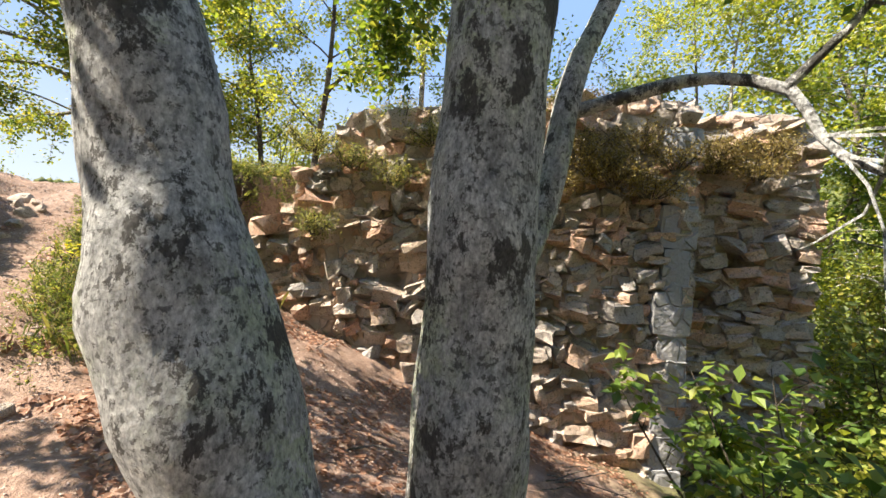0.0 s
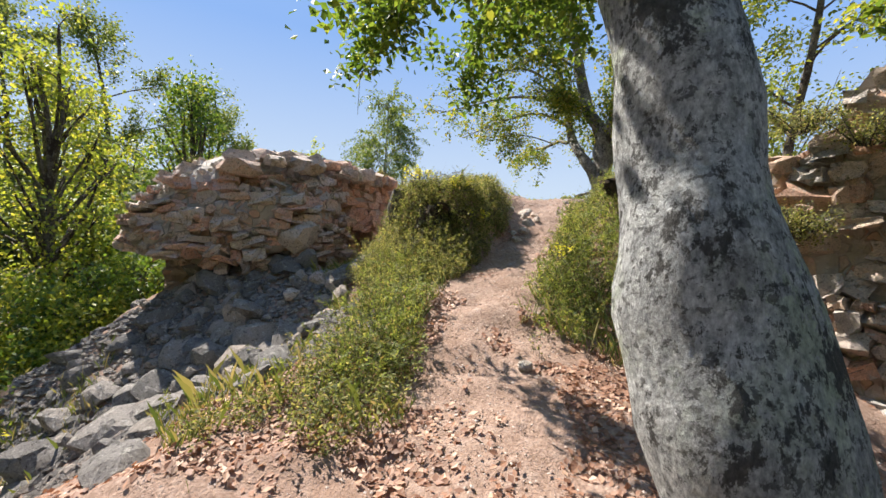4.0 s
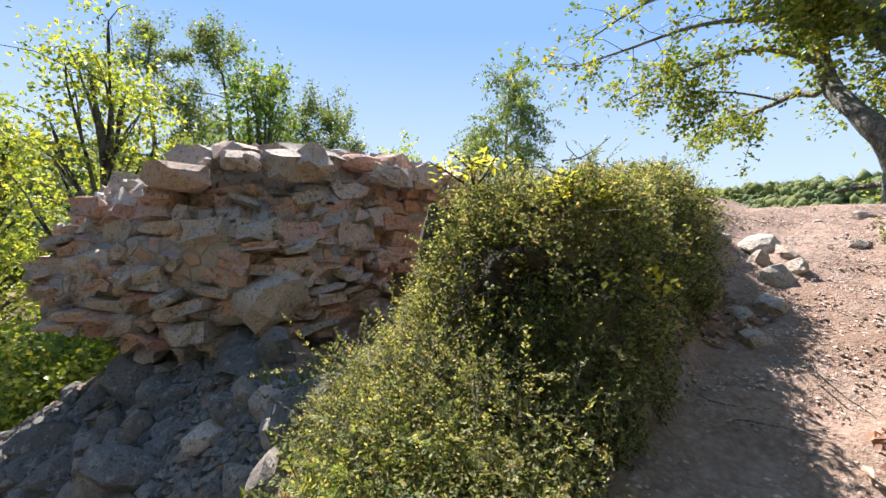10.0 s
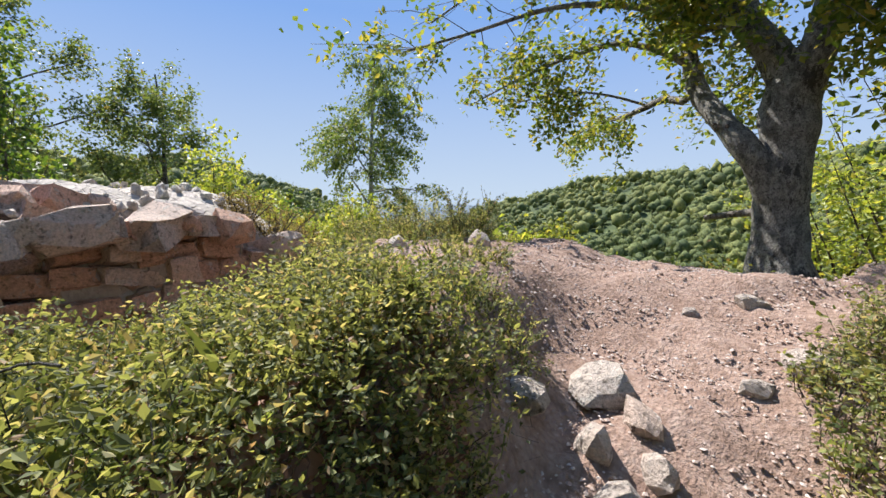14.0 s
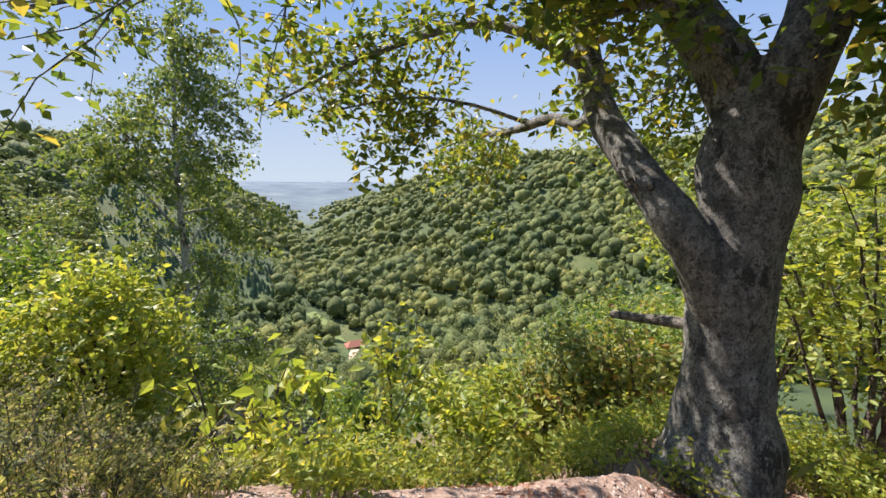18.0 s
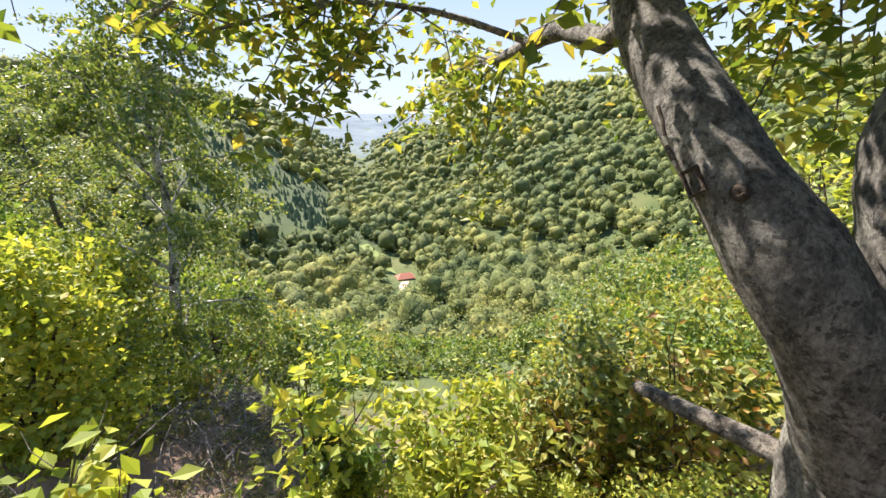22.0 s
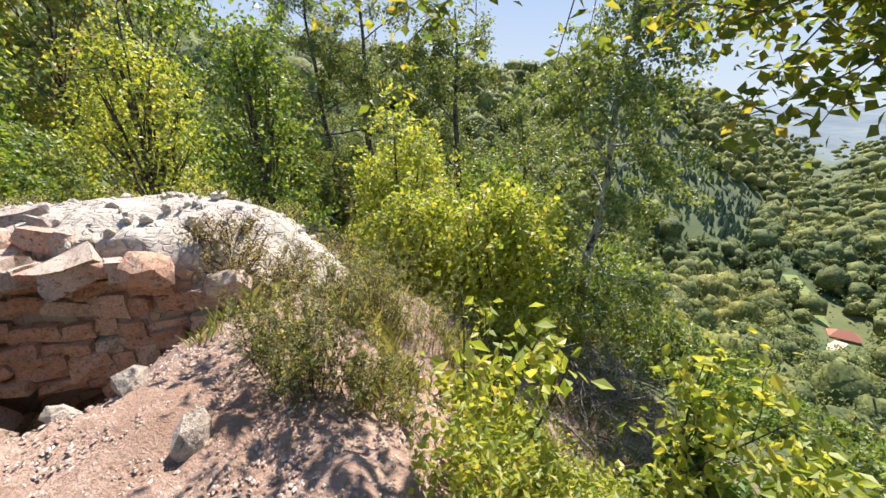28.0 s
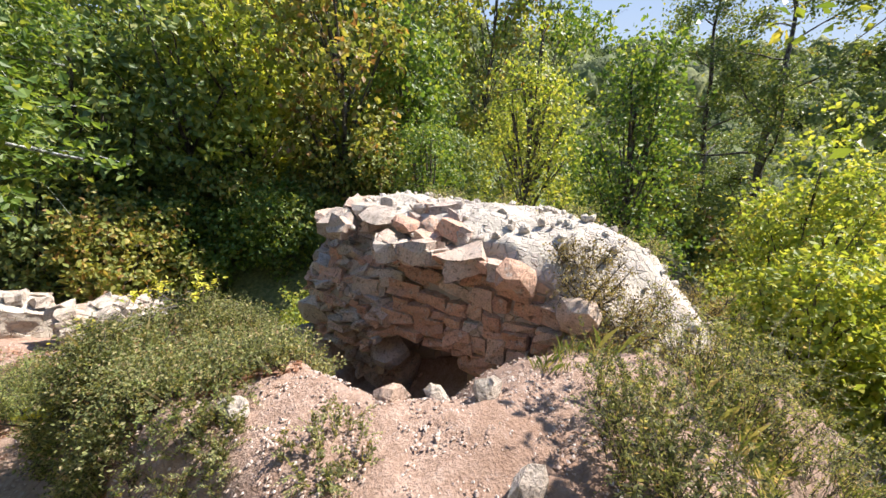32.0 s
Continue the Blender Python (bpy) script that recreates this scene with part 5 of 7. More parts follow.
    def keep(c):
        wx, wy, wz = c[:, 0] + bx, c[:, 1] + by, c[:, 2] + 1.75
        lx, ly = wx + 0.83 * (wz - 2.2), wy + 0.1 * (wz - 2.2)
        return ~((np.abs(wx + 5.6) < 1.0) & (wy < 9.25) & (wz < 4.2)) & ~((wy < 8.3) & (wx > -7.4)) & ~((lx > -7.6) & (lx < -5.0) & (ly > 6.3) & (ly < 8.9) & (np.sin(wx * 9 + wy * 7) > -0.35))
    finish_tree(root, limbs, (17, 1.1, 0.12), r, BARK_BEECH, BEECHLEAF, 36000, 0.1, 0.35, 0.11, "yellowing green beech leaves", flat=0.6, keep=keep)


beech()

# ---- birch and the trees round the hilltop ----
R = random.Random(5)
birch_z = -3.1
tree("birch", "slender weeping birch with white trunk, below the edge", (-14.75, 8.35), 9.6, 0.13, R, BARK_BIRCH, BIRCHLEAF, 27000, 0.088, (0.16, 0.19), (0.25, 0.3), 30, 11, 1.3, 0.3, 0.9, 0.06, z=birch_z, up=0.7)
for i, (x, y, h, ra, cw, n) in enumerate(((-12.2, -1.1, 6.7, 0.12, 0.3, 8500), (-12.6, 1.6, 5.6, 0.09, 0.26, 8000), (-13.4, -3.6, 4.6, 0.1, 0.32, 5000), (-10.4, -3.6, 5.5, 0.1, 0.28, 5500), (-16.0, -0.5, 4.4, 0.11, 0.3, 5000))):
    round_tree("young_maple", "young field maple with sunlit yellow-green leaves", (x, y), h, h * cw, R, BARK_BROWN, YELLOWGREEN if i % 2 == 0 else GREEN, n, 0.1, 46, 0.06, "young maples beside the ruin", radius=ra, size=0.3, pointed=0.5)
for x, y, h, w in ((-20.0, 3.9, 10.0, 0.3), (-20.2, 0.2, 11.0, 0.28), (-24.0, 6.5, 9.0, 0.3), (-23.0, -3.0, 11.0, 0.3)):
    tree("dark_oak", "dark open-crowned oak on the slope", (x, y), h, 0.18, R, BARK_BROWN, DARKLEAF, 14000, 0.12, (0.2, w), (R.gauss(0, 0.5), R.gauss(0, 0.5)), 16, 9, 1.2, 0.03, 0.3, 0.14, "dark oaks on the slope")
UNDER = []
MEADOWSIDE = ((-9.4, -0.5, 1.2), (-8.7, -1.5, 1.1), (-10.3, -1.0, 1.5), (-7.8, -1.6, 0.9), (-11.2, -1.4, 1.6), (-9.8, -2.4, 1.5), (-12.0, 0.4, 1.8), (-6.8, -1.9, 0.7), (-8.2, -2.7, 1.2), (-11.0, 0.9, 1.3), (-6.0, -2.6, 0.8), (-7.2, -3.2, 1.2), (-10.9, 2.4, 1.6), (-10.9, 3.6, 1.5), (-11.3, 4.6, 1.4), (-9.3, 0.5, 0.9), (-8.9, -0.3, 0.8))
# the wood that closes the view behind the ruin
k = 0
for ring_r, n, h0 in ((15.5, 11, 9.0), (21.0, 13, 12.0), (28.0, 14, 15.0)):
    for i in range(n):
        az = (150 if ring_r < 25 else 134) + 106 * (i + R.uniform(0.2, 0.8)) / n
        rr = ring_r * R.uniform(0.92, 1.1)
        x, y = -5.0 - math.sin(radians(az)) * rr, 6.0 + math.cos(radians(az)) * rr
        if math.hypot(x - 0.5, y) < 5.5 or (x > 1.5 and y > -3):
            continue
        k += 1
        round_tree("forest_tree", "tall leafy tree of the mixed wood", (x, y), h0 * R.uniform(0.85, 1.2), h0 * 0.26, R, BARK_BROWN, (BIRCHLEAF, GREEN, AUTUMN, YELLOWGREEN, BIRCHLEAF)[k % 5], 6200, 0.17 + ring_r * 0.005, 22, 0.1, "wood behind the ruin", radius=0.16, size=0.36)
for i in range(34):
    az, rr = 146 + 102 * (i + R.random()) / 34, R.uniform(11.5, 16.0)
    x, y = -5.0 - math.sin(radians(az)) * rr, 6.0 + math.cos(radians(az)) * rr
    if math.hypot(x - 0.4, y) < 5.0 or x > 2:
        continue
    UNDER.append((x, y, R.uniform(2.2, 4.0)))
# trees behind the tall wall
for x, y, h, bark, mat in ((-1.8, 8.8, 7.0, BARK_BROWN, YELLOWGREEN), (0.4, 9.6, 8.0, BARK_BIRCH, YELLOWGREEN), (2.6, 9.0, 7.5, BARK_BROWN, GREEN), (4.6, 9.4, 7.0, BARK_BIRCH, BIRCHLEAF), (6.8, 8.0, 8.0, BARK_BIRCH, YELLOWGREEN), (8.2, 6.2, 8.0, BARK_BIRCH, YELLOWGREEN), (-3.4, 10.8, 6.0, BARK_BROWN, YELLOWGREEN), (9.5, 4.0, 8.0, BARK_BROWN, GREEN), (7.5, 10.0, 9.0, BARK_BROWN, YELLOWGREEN), (10.5, 8.0, 9.0, BARK_BROWN, GREEN)):
    tree("slim_tree", "slim sunlit tree with thin yellow-green leaves", (x, y), h, 0.07, R, bark, mat, 9500, 0.085, (0.14, 0.3), (R.gauss(0, 0.5), R.gauss(0, 0.5)), 14, 8, 1.0, 0.05, 0.35, 0.12, "slim trees behind the wall")


# ---- shrubs ----
def shrub(name, label, at, height, wide, r, leafmat, count, leaf, stems=12, bark=BARK_BROWN, group="", z=None, droop=0.1, spread=0.05, sag=0.02, per=8, category="shrub", flat=0.4, lw=0.6):
    x, y = at
    root = thing(name, (x, y, gz(x, y) - 0.06 if z is None else z), label, category, group)
    made = []
    tubes = []
    for k in range(stems):
        a = 2.4 * k + r.gauss(0, 0.3)
        reach = wide * math.sqrt((k + 0.5) / stems) * r.uniform(0.7, 1.15)
        way = Vector((math.cos(a) * reach, math.sin(a) * reach, height * r.uniform(0.6, 1.0)))
        ln = branch_out((math.cos(a) * reach * 0.25, math.sin(a) * reach * 0.25, 0), way, way.length, r, -0.03, 6, 0.1)
        tubes.append(tube(ln, np.linspace(0.006 + 0.006 * height, 0.004, len(ln)), 4))
        made.append(ln)
    v, f = join(tubes)
    tagged(part("stemwork", as_mesh("stemwork", v, f, bark, True), root), kind="stuff")
    finish_tree(root, made, (per, 0.3 * max(height, wide), sag), r, bark, leafmat, count, leaf, droop, spread, twig_r=0.004, flat=flat, wide=lw, clear=0.4)
    return root


def sprig_bush(name, label, at, height, wide, r, leafmat, count, leaf, group="", category="shrub", up=1.0, gap=0.42):
    """A bush of thin curved shoots, each set with small leaves on both sides."""
    x, y = at
    root = thing(name, (x, y, gz(x, y)), label, category, group)
    o = np.array(root.location)
    rs = np.random.RandomState(r.randrange(10**6))
    per = 22
    n = max(12, count // 15)
    main = n // 3
    a, q = rs.uniform(0, 6.28, main), wide * 0.75 * np.sqrt(rs.uniform(size=main))
    base = np.stack([np.cos(a) * q, np.sin(a) * q, np.zeros(main)], 1)
    base[:, 2] = land(base[:, 0] + x, base[:, 1] + y) - o[2] - 0.02
    way = np.stack([np.cos(a) * q / wide * 0.8, np.sin(a) * q / wide * 0.8, np.full(main, up)], 1) + rs.normal(0, 0.28, (main, 3))
    way /= np.linalg.norm(way, axis=1)[:, None]
    size = height * rs.uniform(0.6, 1.35, main)
    k = rs.randint(0, main, n - main)
    u = rs.uniform(0.25, 0.95, n - main)
    start = base[k] + way[k] * (size[k] * u)[:, None]
    turn = way[k] * 0.7 + rs.normal(0, 0.6, (n - main, 3)) + [0, 0, 0.15]
    turn /= np.linalg.norm(turn, axis=1)[:, None]
    b, w = np.concatenate([base, start]), np.concatenate([way, turn])
    ln = np.concatenate([size, (0.12 + 0.4 * height) * rs.uniform(0.5, 1.1, n - main)])
    sag = rs.uniform(0.05, 0.35, n)

    def spot(v):
        p = b[:, None] + w[:, None] * (ln[:, None] * v)[..., None]
        p[..., 2] -= sag[:, None] * ln[:, None] * v**2
        return p
    v = np.sort(rs.uniform(0.12, 1.0, (n, per)), axis=1)
    p = spot(v)
    axis = spot(np.minimum(v + 0.05, 1.05)) - p
    axis /= np.linalg.norm(axis, axis=2)[..., None] + 1e-9
    side = np.cross(axis, rs.normal(size=(n, 1, 3)) * 0.6 + [0, 0, 1.0])
    side /= np.linalg.norm(side, axis=2)[..., None] + 1e-9
    flip = np.where(np.arange(per) % 2, 1.0, -1.0)[None, :, None]
    d = axis * 0.75 + side * flip + rs.normal(0, 0.22, (n, per, 3))
    d /= np.linalg.norm(d, axis=2)[..., None]
    s2 = np.cross(d, np.cross(axis, side) + rs.normal(0, 0.4, (n, per, 3)))
    s2 /= np.linalg.norm(s2, axis=2)[..., None] + 1e-9
    size2 = leaf * rs.uniform(0.6, 1.25, (n, per, 1)) * (1.15 - 0.5 * v[..., None])
    quad = np.stack([p, p + d * size2 * 0.5 + s2 * size2 * 0.21, p + d * size2, p + d * size2 * 0.5 - s2 * size2 * 0.21], 2).reshape(-1, 4, 3)
    quad = quad[off_path(quad[:, 0, 0] + x, quad[:, 0, 1] + y) > gap]
    i = np.arange(len(quad))[:, None] * 4
    tagged(part("foliage", as_mesh("foliage", quad.reshape(-1, 3), np.concatenate([i + [[0, 1, 2]], i + [[0, 2, 3]]], 1).reshape(-1, 3), leafmat), root), kind="stuff")
    grid = spot(np.repeat(np.linspace(0, 1, 4)[None], n, 0))
    keep = off_path(grid[:, 3, 0] + x, grid[:, 3, 1] + y) > gap
    grid, th = grid[keep], (0.0012 + 0.004 * ln[keep])[:, None, None]
    sv = np.concatenate([np.stack([grid[:, j] + th[:, 0] * [1, 0, 0] * (1.1 - j / 3), grid[:, j] - th[:, 0] * [0.5, 0.86, 0] * (1.1 - j / 3), grid[:, j] - th[:, 0] * [0.5, -0.86, 0] * (1.1 - j / 3)], 1)[:, None] for j in range(4)], 1).reshape(-1, 3)
    m = np.arange(len(grid))[:, None] * 12
    sf = np.concatenate([m + [[3 * j + c, 3 * j + (c + 1) % 3, 3 * j + 3 + (c + 1) % 3, 3 * j + 3 + c]] for j in range(3) for c in range(3)], 0)
    tagged(part("stemwork", as_mesh("stemwork", sv, sf, BARK_BROWN), root), kind="stuff")
    return root


for i, (x, y, h) in enumerate(UNDER):
    round_tree("forest_shrub", "dense shrub at the wood's edge", (x, y), h, 1.5, R, BARK_BROWN, (BIRCHLEAF, GREEN, DARKLEAF, AUTUMN)[i % 4], 4600, 0.15, 14, 0.05, "shrubs at the wood's edge", radius=0.05, category="shrub")
for i, (x, y, h) in enumerate(MEADOWSIDE):
    round_tree("green_shrub", "fresh green shrub on the slope below the scree", (x, y), h * 1.15, 0.95, R, BARK_BROWN, YELLOWGREEN if i % 3 else GREEN, 2900, 0.085, 16, 0.05, "shrubs below the scree", radius=0.035, category="shrub")
# scrub that covers the mound's steep front
for x, y, h, w, n in ((-4.15, 3.85, 0.32, 0.5, 5200), (-4.6, 3.6, 0.35, 0.5, 5200), (-5.05, 3.3, 0.32, 0.5, 4600), (-4.45, 4.3, 0.22, 0.5, 4600), (-4.9, 4.3, 0.2, 0.5, 2000), (-4.2, 3.5, 0.42, 0.4, 4600), (-4.45, 3.2, 0.45, 0.45, 4600), (-4.75, 3.05, 0.35, 0.35, 3000), (-4.32, 3.05, 0.4, 0.38, 3800), (-4.6, 4.9, 0.22, 0.36, 2400), (-4.75, 5.4, 0.16, 0.35, 2200), (-5.3, 4.6, 0.2, 0.4, 1800), (-4.3, 4.6, 0.25, 0.3, 2600), (-4.3, 4.15, 0.22, 0.28, 2800), (-4.32, 4.4, 0.22, 0.28, 2800), (-4.5, 4.75, 0.2, 0.28, 2400), (-4.25, 3.95, 0.25, 0.28, 2600), (-3.86, 3.3, 0.3, 0.24, 2400), (-3.82, 3.75, 0.35, 0.24, 2400), (-3.95, 4.1, 0.3, 0.22, 2000), (-5.1, 5.35, 0.22, 0.3, 2600), (-4.85, 5.6, 0.22, 0.26, 2400), (-5.35, 5.15, 0.2, 0.3, 2200), (-5.2, 5.7, 0.16, 0.25, 1600)):
    sprig_bush("scrub_bush", "dense small-leaved scrub over the steep mound front", (x, y), h * (1.05 if y < 3.8 else 0.85), w, R, R.choice((SCRUB, SCRUB, FERNY, SCRUB, DRYMOSS)), int(n * (0.7 if y < 3.8 else 0.5)), 0.022, "scrub on the mound")
for x, y, h, w, n in ((-2.95, 2.05, 0.5, 0.38, 4200), (-2.62, 1.55, 0.42, 0.36, 3600), (-3.3, 2.45, 0.4, 0.36, 3600), (-4.1, 2.85, 0.32, 0.32, 3000), (-2.45, 3.85, 0.35, 0.32, 3000), (-2.95, 4.6, 0.35, 0.28, 2600), (-2.05, 3.4, 0.3, 0.3, 2400)):
    sprig_bush("green_bush", "fresh green ferny bush beside the path", (x, y), h, w, R, FERNY, int(n * 1.2), 0.028, "bushes beside the path")
for x, y, h, w, n in ((-2.3, 4.0, 0.6, 0.45, 5200), (-2.65, 4.75, 0.5, 0.5, 5200), (-3.3, 5.5, 0.5, 0.5, 4200), (-2.6, 5.5, 0.6, 0.6, 4200), (-3.6, 6.5, 0.45, 0.5, 3600), (-1.6, 6.05, 0.3, 0.4, 3600), (-2.1, 5.95, 0.25, 0.35, 3000), (-2.6, 5.85, 0.28, 0.35, 3000), (-1.1, 6.2, 0.3, 0.4, 3000)):
    sprig_bush("bank_bush", "grassy green bush on the bank", (x, y), h * 0.85, w, R, FERNY, n, 0.03, "bushes on the bank")
# yellow-green bushes under the birch and beside the ruin
for x, y, z, h, w, n, mat in ((-11.1, 6.9, -0.9, 3.4, 1.0, 14000, YELLOWGREEN), (-13.3, 7.3, -2.2, 4.2, 1.1, 12000, YELLOWGREEN), (-12.9, 4.7, -2.0, 5.4, 1.2, 15000, YELLOWGREEN), (-11.4, 5.6, -1.2, 3.6, 1.1, 11000, YELLOWGREEN), (-14.2, 6.2, -2.4, 5.0, 1.4, 10000, GREEN)):
    round_tree("hazel_bush", "tall sunlit yellow-green hazel bush below the edge", (x, y), h, w * 1.15, R, BARK_BROWN, mat, n, 0.085, 44, 0.08, "hazel bushes below the edge", z, 0.05, "shrub", 0.3, 0.3)
for x, y, z, h, w, n, mat in ((-7.7, 11.5, -0.1, 1.35, 0.7, 900, AUTUMN), (-7.1, 12.2, 0.0, 1.9, 0.8, 1300, AUTUMN), (-8.4, 12.0, -0.9, 1.3, 0.8, 1100, YELLOWGREEN), (-8.6, 14.6, -2.2, 2.6, 1.0, 1800, AUTUMN), (-5.0, 13.8, 0.2, 4.4, 1.2, 7000, YELLOWGREEN), (-6.4, 14.6, 0.0, 4.0, 1.2, 6000, YELLOWGREEN), (-3.6, 12.8, 0.6, 6.0, 1.3, 8500, YELLOWGREEN), (-8.2, 10.2, 0.3, 1.0, 0.7, 3000, YELLOWGREEN)):
    shrub("hazel_bush", "yellowing hazel bush with brown-edged leaves", (x, y), h, w, R, mat, n if n < 2000 else n // 2, 0.115, 14, group="yellowing bushes by the beech", z=z, spread=0.12, per=9)
shrub("ash_sapling", "bright green ash sapling below the edge", (-9.15, 9.42), 1.25, 0.35, R, GREEN, 900, 0.13, 6, z=-0.3, spread=0.06, per=7)
shrub("hazel_sapling", "hazel sapling with broad limp yellow-green leaves", (-7.8, 7.55), 1.7, 0.42, R, YELLOWGREEN, 420, 0.125, 5, z=0.75, spread=0.06, per=9, droop=0.7)
shrub("ash_sapling", "thin yellow-green sapling at the edge", (-8.0, 8.75), 1.9, 0.25, R, YELLOWGREEN, 420, 0.1, 3, z=0.6, spread=0.05, per=7)
for x, y, h, w, n in ((-8.3, 6.3, 0.75, 0.6, 5200), (-7.05, 6.68, 0.5, 0.34, 4200), (-7.35, 6.35, 0.45, 0.34, 3600), (-7.2, 7.05, 0.4, 0.3, 3000), (-8.9, 6.6, 0.7, 0.6, 4500), (-5.3, 4.0, 0.16, 0.4, 1600), (-5.2, 5.55, 0.15, 0.32, 2200), (-5.75, 5.95, 0.12, 0.3, 1500), (-4.95, 5.0, 0.18, 0.32, 1800), (-8.6, 7.6, 0.5, 0.6, 3600)):
    sprig_bush("heath_bush", "grey-green wispy bush on the mound", (x, y), h * 0.75, w * 0.85, R, SCRUB, n, 0.024, "bushes on the mound", up=1.5)


# ---- grass, litter, pebbles ----
def scatter(n, boxes, rs):
    """Places on the ground inside boxes (x0, x1, y0, y1), shared out by area."""
    area = np.array([(b[1] - b[0]) * (b[3] - b[2]) * b[4] for b in boxes])
    which = rs.choice(len(boxes), n, p=area / area.sum())
    b = np.array(boxes)[which]
    x, y = rs.uniform(b[:, 0], b[:, 1]), rs.uniform(b[:, 2], b[:, 3])
    return x, y


def grass():
    rs = np.random.RandomState(31)
    x, y = scatter(80000, [(-12, -7, 6, 13, 0.7), (-7.2, -5.2, 9.2, 11.5, 0.9), (-4.2, -1.2, 3.2, 9, 1.0), (-5.8, -3.2, 2.2, 5.4, 1.0), (-4.5, -1.6, 0.3, 2.6, 0.8), (-9.4, -7.2, 5.6, 8.4, 1.2), (-12, -4, -4, 0, 0.5)], rs)
    clump = fbm(x, y, 2.4, 14) + 0.4 * fbm(x, y, 7, 15)
    ok = (clump > 0.15) & (off_path(x, y) > 0.45)
    x, y = x[ok], y[ok]
    n = len(x)
    h = rs.uniform(0.05, 0.17, n) * (1 + 1.0 * (rs.uniform(size=n) > 0.95))
    a = rs.uniform(0, 6.28, n)
    dx, dy = np.cos(a), np.sin(a)
    bend = rs.uniform(0.15, 0.7, n) * h
    z = land(x, y) - 0.01
    w = 0.0026
    p = np.stack([np.stack([x - dy * w, y + dx * w, z], 1), np.stack([x + dy * w, y - dx * w, z], 1), np.stack([x + dx * bend * 0.4, y + dy * bend * 0.4, z + h * 0.65], 1), np.stack([x + dx * bend, y + dy * bend, z + h], 1)], 1)
    i = np.arange(n)[:, None] * 4
    f = np.concatenate([i + [[0, 1, 2]], i + [[2, 1, 3]]], 1).reshape(-1, 3)
    tagged(new("grass", as_mesh("grass", p.reshape(-1, 3), f, GRASS)), "thin dry and green grass blades on the banks", "grass", kind="stuff")


grass()


def sprigs(name, label, n, boxes, height, leaf, mat, seed, per=9, clump=-0.2, gap=0.42):
    """Low leafy stems that cover the ground."""
    rs = np.random.RandomState(seed)
    x, y = scatter(n, boxes, rs)
    ok = (off_path(x, y) > gap) & (fbm(x, y, 1.9, seed) + 0.3 * fbm(x, y, 6.0, seed + 1) > clump)
    x, y = x[ok], y[ok]
    e = 0.05
    z = land(x, y)
    nx, ny = -(land(x + e, y) - z) / e, -(land(x, y + e) - z) / e
    n = len(x)
    d = np.stack([nx * 0.5 + rs.normal(0, 0.35, n), ny * 0.5 + rs.normal(0, 0.35, n), np.ones(n)], 1)
    d /= np.linalg.norm(d, axis=1)[:, None]
    h = height * rs.uniform(0.35, 1.1, n)
    base = np.stack([x, y, z], 1)
    u = np.linspace(0.25, 1.0, per)
    c = base[:, None] + d[:, None] * (h[:, None] * u[None])[..., None] + rs.normal(0, 0.012, (n, per, 3))
    lv, lf = leaves(c.reshape(-1, 3), leaf, rs, -0.15, 0.55, 0.35)
    tagged(new(name, as_mesh(name, lv, lf, mat)), label, "undergrowth", kind="stuff")
    w = 0.0025
    sv = np.stack([base + [w, 0, -0.02], base - [w, 0, 0.02], base + d * h[:, None]], 1).reshape(-1, 3)
    tagged(new(name + "_stalks", as_mesh(name + "_stalks", sv, (np.arange(n)[:, None] * 3 + [[0, 1, 2]]), BARK_BROWN)), "thin brown stalks of the undergrowth", "undergrowth", kind="stuff")


sprigs("mound_scrub", "small-leaved scrub and herbs over the mound", 11000, [(-5.9, -3.5, 2.6, 5.2, 1.0)], 0.24, 0.024, SCRUB, 61, 13, -0.35)
sprigs("mound_herbs", "thin-stemmed herbs over the mound's foot", 5000, [(-4.9, -3.5, 3.0, 5.7, 1.0)], 0.22, 0.028, SCRUB, 64, 10, -0.7, 0.55)
sprigs("bank_herbs", "mixed green herbs and grasses over the bank", 12000, [(-4.4, -2.15, 3.2, 7.6, 1.0), (-2.2, -0.8, 5.6, 7.4, 0.8), (-4.6, -1.9, 0.4, 3.0, 0.8)], 0.24, 0.03, SCRUB, 62, 10, 0.0, 0.5)
sprigs("edge_herbs", "tall herbs and saplings along the edge", 8000, [(-8.3, -6.6, 7.5, 11.0, 1.0), (-9.5, -8.3, 9.2, 11.0, 0.8), (-7.5, -4.4, 9.3, 12.0, 0.8)], 0.38, 0.05, YELLOWGREEN, 63, 9, -0.15)

sprigs("dry_herbs", "dry pale grass and herbs round the brushwood", 2600, [(-12.6, -7.6, 7.2, 9.3, 1.0)], 0.22, 0.04, GRASS, 66, 7, -0.5)


def litter():
    rs = np.random.RandomState(33)
    x, y = scatter(50000, [(-3.5, 3.0, 0.2, 5.3, 1.0), (-5, -1, -0.5, 3.2, 0.7), (-5.8, -4.2, 3.3, 5.2, 3.6), (-8, -5, 8.2, 11, 0.5), (-3.4, -1.4, 2.2, 5.4, 1.2)], rs)
    ok = (off_path(x, y) > 0.3 * np.abs(rs.normal(size=len(x)))) & (fbm(x, y, 1.7, 17) > -0.35)
    x, y = x[ok], y[ok]
    c = np.stack([x, y, land(x, y) + rs.uniform(0.012, 0.04, len(x))], 1)
    v, f = leaves(c, 0.055, rs, 0.0, 0.62, 0.8)
    v[:, 2] = land(v[:, 0], v[:, 1]) + 0.016 + 0.5 * (v[:, 2] - np.repeat(c[:, 2], 4))
    tagged(new("leaf_litter", as_mesh("leaf_litter", v, f, LITTER)), "brown fallen leaves lying on the slope", "leaf litter", kind="stuff")


litter()


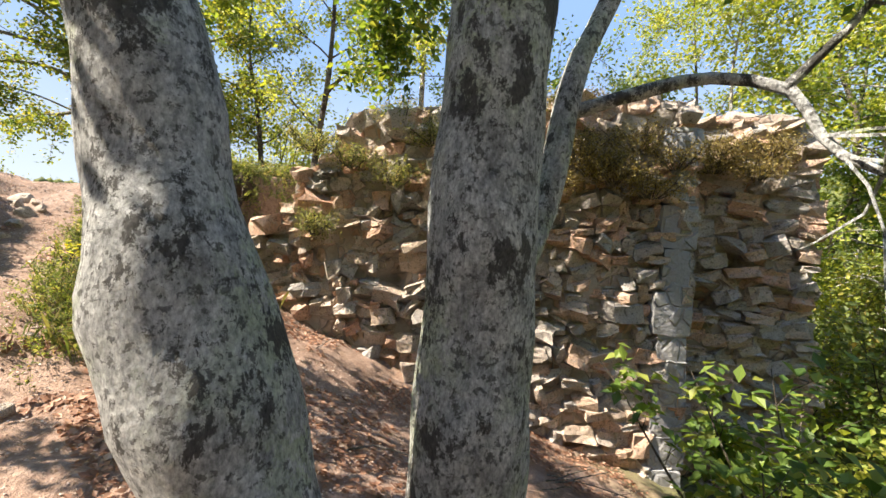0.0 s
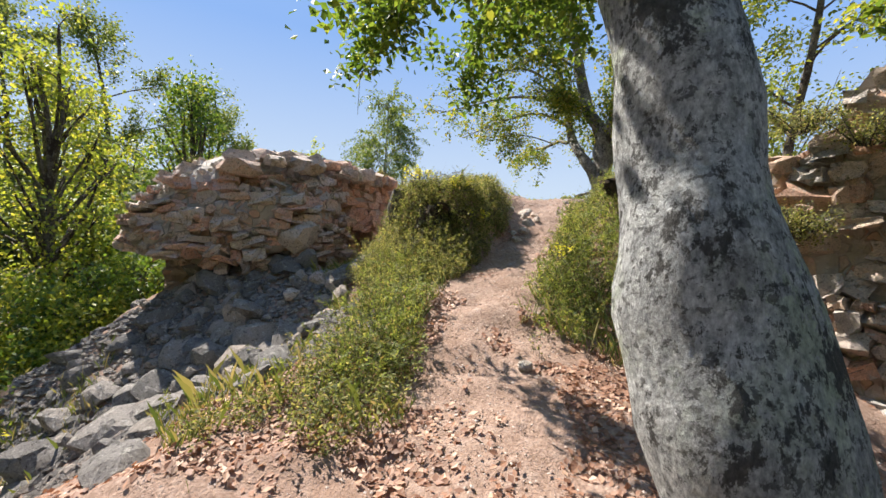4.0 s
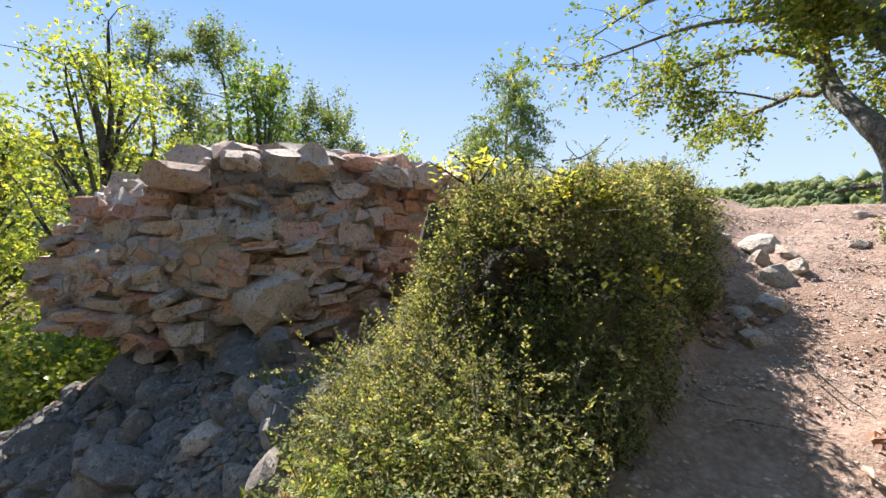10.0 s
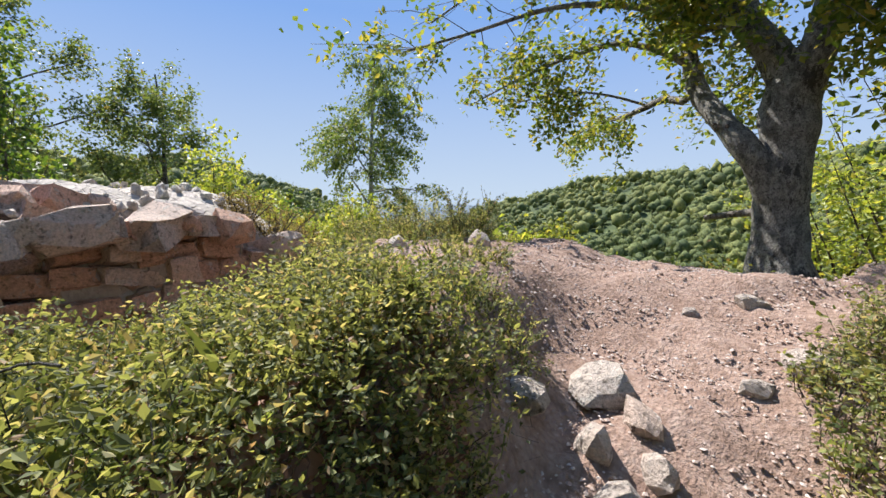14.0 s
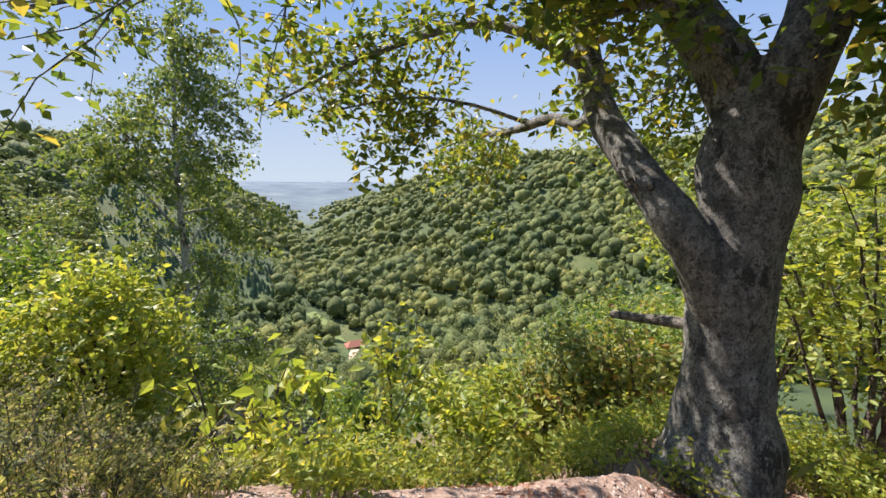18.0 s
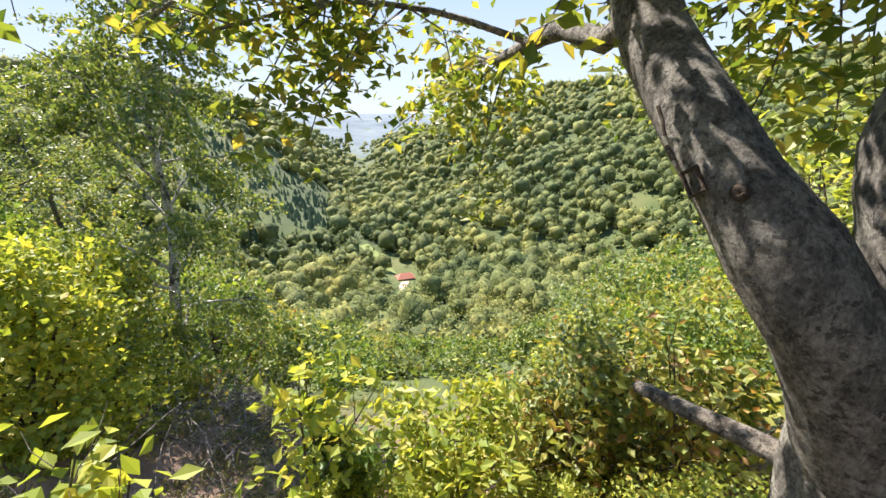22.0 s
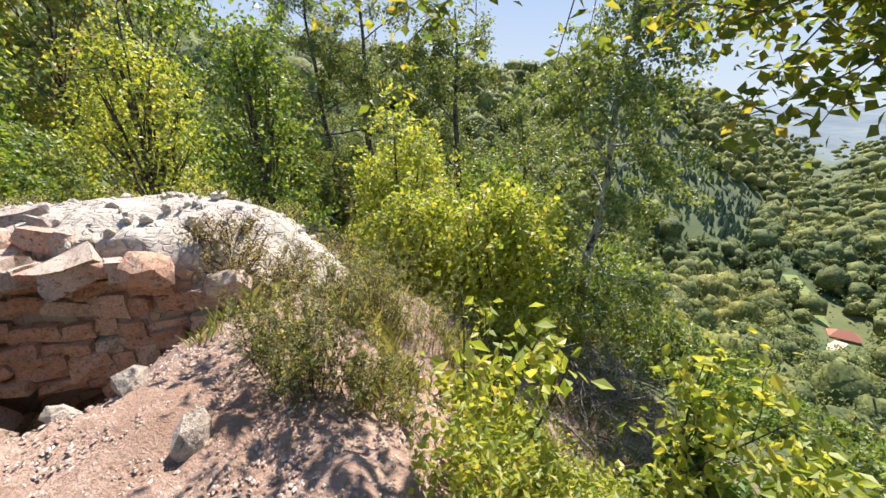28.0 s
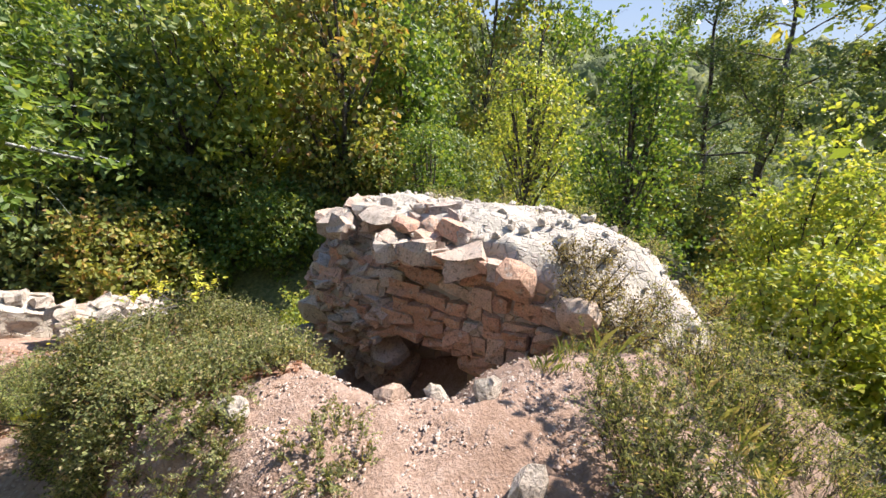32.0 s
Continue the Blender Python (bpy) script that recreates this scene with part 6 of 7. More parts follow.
def pebbles(name, label, n, boxes, size, mat, seed, clump=-9.0):
    rs = np.random.RandomState(seed)
    x, y = scatter(n, boxes, rs)
    ok = fbm(x, y, 1.3, seed) > clump
    x, y = x[ok], y[ok]
    n = len(x)
    octa = np.array([(1, 0, 0), (0, 1, 0), (-1, 0, 0), (0, -1, 0), (0, 0, 1), (0, 0, -1), (0.6, 0.6, 0.5), (-0.6, -0.6, 0.5)], float)[:6]
    tri = np.array([(0, 1, 4), (1, 2, 4), (2, 3, 4), (3, 0, 4), (1, 0, 5), (2, 1, 5), (3, 2, 5), (0, 3, 5)])
    s = size * rs.uniform(0.4, 1.0, (n, 1, 1)) ** 1.5
    a = rs.uniform(0, 6.28, n)
    v = octa[None] * (1 + rs.normal(0, 0.25, (n, 6, 3))) * s * np.array([1.2, 0.9, 0.65])
    c, q = np.cos(a)[:, None], np.sin(a)[:, None]
    vx, vy = v[..., 0] * c - v[..., 1] * q, v[..., 0] * q + v[..., 1] * c
    v = np.stack([vx + x[:, None], vy + y[:, None], v[..., 2] + (land(x, y) + 0.15 * size)[:, None]], -1).reshape(-1, 3)
    f = (np.arange(n)[:, None, None] * 6 + tri[None]).reshape(-1, 3)
    tagged(new(name, as_mesh(name, v, f, mat)), label, "gravel", kind="stuff")


pebbles("gravel", "loose pink and pale gravel on the trodden path", 42000, [(-4.2, 1.2, -1.0, 4.6, 0.6), (-8.0, -3.6, 4.4, 9.2, 1.5)], 0.0125, PEBBLE, 41)
pebbles("scree", "grey broken stones below the ruin", 9000, [(-7.4, -3.2, -1.0, 2.4, 1.0)], 0.065, ROCK_SCREE, 43)


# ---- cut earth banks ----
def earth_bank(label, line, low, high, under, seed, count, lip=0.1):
    """A crumbling face of dark earth, hollow shade in its colour, with a sod lip, and the roots that hang from it."""
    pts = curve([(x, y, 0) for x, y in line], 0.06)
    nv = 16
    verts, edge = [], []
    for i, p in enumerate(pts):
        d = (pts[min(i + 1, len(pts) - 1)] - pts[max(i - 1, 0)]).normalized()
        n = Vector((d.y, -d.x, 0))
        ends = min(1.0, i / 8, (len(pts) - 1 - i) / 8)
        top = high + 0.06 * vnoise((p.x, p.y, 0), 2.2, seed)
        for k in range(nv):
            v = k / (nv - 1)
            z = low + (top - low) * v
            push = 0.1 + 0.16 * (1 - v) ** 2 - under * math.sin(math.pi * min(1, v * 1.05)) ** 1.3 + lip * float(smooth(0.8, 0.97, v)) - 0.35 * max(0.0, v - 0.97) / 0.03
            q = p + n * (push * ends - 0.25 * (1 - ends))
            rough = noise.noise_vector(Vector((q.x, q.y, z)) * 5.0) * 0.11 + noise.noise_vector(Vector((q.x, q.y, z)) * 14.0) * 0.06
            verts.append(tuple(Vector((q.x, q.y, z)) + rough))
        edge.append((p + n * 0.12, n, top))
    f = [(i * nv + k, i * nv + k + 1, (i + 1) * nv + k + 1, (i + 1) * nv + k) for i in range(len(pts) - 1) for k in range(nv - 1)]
    tagged(new("earth_bank", as_mesh("earth_bank", verts, [q[::-1] for q in f], SHADED_HUMUS, True)), label, "bank", kind="structure")
    r = random.Random(seed)
    root = thing("exposed_roots", (pts[0].x, pts[0].y, low), "thin brown roots hanging from the cut earth", "roots")
    off = Vector(root.location)
    for _ in range(count):
        p, n, top = r.choice(edge[4:-4])
        z = top - r.uniform(0.03, 0.6 * (top - low))
        start = Vector((p.x, p.y, z)) - n * 0.1 - off
        way = n * r.uniform(0.2, 0.6) + Vector((r.gauss(0, 0.5), r.gauss(0, 0.5), -0.7))
        ln = branch_out(start, way, r.uniform(0.15, 0.5), r, 0.25, 6, 0.3)
        q = r.uniform(0.0015, 0.005)
        part("root", as_mesh("root", *tube(ln, np.linspace(q, q * 0.4, len(ln)), 4), DEADWOOD, True), root)


earth_bank("dark overhanging earth bank, undercut shade in its colour, with sod lip and roots", [(-3.4, 6.15), (-3.1, 5.8), (-2.85, 5.62), (-2.4, 5.66), (-1.95, 5.78), (-1.6, 5.95)], 1.3, 2.2, 0.16, 3, 90)
# dark sheet added behind the scrub; its colour stands in for shaded hollows
earth_bank("crumbling earth face of the mound, coloured dark for the shaded hollows under scrub", [(-4.8, 3.3), (-4.52, 3.45), (-4.38, 3.75), (-4.36, 4.1), (-4.44, 4.5), (-4.62, 4.95)], 0.95, 1.74, 0.06, 8, 140, 0.02)


# ---- separate rocks ----
def rocks():
    r = random.Random(77)
    meshes = shared_rocks(ROCK_PALE)
    grey = shared_rocks(ROCK_GREY)
    spots = [(-4.89, 6.05, 0.3), (-4.66, 5.98, 0.2), (-4.5, 5.85, 0.17), (-4.5, 5.62, 0.24), (-4.42, 6.75, 0.2), (-4.82, 7.2, 0.2), (-4.5, 6.5, 0.14), (-6.5, 6.5, 0.24), (-6.18, 5.62, 0.24), (-6.71, 5.84, 0.24), (-6.45, 5.72, 0.18), (-4.3, 5.3, 0.24), (-4.15, 4.95, 0.2), (-2.32, 3.28, 0.12), (-1.94, 2.66, 0.13), (-5.15, 2.45, 0.3), (-5.19, 2.72, 0.26), (-4.75, 2.2, 0.28), (-5.5, 2.35, 0.35), (-5.6, 2.0, 0.3), (-6.0, 4.9, 0.2), (-6.4, 5.2, 0.18), (-5.0, 6.9, 0.1), (-5.9, 6.3, 0.1), (-5.4, 5.4, 0.2), (-4.95, 5.6, 0.22), (-4.7, 5.75, 0.2), (-4.3, 5.05, 0.14)]
    for x, y, s in spots:
        s *= 0.72
        ob = new("rock", r.choice(meshes))
        ob.matrix_basis = Matrix.Translation((x, y, gz(x, y) + s * 0.08)) @ Euler((r.gauss(0, 0.3), r.gauss(0, 0.3), r.uniform(0, 6.3))).to_matrix().to_4x4() @ Matrix.Diagonal((s * 1.3, s * 0.95, s * 0.85, 1))
        tagged(ob, "pale reddish limestone rock half sunk in gravel", "rock", "rocks along the path")
    for k in range(330):
        x, y = -5.2 + r.gauss(0, 1.1), 0.9 + r.gauss(0, 0.85)
        if off_path(x, y) < 1.5:
            continue
        s = r.uniform(0.1, 0.24) if k % 4 else r.uniform(0.26, 0.5)
        ob = new("rock", r.choice(grey))
        ob.matrix_basis = Matrix.Translation((x, y, gz(x, y) + s * 0.06)) @ Euler((r.gauss(0, 0.4), r.gauss(0, 0.4), r.uniform(0, 6.3))).to_matrix().to_4x4() @ Matrix.Diagonal((s * 1.3, s, s * 0.75, 1))
        tagged(ob, "grey fallen stone block on the scree", "rock", "fallen stones below the ruin")


rocks()


# ---- the wooded valley ----
def crown_blob(seed, fine=2):
    bm = bmesh.new()
    bmesh.ops.create_icosphere(bm, subdivisions=fine, radius=1.0)
    for v in bm.verts:
        q = v.co.copy()
        k = 1 + 0.42 * noise.noise(q * 1.6 + Vector((seed * 7.1, 0, 0))) + 0.34 * noise.noise(q * 3.1 + Vector((0, seed * 3.3, 0)))
        v.co = Vector((q.x * k, q.y * k, q.z * k * (0.95 if q.z > 0 else 0.7)))
    vs = np.array([tuple(v.co) for v in bm.verts])
    bm.verts.ensure_lookup_table()
    fs = np.array([[v.index for v in f.verts] for f in bm.faces])
    bm.free()
    return vs, fs


def shell_leaves(spots, size, rs):
    """Leaf tufts lying on crowns: each spot is a place and the way outwards there."""
    p, o = spots[:, :3], spots[:, 3:] / (np.linalg.norm(spots[:, 3:], axis=1)[:, None] + 1e-9)
    n = len(p)
    nrm = o + rs.normal(0, 0.5, (n, 3))
    d = np.cross(nrm, rs.normal(size=(n, 3)))
    d /= np.linalg.norm(d, axis=1)[:, None] + 1e-9
    side = np.cross(d, nrm)
    side /= np.linalg.norm(side, axis=1)[:, None] + 1e-9
    ln = size * rs.uniform(0.5, 1.3, (n, 1))
    v = np.stack([p - d * ln * 0.5, p + side * ln * 0.38 + o * ln * 0.15, p + d * ln * 0.5, p - side * ln * 0.38 + o * ln * 0.15], 1).reshape(-1, 3)
    i = np.arange(n)[:, None] * 4
    return v, np.concatenate([i + [[0, 1, 2]], i + [[0, 2, 3]]], 1).reshape(-1, 3)


def far_woods():
    rs = np.random.RandomState(55)
    blobs, small = [crown_blob(s) for s in range(8)], [crown_blob(s, 1) for s in range(8)]
    vs, fs, count, clumps, clumps2, clumps3 = [], [], 0, [], [], []
    cv, cf, cn = [], [], 0
    dv, df, dn = [], [], 0
    cone = np.array([(math.cos(i * 1.0472), math.sin(i * 1.0472), 0.15 * (i % 2)) for i in range(6)] + [(0.0, 0.0, 3.2)])
    conef = np.array([(i, (i + 1) % 6, 6) for i in range(6)])
    for lo, hi, n, size in ((52, 90, 480, 2.6), (90, 220, 2000, 4.2), (220, 480, 6000, 5.4), (480, 1000, 10500, 6.6), (1000, 2200, 8000, 9.0)):
        az = rs.uniform(-65, 185, n)
        r = np.sqrt(rs.uniform(lo**2, hi**2, n))
        x, y = CX - np.sin(np.radians(az)) * r, CY + np.cos(np.radians(az)) * r
        # clearing with the house and the track
        clear = (np.hypot(x - HOUSE[0], (y - HOUSE[1])) < 16) | ((np.abs(az - 60.3) < 2.0) & (r > 170) & (r < 240)) | (np.abs(inside_strip(x, y)) < 8)
        z = land(x, y)
        firs = (az > 70) & (az < 88) & (r > 260) & (r < 520) & (fbm(x, y, 0.012, 31) > -0.15)
        for i in range(n):
            if clear[i]:
                continue
            if firs[i]:
                s = rs.uniform(1.5, 2.6)
                for _ in range(2):
                    cv.append(cone * s * (rs.uniform(0.7, 1.0), rs.uniform(0.7, 1.0), rs.uniform(0.8, 1.3)) + (x[i] + rs.normal(0, 3), y[i] + rs.normal(0, 3), z[i] - 1))
                    cf.append(conef + cn)
                    cn += 7
                continue
            v, f = (blobs if hi < 300 else small)[rs.randint(8)]
            s = size * rs.choice([0.6, 0.8, 1.0, 1.2, 1.5], p=[0.2, 0.25, 0.25, 0.2, 0.1]) * rs.uniform(0.85, 1.15)
            a = rs.uniform(0, 6.28)
            c, q = math.cos(a), math.sin(a)
            p = v * s * np.array([1, rs.uniform(0.75, 1.2), rs.uniform(0.95, 1.5)])
            p = np.stack([p[:, 0] * c - p[:, 1] * q + x[i], p[:, 0] * q + p[:, 1] * c + y[i], p[:, 2] + z[i] + s * rs.uniform(0.5, 1.15)], 1)
            if hi <= 1000:
                mid = p.mean(0)
                k = rs.randint(0, len(p), 240 if hi <= 90 else 190 if hi <= 220 else 50 if hi <= 480 else 18)
                (clumps if hi <= 220 else clumps2 if hi <= 480 else clumps3).append(np.concatenate([p[k] + rs.normal(0, 0.17 * s, (len(k), 3)), p[k] - mid], 1))
                p = (p - mid) * 0.8 + mid
                dv.append(p)
                df.append(f + dn)
                dn += len(p)
                continue
            vs.append(p)
            fs.append(f + count)
            count += len(p)
    tagged(new("wood_crowns", as_mesh("wood_crowns", np.concatenate(dv), np.concatenate(df), WOODLEAF, True)), "rounded green crowns of the valley woods", "woods", kind="stuff")
    return_v, return_f = np.concatenate(vs), np.concatenate(fs)
    tagged(new("far_woods", as_mesh("far_woods", return_v, return_f, WOODLEAF, True)), "dense green woods covering the valley sides", "woods", kind="stuff")
    tagged(new("conifer_plantation", as_mesh("conifer_plantation", np.concatenate(cv), np.concatenate(cf), CONIFER)), "dark conifer plantation on the far valley side", "woods", kind="stuff")
    for cl, size in ((clumps, 0.95), (clumps2, 1.6), (clumps3, 2.5)):
        v, f = shell_leaves(np.concatenate(cl), size, rs)
        tagged(new("wood_foliage", as_mesh("wood_foliage", v, f, WOODLEAF)), "leafy outer foliage of the valley woods", "woods", kind="stuff")


HOUSE = (CX - math.sin(radians(60.2)) * 238, CY + math.cos(radians(60.2)) * 238)
STRIP = [(60.3, 200), (60.4, 222), (59.0, 245), (63.5, 275), (66.0, 300)]


def inside_strip(x, y):
    line = [(CX - math.sin(radians(a)) * d, CY + math.cos(radians(a)) * d) for a, d in STRIP]
    d = np.full(np.shape(x), 1e9)
    for (ax, ay), (bx, by) in zip(line, line[1:]):
        ex, ey = bx - ax, by - ay
        u = np.clip(((x - ax) * ex + (y - ay) * ey) / (ex * ex + ey * ey), 0, 1)
        d = np.minimum(d, np.hypot(x - ax - u * ex, y - ay - u * ey))
    return d


far_woods()


def strip(name, label, line, width, mat, lift):
    v, f = [], []
    pts = curve([(CX - math.sin(radians(a)) * d, CY + math.cos(radians(a)) * d, 0) for a, d in line], 4.0)
    for i, p in enumerate(pts):
        q = (pts[min(i + 1, len(pts) - 1)] - pts[max(i - 1, 0)]).normalized()
        for s in (-1, 1):
            x, y = p.x - q.y * s * width / 2, p.y + q.x * s * width / 2
            v.append((x, y, gz(x, y) + lift))
    for i in range(len(pts) - 1):
        f.append((2 * i, 2 * i + 1, 2 * i + 3, 2 * i + 2))
    tagged(new(name, as_mesh(name, v, f, mat)), label, "track", kind="structure")


strip("meadow", "bright mown meadow strip in the valley", [(61.5, 236), (63.0, 262), (66.0, 300)], 7, MEADOW, 0.4)
strip("track", "pale earth track in the valley", [(60.0, 198), (60.6, 214), (60.2, 228)], 4.5, TRACK, 0.7)
strip("track", "pale earth track between trees in the valley", [(78.0, 190), (78.6, 205), (79.4, 222)], 4.0, TRACK, 0.7)


def house():
    x, y = HOUSE
    root = thing("house", (x, y, gz(x, y)), "small pale house with red tiled hipped roof", "house")
    w, d, h = 5.2, 3.6, 2.2
    v = [(-w, -d, -1), (w, -d, -1), (w, d, -1), (-w, d, -1), (-w, -d, h), (w, -d, h), (w, d, h), (-w, d, h)]
    f = [(0, 1, 5, 4), (1, 2, 6, 5), (2, 3, 7, 6), (3, 0, 4, 7)]
    part("wall", as_mesh("wall", v, f, HOUSEWALL), root)
    o = 0.5
    v = [(-w - o, -d - o, h), (w + o, -d - o, h), (w + o, d + o, h), (-w - o, d + o, h), (-w + 2.6, 0, h + 2.6), (w - 2.6, 0, h + 2.6)]
    part("roof", as_mesh("roof", v, [(0, 1, 5, 4), (1, 2, 5), (2, 3, 4, 5), (3, 0, 4)], ROOF), root, "red tiled roof")
    for k in (-2.6, 0, 2.6):
        part("window", as_mesh("window", [(k - 0.5, d + 0.03, 1), (k + 0.5, d + 0.03, 1), (k + 0.5, d + 0.03, 2.3), (k - 0.5, d + 0.03, 2.3)], [(3, 2, 1, 0)], WINDOW), root)
    root.rotation_euler = (0, 0, radians(60 + 15))


house()


# leafy trees on the slope below the edge
RS = random.Random(91)


def room(x, y, az_t, drop_t):
    dx, dy = x + 5.9, y - 8.6
    az, d = math.degrees(math.atan2(-dx, dy)), math.hypot(dx, dy)
    return 3.6 - d * math.tan(radians(float(np.interp(az, az_t, drop_t)))) - gz(x, y)


made = 0
for k in range(800):
    az, d = RS.uniform(10, 138), 11 + 52 * RS.random() ** 0.8
    x, y = CX - math.sin(radians(az)) * d, CY + math.cos(radians(az)) * d
    if math.hypot(x + 14.7, y - 8.3) < 2.5 or made >= 300:
        continue
    h = min(RS.uniform(4.0, 7.5), room(x, y, [15, 30, 38, 45, 58, 66, 74, 82, 90, 105], [15, 19, 27, 31, 31, 29, 28, 24, 16, 8]) - 0.1)
    if h < 1.0:
        continue
    made += 1
    round_tree("slope_tree", "rounded leafy tree on the steep valley slope", (x, y), h, max(0.9, h * RS.uniform(0.38, 0.55)), RS, BARK_BROWN, (GREEN, DARKLEAF, BIRCHLEAF, GREEN, DARKLEAF, AUTUMN, BIRCHLEAF)[k % 7], 2000, 0.1 + d * 0.0045, 13, 0.12, "trees on the valley slope")
made = 0
for k in range(200):
    az, d = RS.uniform(14, 104), RS.uniform(3.4, 13.0)
    x, y = CX - 0.9 - math.sin(radians(az)) * d, CY + 0.6 + math.cos(radians(az)) * d
    if gz(x, y) > 1.4 or math.hypot(x + 9.2, y - 8.3) < 1.7 or made >= 75:
        continue
    h = min(0.9 + 0.14 * d + RS.uniform(-0.2, 0.4), room(x, y, [20, 30, 38, 45, 58, 64, 74, 80, 87, 95], [18, 23, 34, 43, 43, 43, 43, 41, 36, 30]) - 0.35)
    if h < 0.3 or (-12.6 < x < -9.5 and abs(y - 8.5) < 1.0):
        continue
    made += 1
    round_tree("slope_shrub", "leafy shrub on the steep slope below the edge", (x, y), h * 1.1, 0.45 + 0.06 * d, RS, BARK_BROWN, (YELLOWGREEN, AUTUMN, BIRCHLEAF, GREEN, AUTUMN, DARKLEAF)[k % 6], 1700, 0.055 + 0.006 * d, 11, 0.1, "shrubs on the slope", radius=0.03, category="shrub")
for k in range(24):
    az, d = RS.uniform(50, 80), RS.uniform(7.0, 20.0)
    x, y = -5.9 - math.sin(radians(az)) * d, 8.6 + math.cos(radians(az)) * d
    h = max(0.5, min(1.8, room(x, y, [50, 68, 80], [38, 38, 34]) - 0.4))
    round_tree("slope_shrub", "leafy shrub on the steep slope below the edge", (x, y), h * 1.1, 0.9, RS, BARK_BROWN, (GREEN, DARKLEAF, BIRCHLEAF)[k % 3], 1800, 0.055 + 0.006 * d, 11, 0.1, "shrubs on the slope", radius=0.03, category="shrub")
for k, (x, y, h) in enumerate(((-24.6, 14.9, 2.4), (-26.2, 12.1, 2.6), (-25.0, 13.4, 2.2), (-27.2, 14.2, 3.0), (-23.6, 12.6, 2.0), (-28.0, 12.6, 3.0), (-14.6, 11.1, 0.7), (-15.4, 10.4, 0.8), (-26.0, 16.4, 2.6))):
    round_tree("slope_shrub", "leafy shrub on the steep slope below the edge", (x, y), h, 0.5 + h * 0.5, RS, BARK_BROWN, (GREEN, BIRCHLEAF, AUTUMN)[k % 3], 1900, 0.06 + 0.05 * h, 12, 0.1, "shrubs on the slope", radius=0.03, category="shrub")
for k, (x, y, h) in enumerate(((6.2, 3.4, 1.8), (4.9, 3.0, 1.2), (7.4, 5.2, 2.4), (8.4, 2.2, 2.6), (6.0, 1.2, 1.8), (9.6, 5.4, 3.0), (11.0, 2.5, 3.0), (6.8, 6.6, 2.0), (9.0, 7.4, 3.0), (12.5, 5.5, 4.0))):
    shrub("hillside_shrub", "dark green shrub on the shaded hillside", (x, y), h, 1.1, RS, (GREEN, YELLOWGREEN, DARKLEAF)[k % 3], 4200, 0.09, 10, group="shrubs on the hillside", spread=0.15, per=9)
for k in range(16):
    x, y = RS.uniform(10, 20), RS.uniform(-4, 14)
    tree("hillside_tree", "leafy tree on the hillside behind the wall", (x, y), RS.uniform(6, 10), 0.1, RS, (BARK_BIRCH, BARK_BROWN)[k % 2], (YELLOWGREEN, GREEN)[k % 2], 4500, 0.14, (0.1, 0.3), (0, 0), 13, 8, 1.2, 0.03, 0.3, 0.18, "trees on the hillside", up=0.4)
shrub("maple_sapling", "low maple branch with broad green leaves in layers", (2.75, 2.45), 1.45, 0.85, RS, GREEN, 1300, 0.12, 11, z=gz(2.75, 2.35), spread=0.05, per=7, flat=0.85)
for x, y, z, w in ((2.3, 4.8, 2.5, 0.45), (2.7, 4.75, 2.2, 0.45), (3.1, 4.7, 2.05, 0.4), (2.5, 4.78, 2.35, 0.4), (3.4, 4.7, 2.4, 0.35), (4.25, 5.2, 2.7, 0.35), (4.7, 5.05, 2.4, 0.35), (0.15, 5.1, 2.1, 0.3), (-0.8, 5.2, 1.45, 0.25), (1.3, 5.05, 2.35, 0.4), (1.9, 4.95, 2.1, 0.45), (2.5, 4.9, 2.3, 0.45), (0.6, 5.15, 2.6, 0.35), (-0.4, 5.25, 2.3, 0.3), (3.0, 4.8, 2.6, 0.4), (4.3, 5.3, 2.5, 0.35), (4.9, 5.1, 2.7, 0.3), (2.2, 5.2, 3.1, 0.5), (0.2, 5.4, 2.9, 0.4), (-0.9, 5.4, 2.5, 0.3)):
    shrub("wall_scrub", "dry mossy scrub hanging from the wall", (x, y), 0.3, w, RS, DRYMOSS if x > 0.8 else SCRUB, 2400, 0.026, 14, z=z, spread=0.05, per=9, sag=0.25, droop=0.5, group="scrub growing on the wall")
for x, y in ((-8.6, 3.1), (-9.0, 3.9), (-8.2, 2.2), (-9.3, 4.7), (-8.5, 1.4), (-9.5, 5.3), (-8.3, 5.5), (-8.55, 5.85), (-8.15, 5.15), (-8.75, 6.1), (-8.5, 5.4), (-8.9, 5.8), (-8.35, 4.9)):
    shrub("dry_tuft", "dry grassy tuft on the ruin's top", (x, y), 0.28, 0.35, RS, DRYMOSS if y > 4.8 else SCRUB, 1500, 0.024, 14, z=ruin_top(x, y) + 0.05, spread=0.04, droop=-0.6, group="tufts on the ruin")
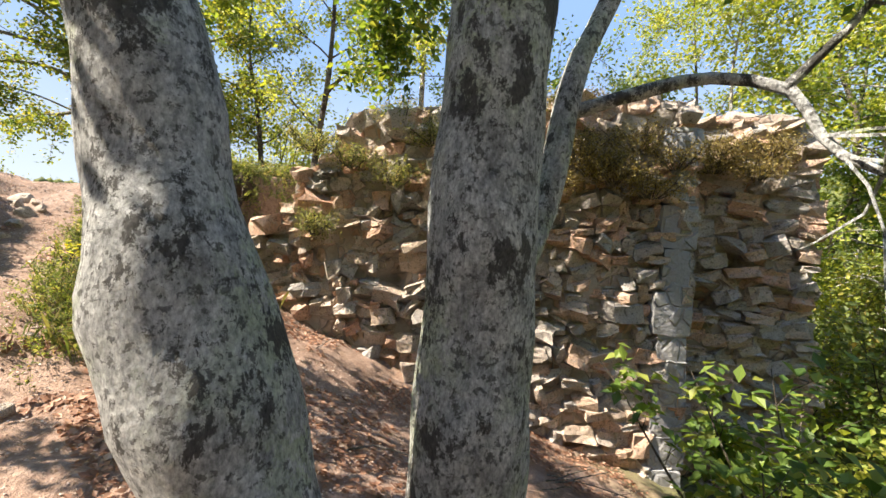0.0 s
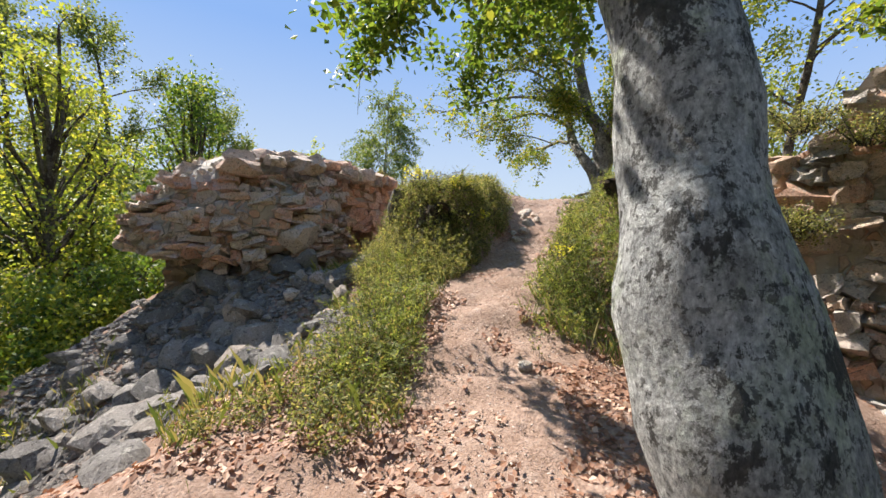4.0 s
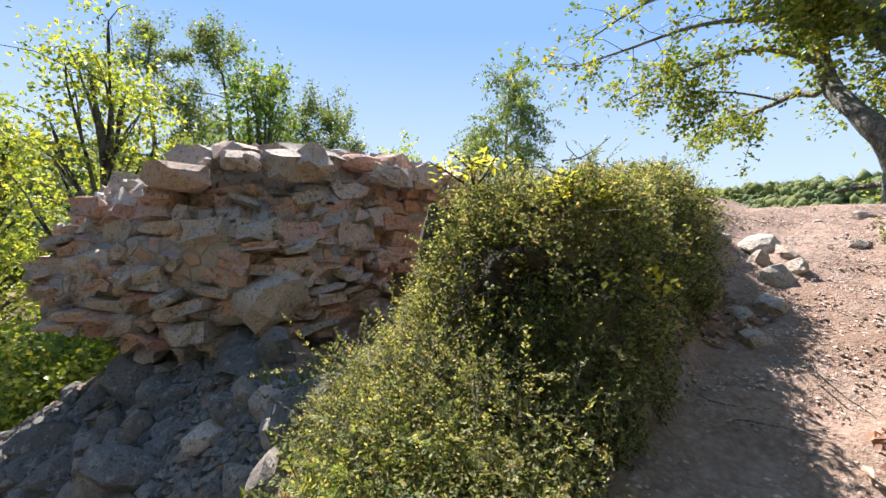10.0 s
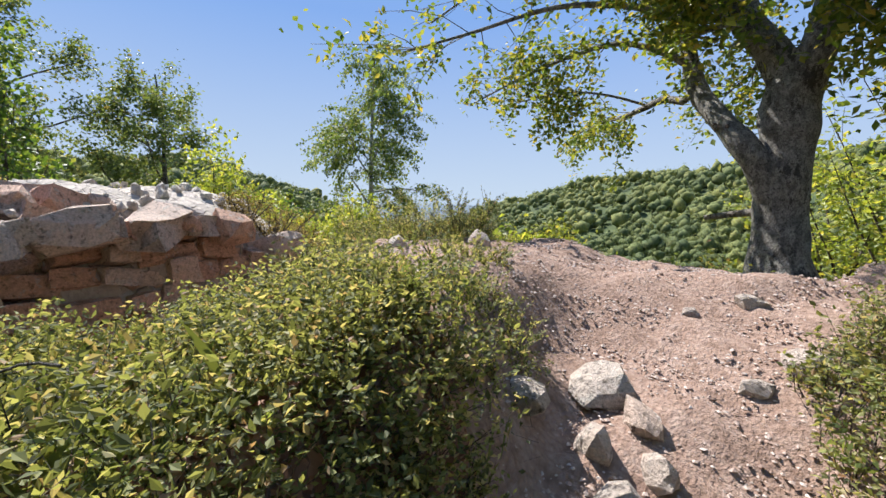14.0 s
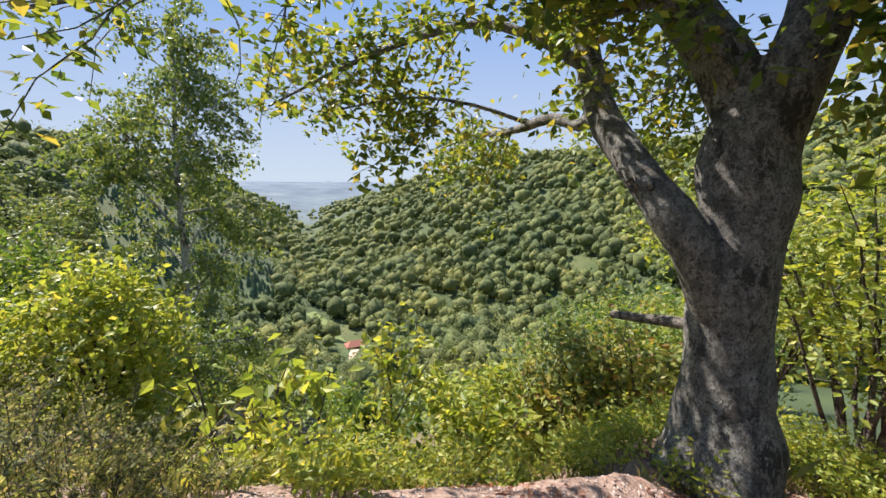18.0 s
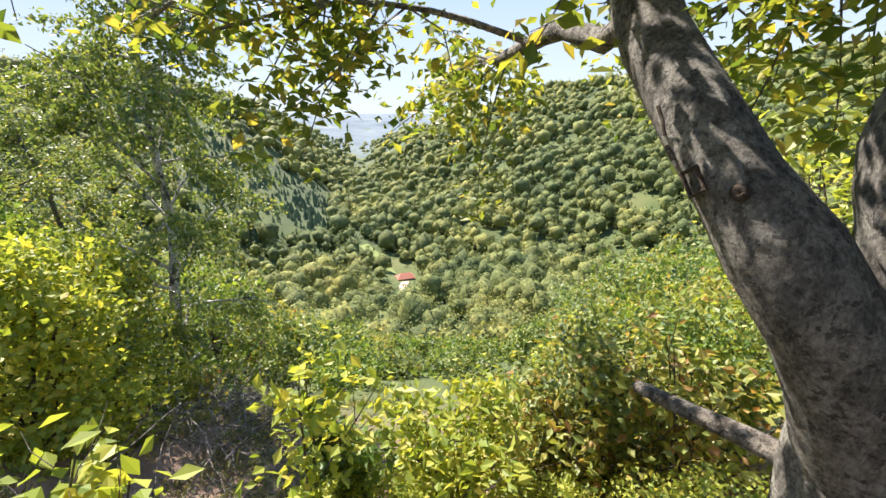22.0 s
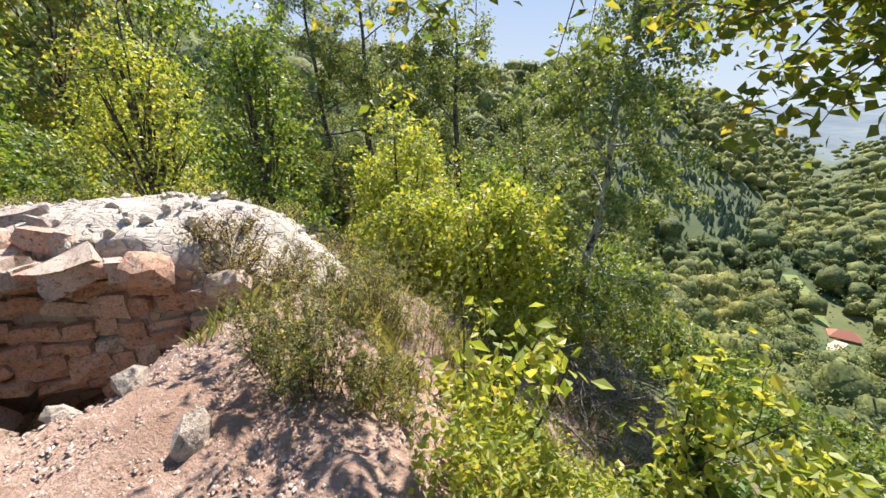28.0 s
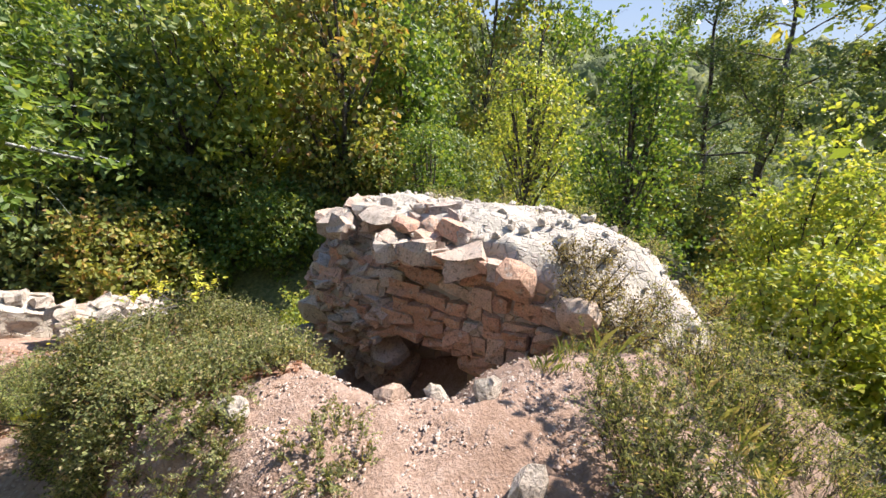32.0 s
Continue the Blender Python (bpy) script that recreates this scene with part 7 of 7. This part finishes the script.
for x, y, z in ((-4.0, 4.1, 1.55), (-4.4, 3.9, 1.98), (-5.15, 3.7, 2.2), (-4.75, 3.5, 2.1), (-2.75, 4.1, 1.1)):
    shrub("yellow_sprig", "sprig with bright yellow-green compound leaves", (x, y), 0.17, 0.24, RS, BRIGHT, 80, 0.05, 4, z=z, spread=0.02, per=4, flat=0.9, group="bright sprigs in the scrub")


def twig_heap(name, label, at, n, size, height, seed, mat=DEADWOOD, thick=0.006, longest=1.1):
    """Dry sticks lying across one another."""
    r = random.Random(seed)
    root = thing(name, (*at, gz(*at)), label, "brushwood")
    for k in range(n):
        x, y = r.gauss(0, size[0]), r.gauss(0, size[1])
        a = r.uniform(0, 6.28)
        ln = branch_out((x, y, gz(at[0] + x, at[1] + y) - root.location.z + r.uniform(0.01, height)), (math.cos(a), math.sin(a), r.gauss(0, 0.25)), r.uniform(0.3, 1.0) * longest, r, 0.02, 5, 0.16)
        q = thick * r.uniform(0.5, 1.8)
        part("stick", as_mesh("stick", *tube(ln, np.linspace(q, q * 0.4, len(ln)), 5), mat, True), root)
    return root


twig_heap("brush_pile", "heap of dry grey brushwood on the slope", (-11.4, 8.5), 220, (1.0, 0.6), 0.4, 3, DEADWOOD, 0.008, 1.4)
twig_heap("brush_pile", "fallen dry twigs at the edge", (-7.6, 8.9), 40, (0.5, 0.5), 0.12, 4, DEADWOOD, 0.004, 0.6)
twig_heap("fallen_twigs", "dry twigs tangled in the scrub on the mound", (-4.55, 3.65), 190, (0.28, 0.32), 0.3, 5, DEADWOOD, 0.003, 0.4)
twig_heap("fallen_twigs", "dead twigs and roots under the bank", (-1.6, 4.4), 50, (0.6, 0.4), 0.1, 6, DEADWOOD, 0.004, 0.5)
twig_heap("fallen_twigs", "twigs lying under the twin trees", (1.2, 3.2), 26, (0.7, 0.6), 0.05, 7, DEADWOOD, 0.005)


def stump():
    root = thing("tree_stump", (-5.3, 3.5, 1.2), "dark weathered stump standing in the mound scrub", "stump")
    line = [(0, 0, -0.2), (0.0, 0.01, 0.2), (-0.02, 0.02, 0.5), (0.0, 0.03, 0.78)]
    part("trunk", as_mesh("trunk", *tube(curve(line, 0.06), np.linspace(0.17, 0.11, len(curve(line, 0.06))), 14, 0.9, 6), BARK_BROWN), root)


stump()
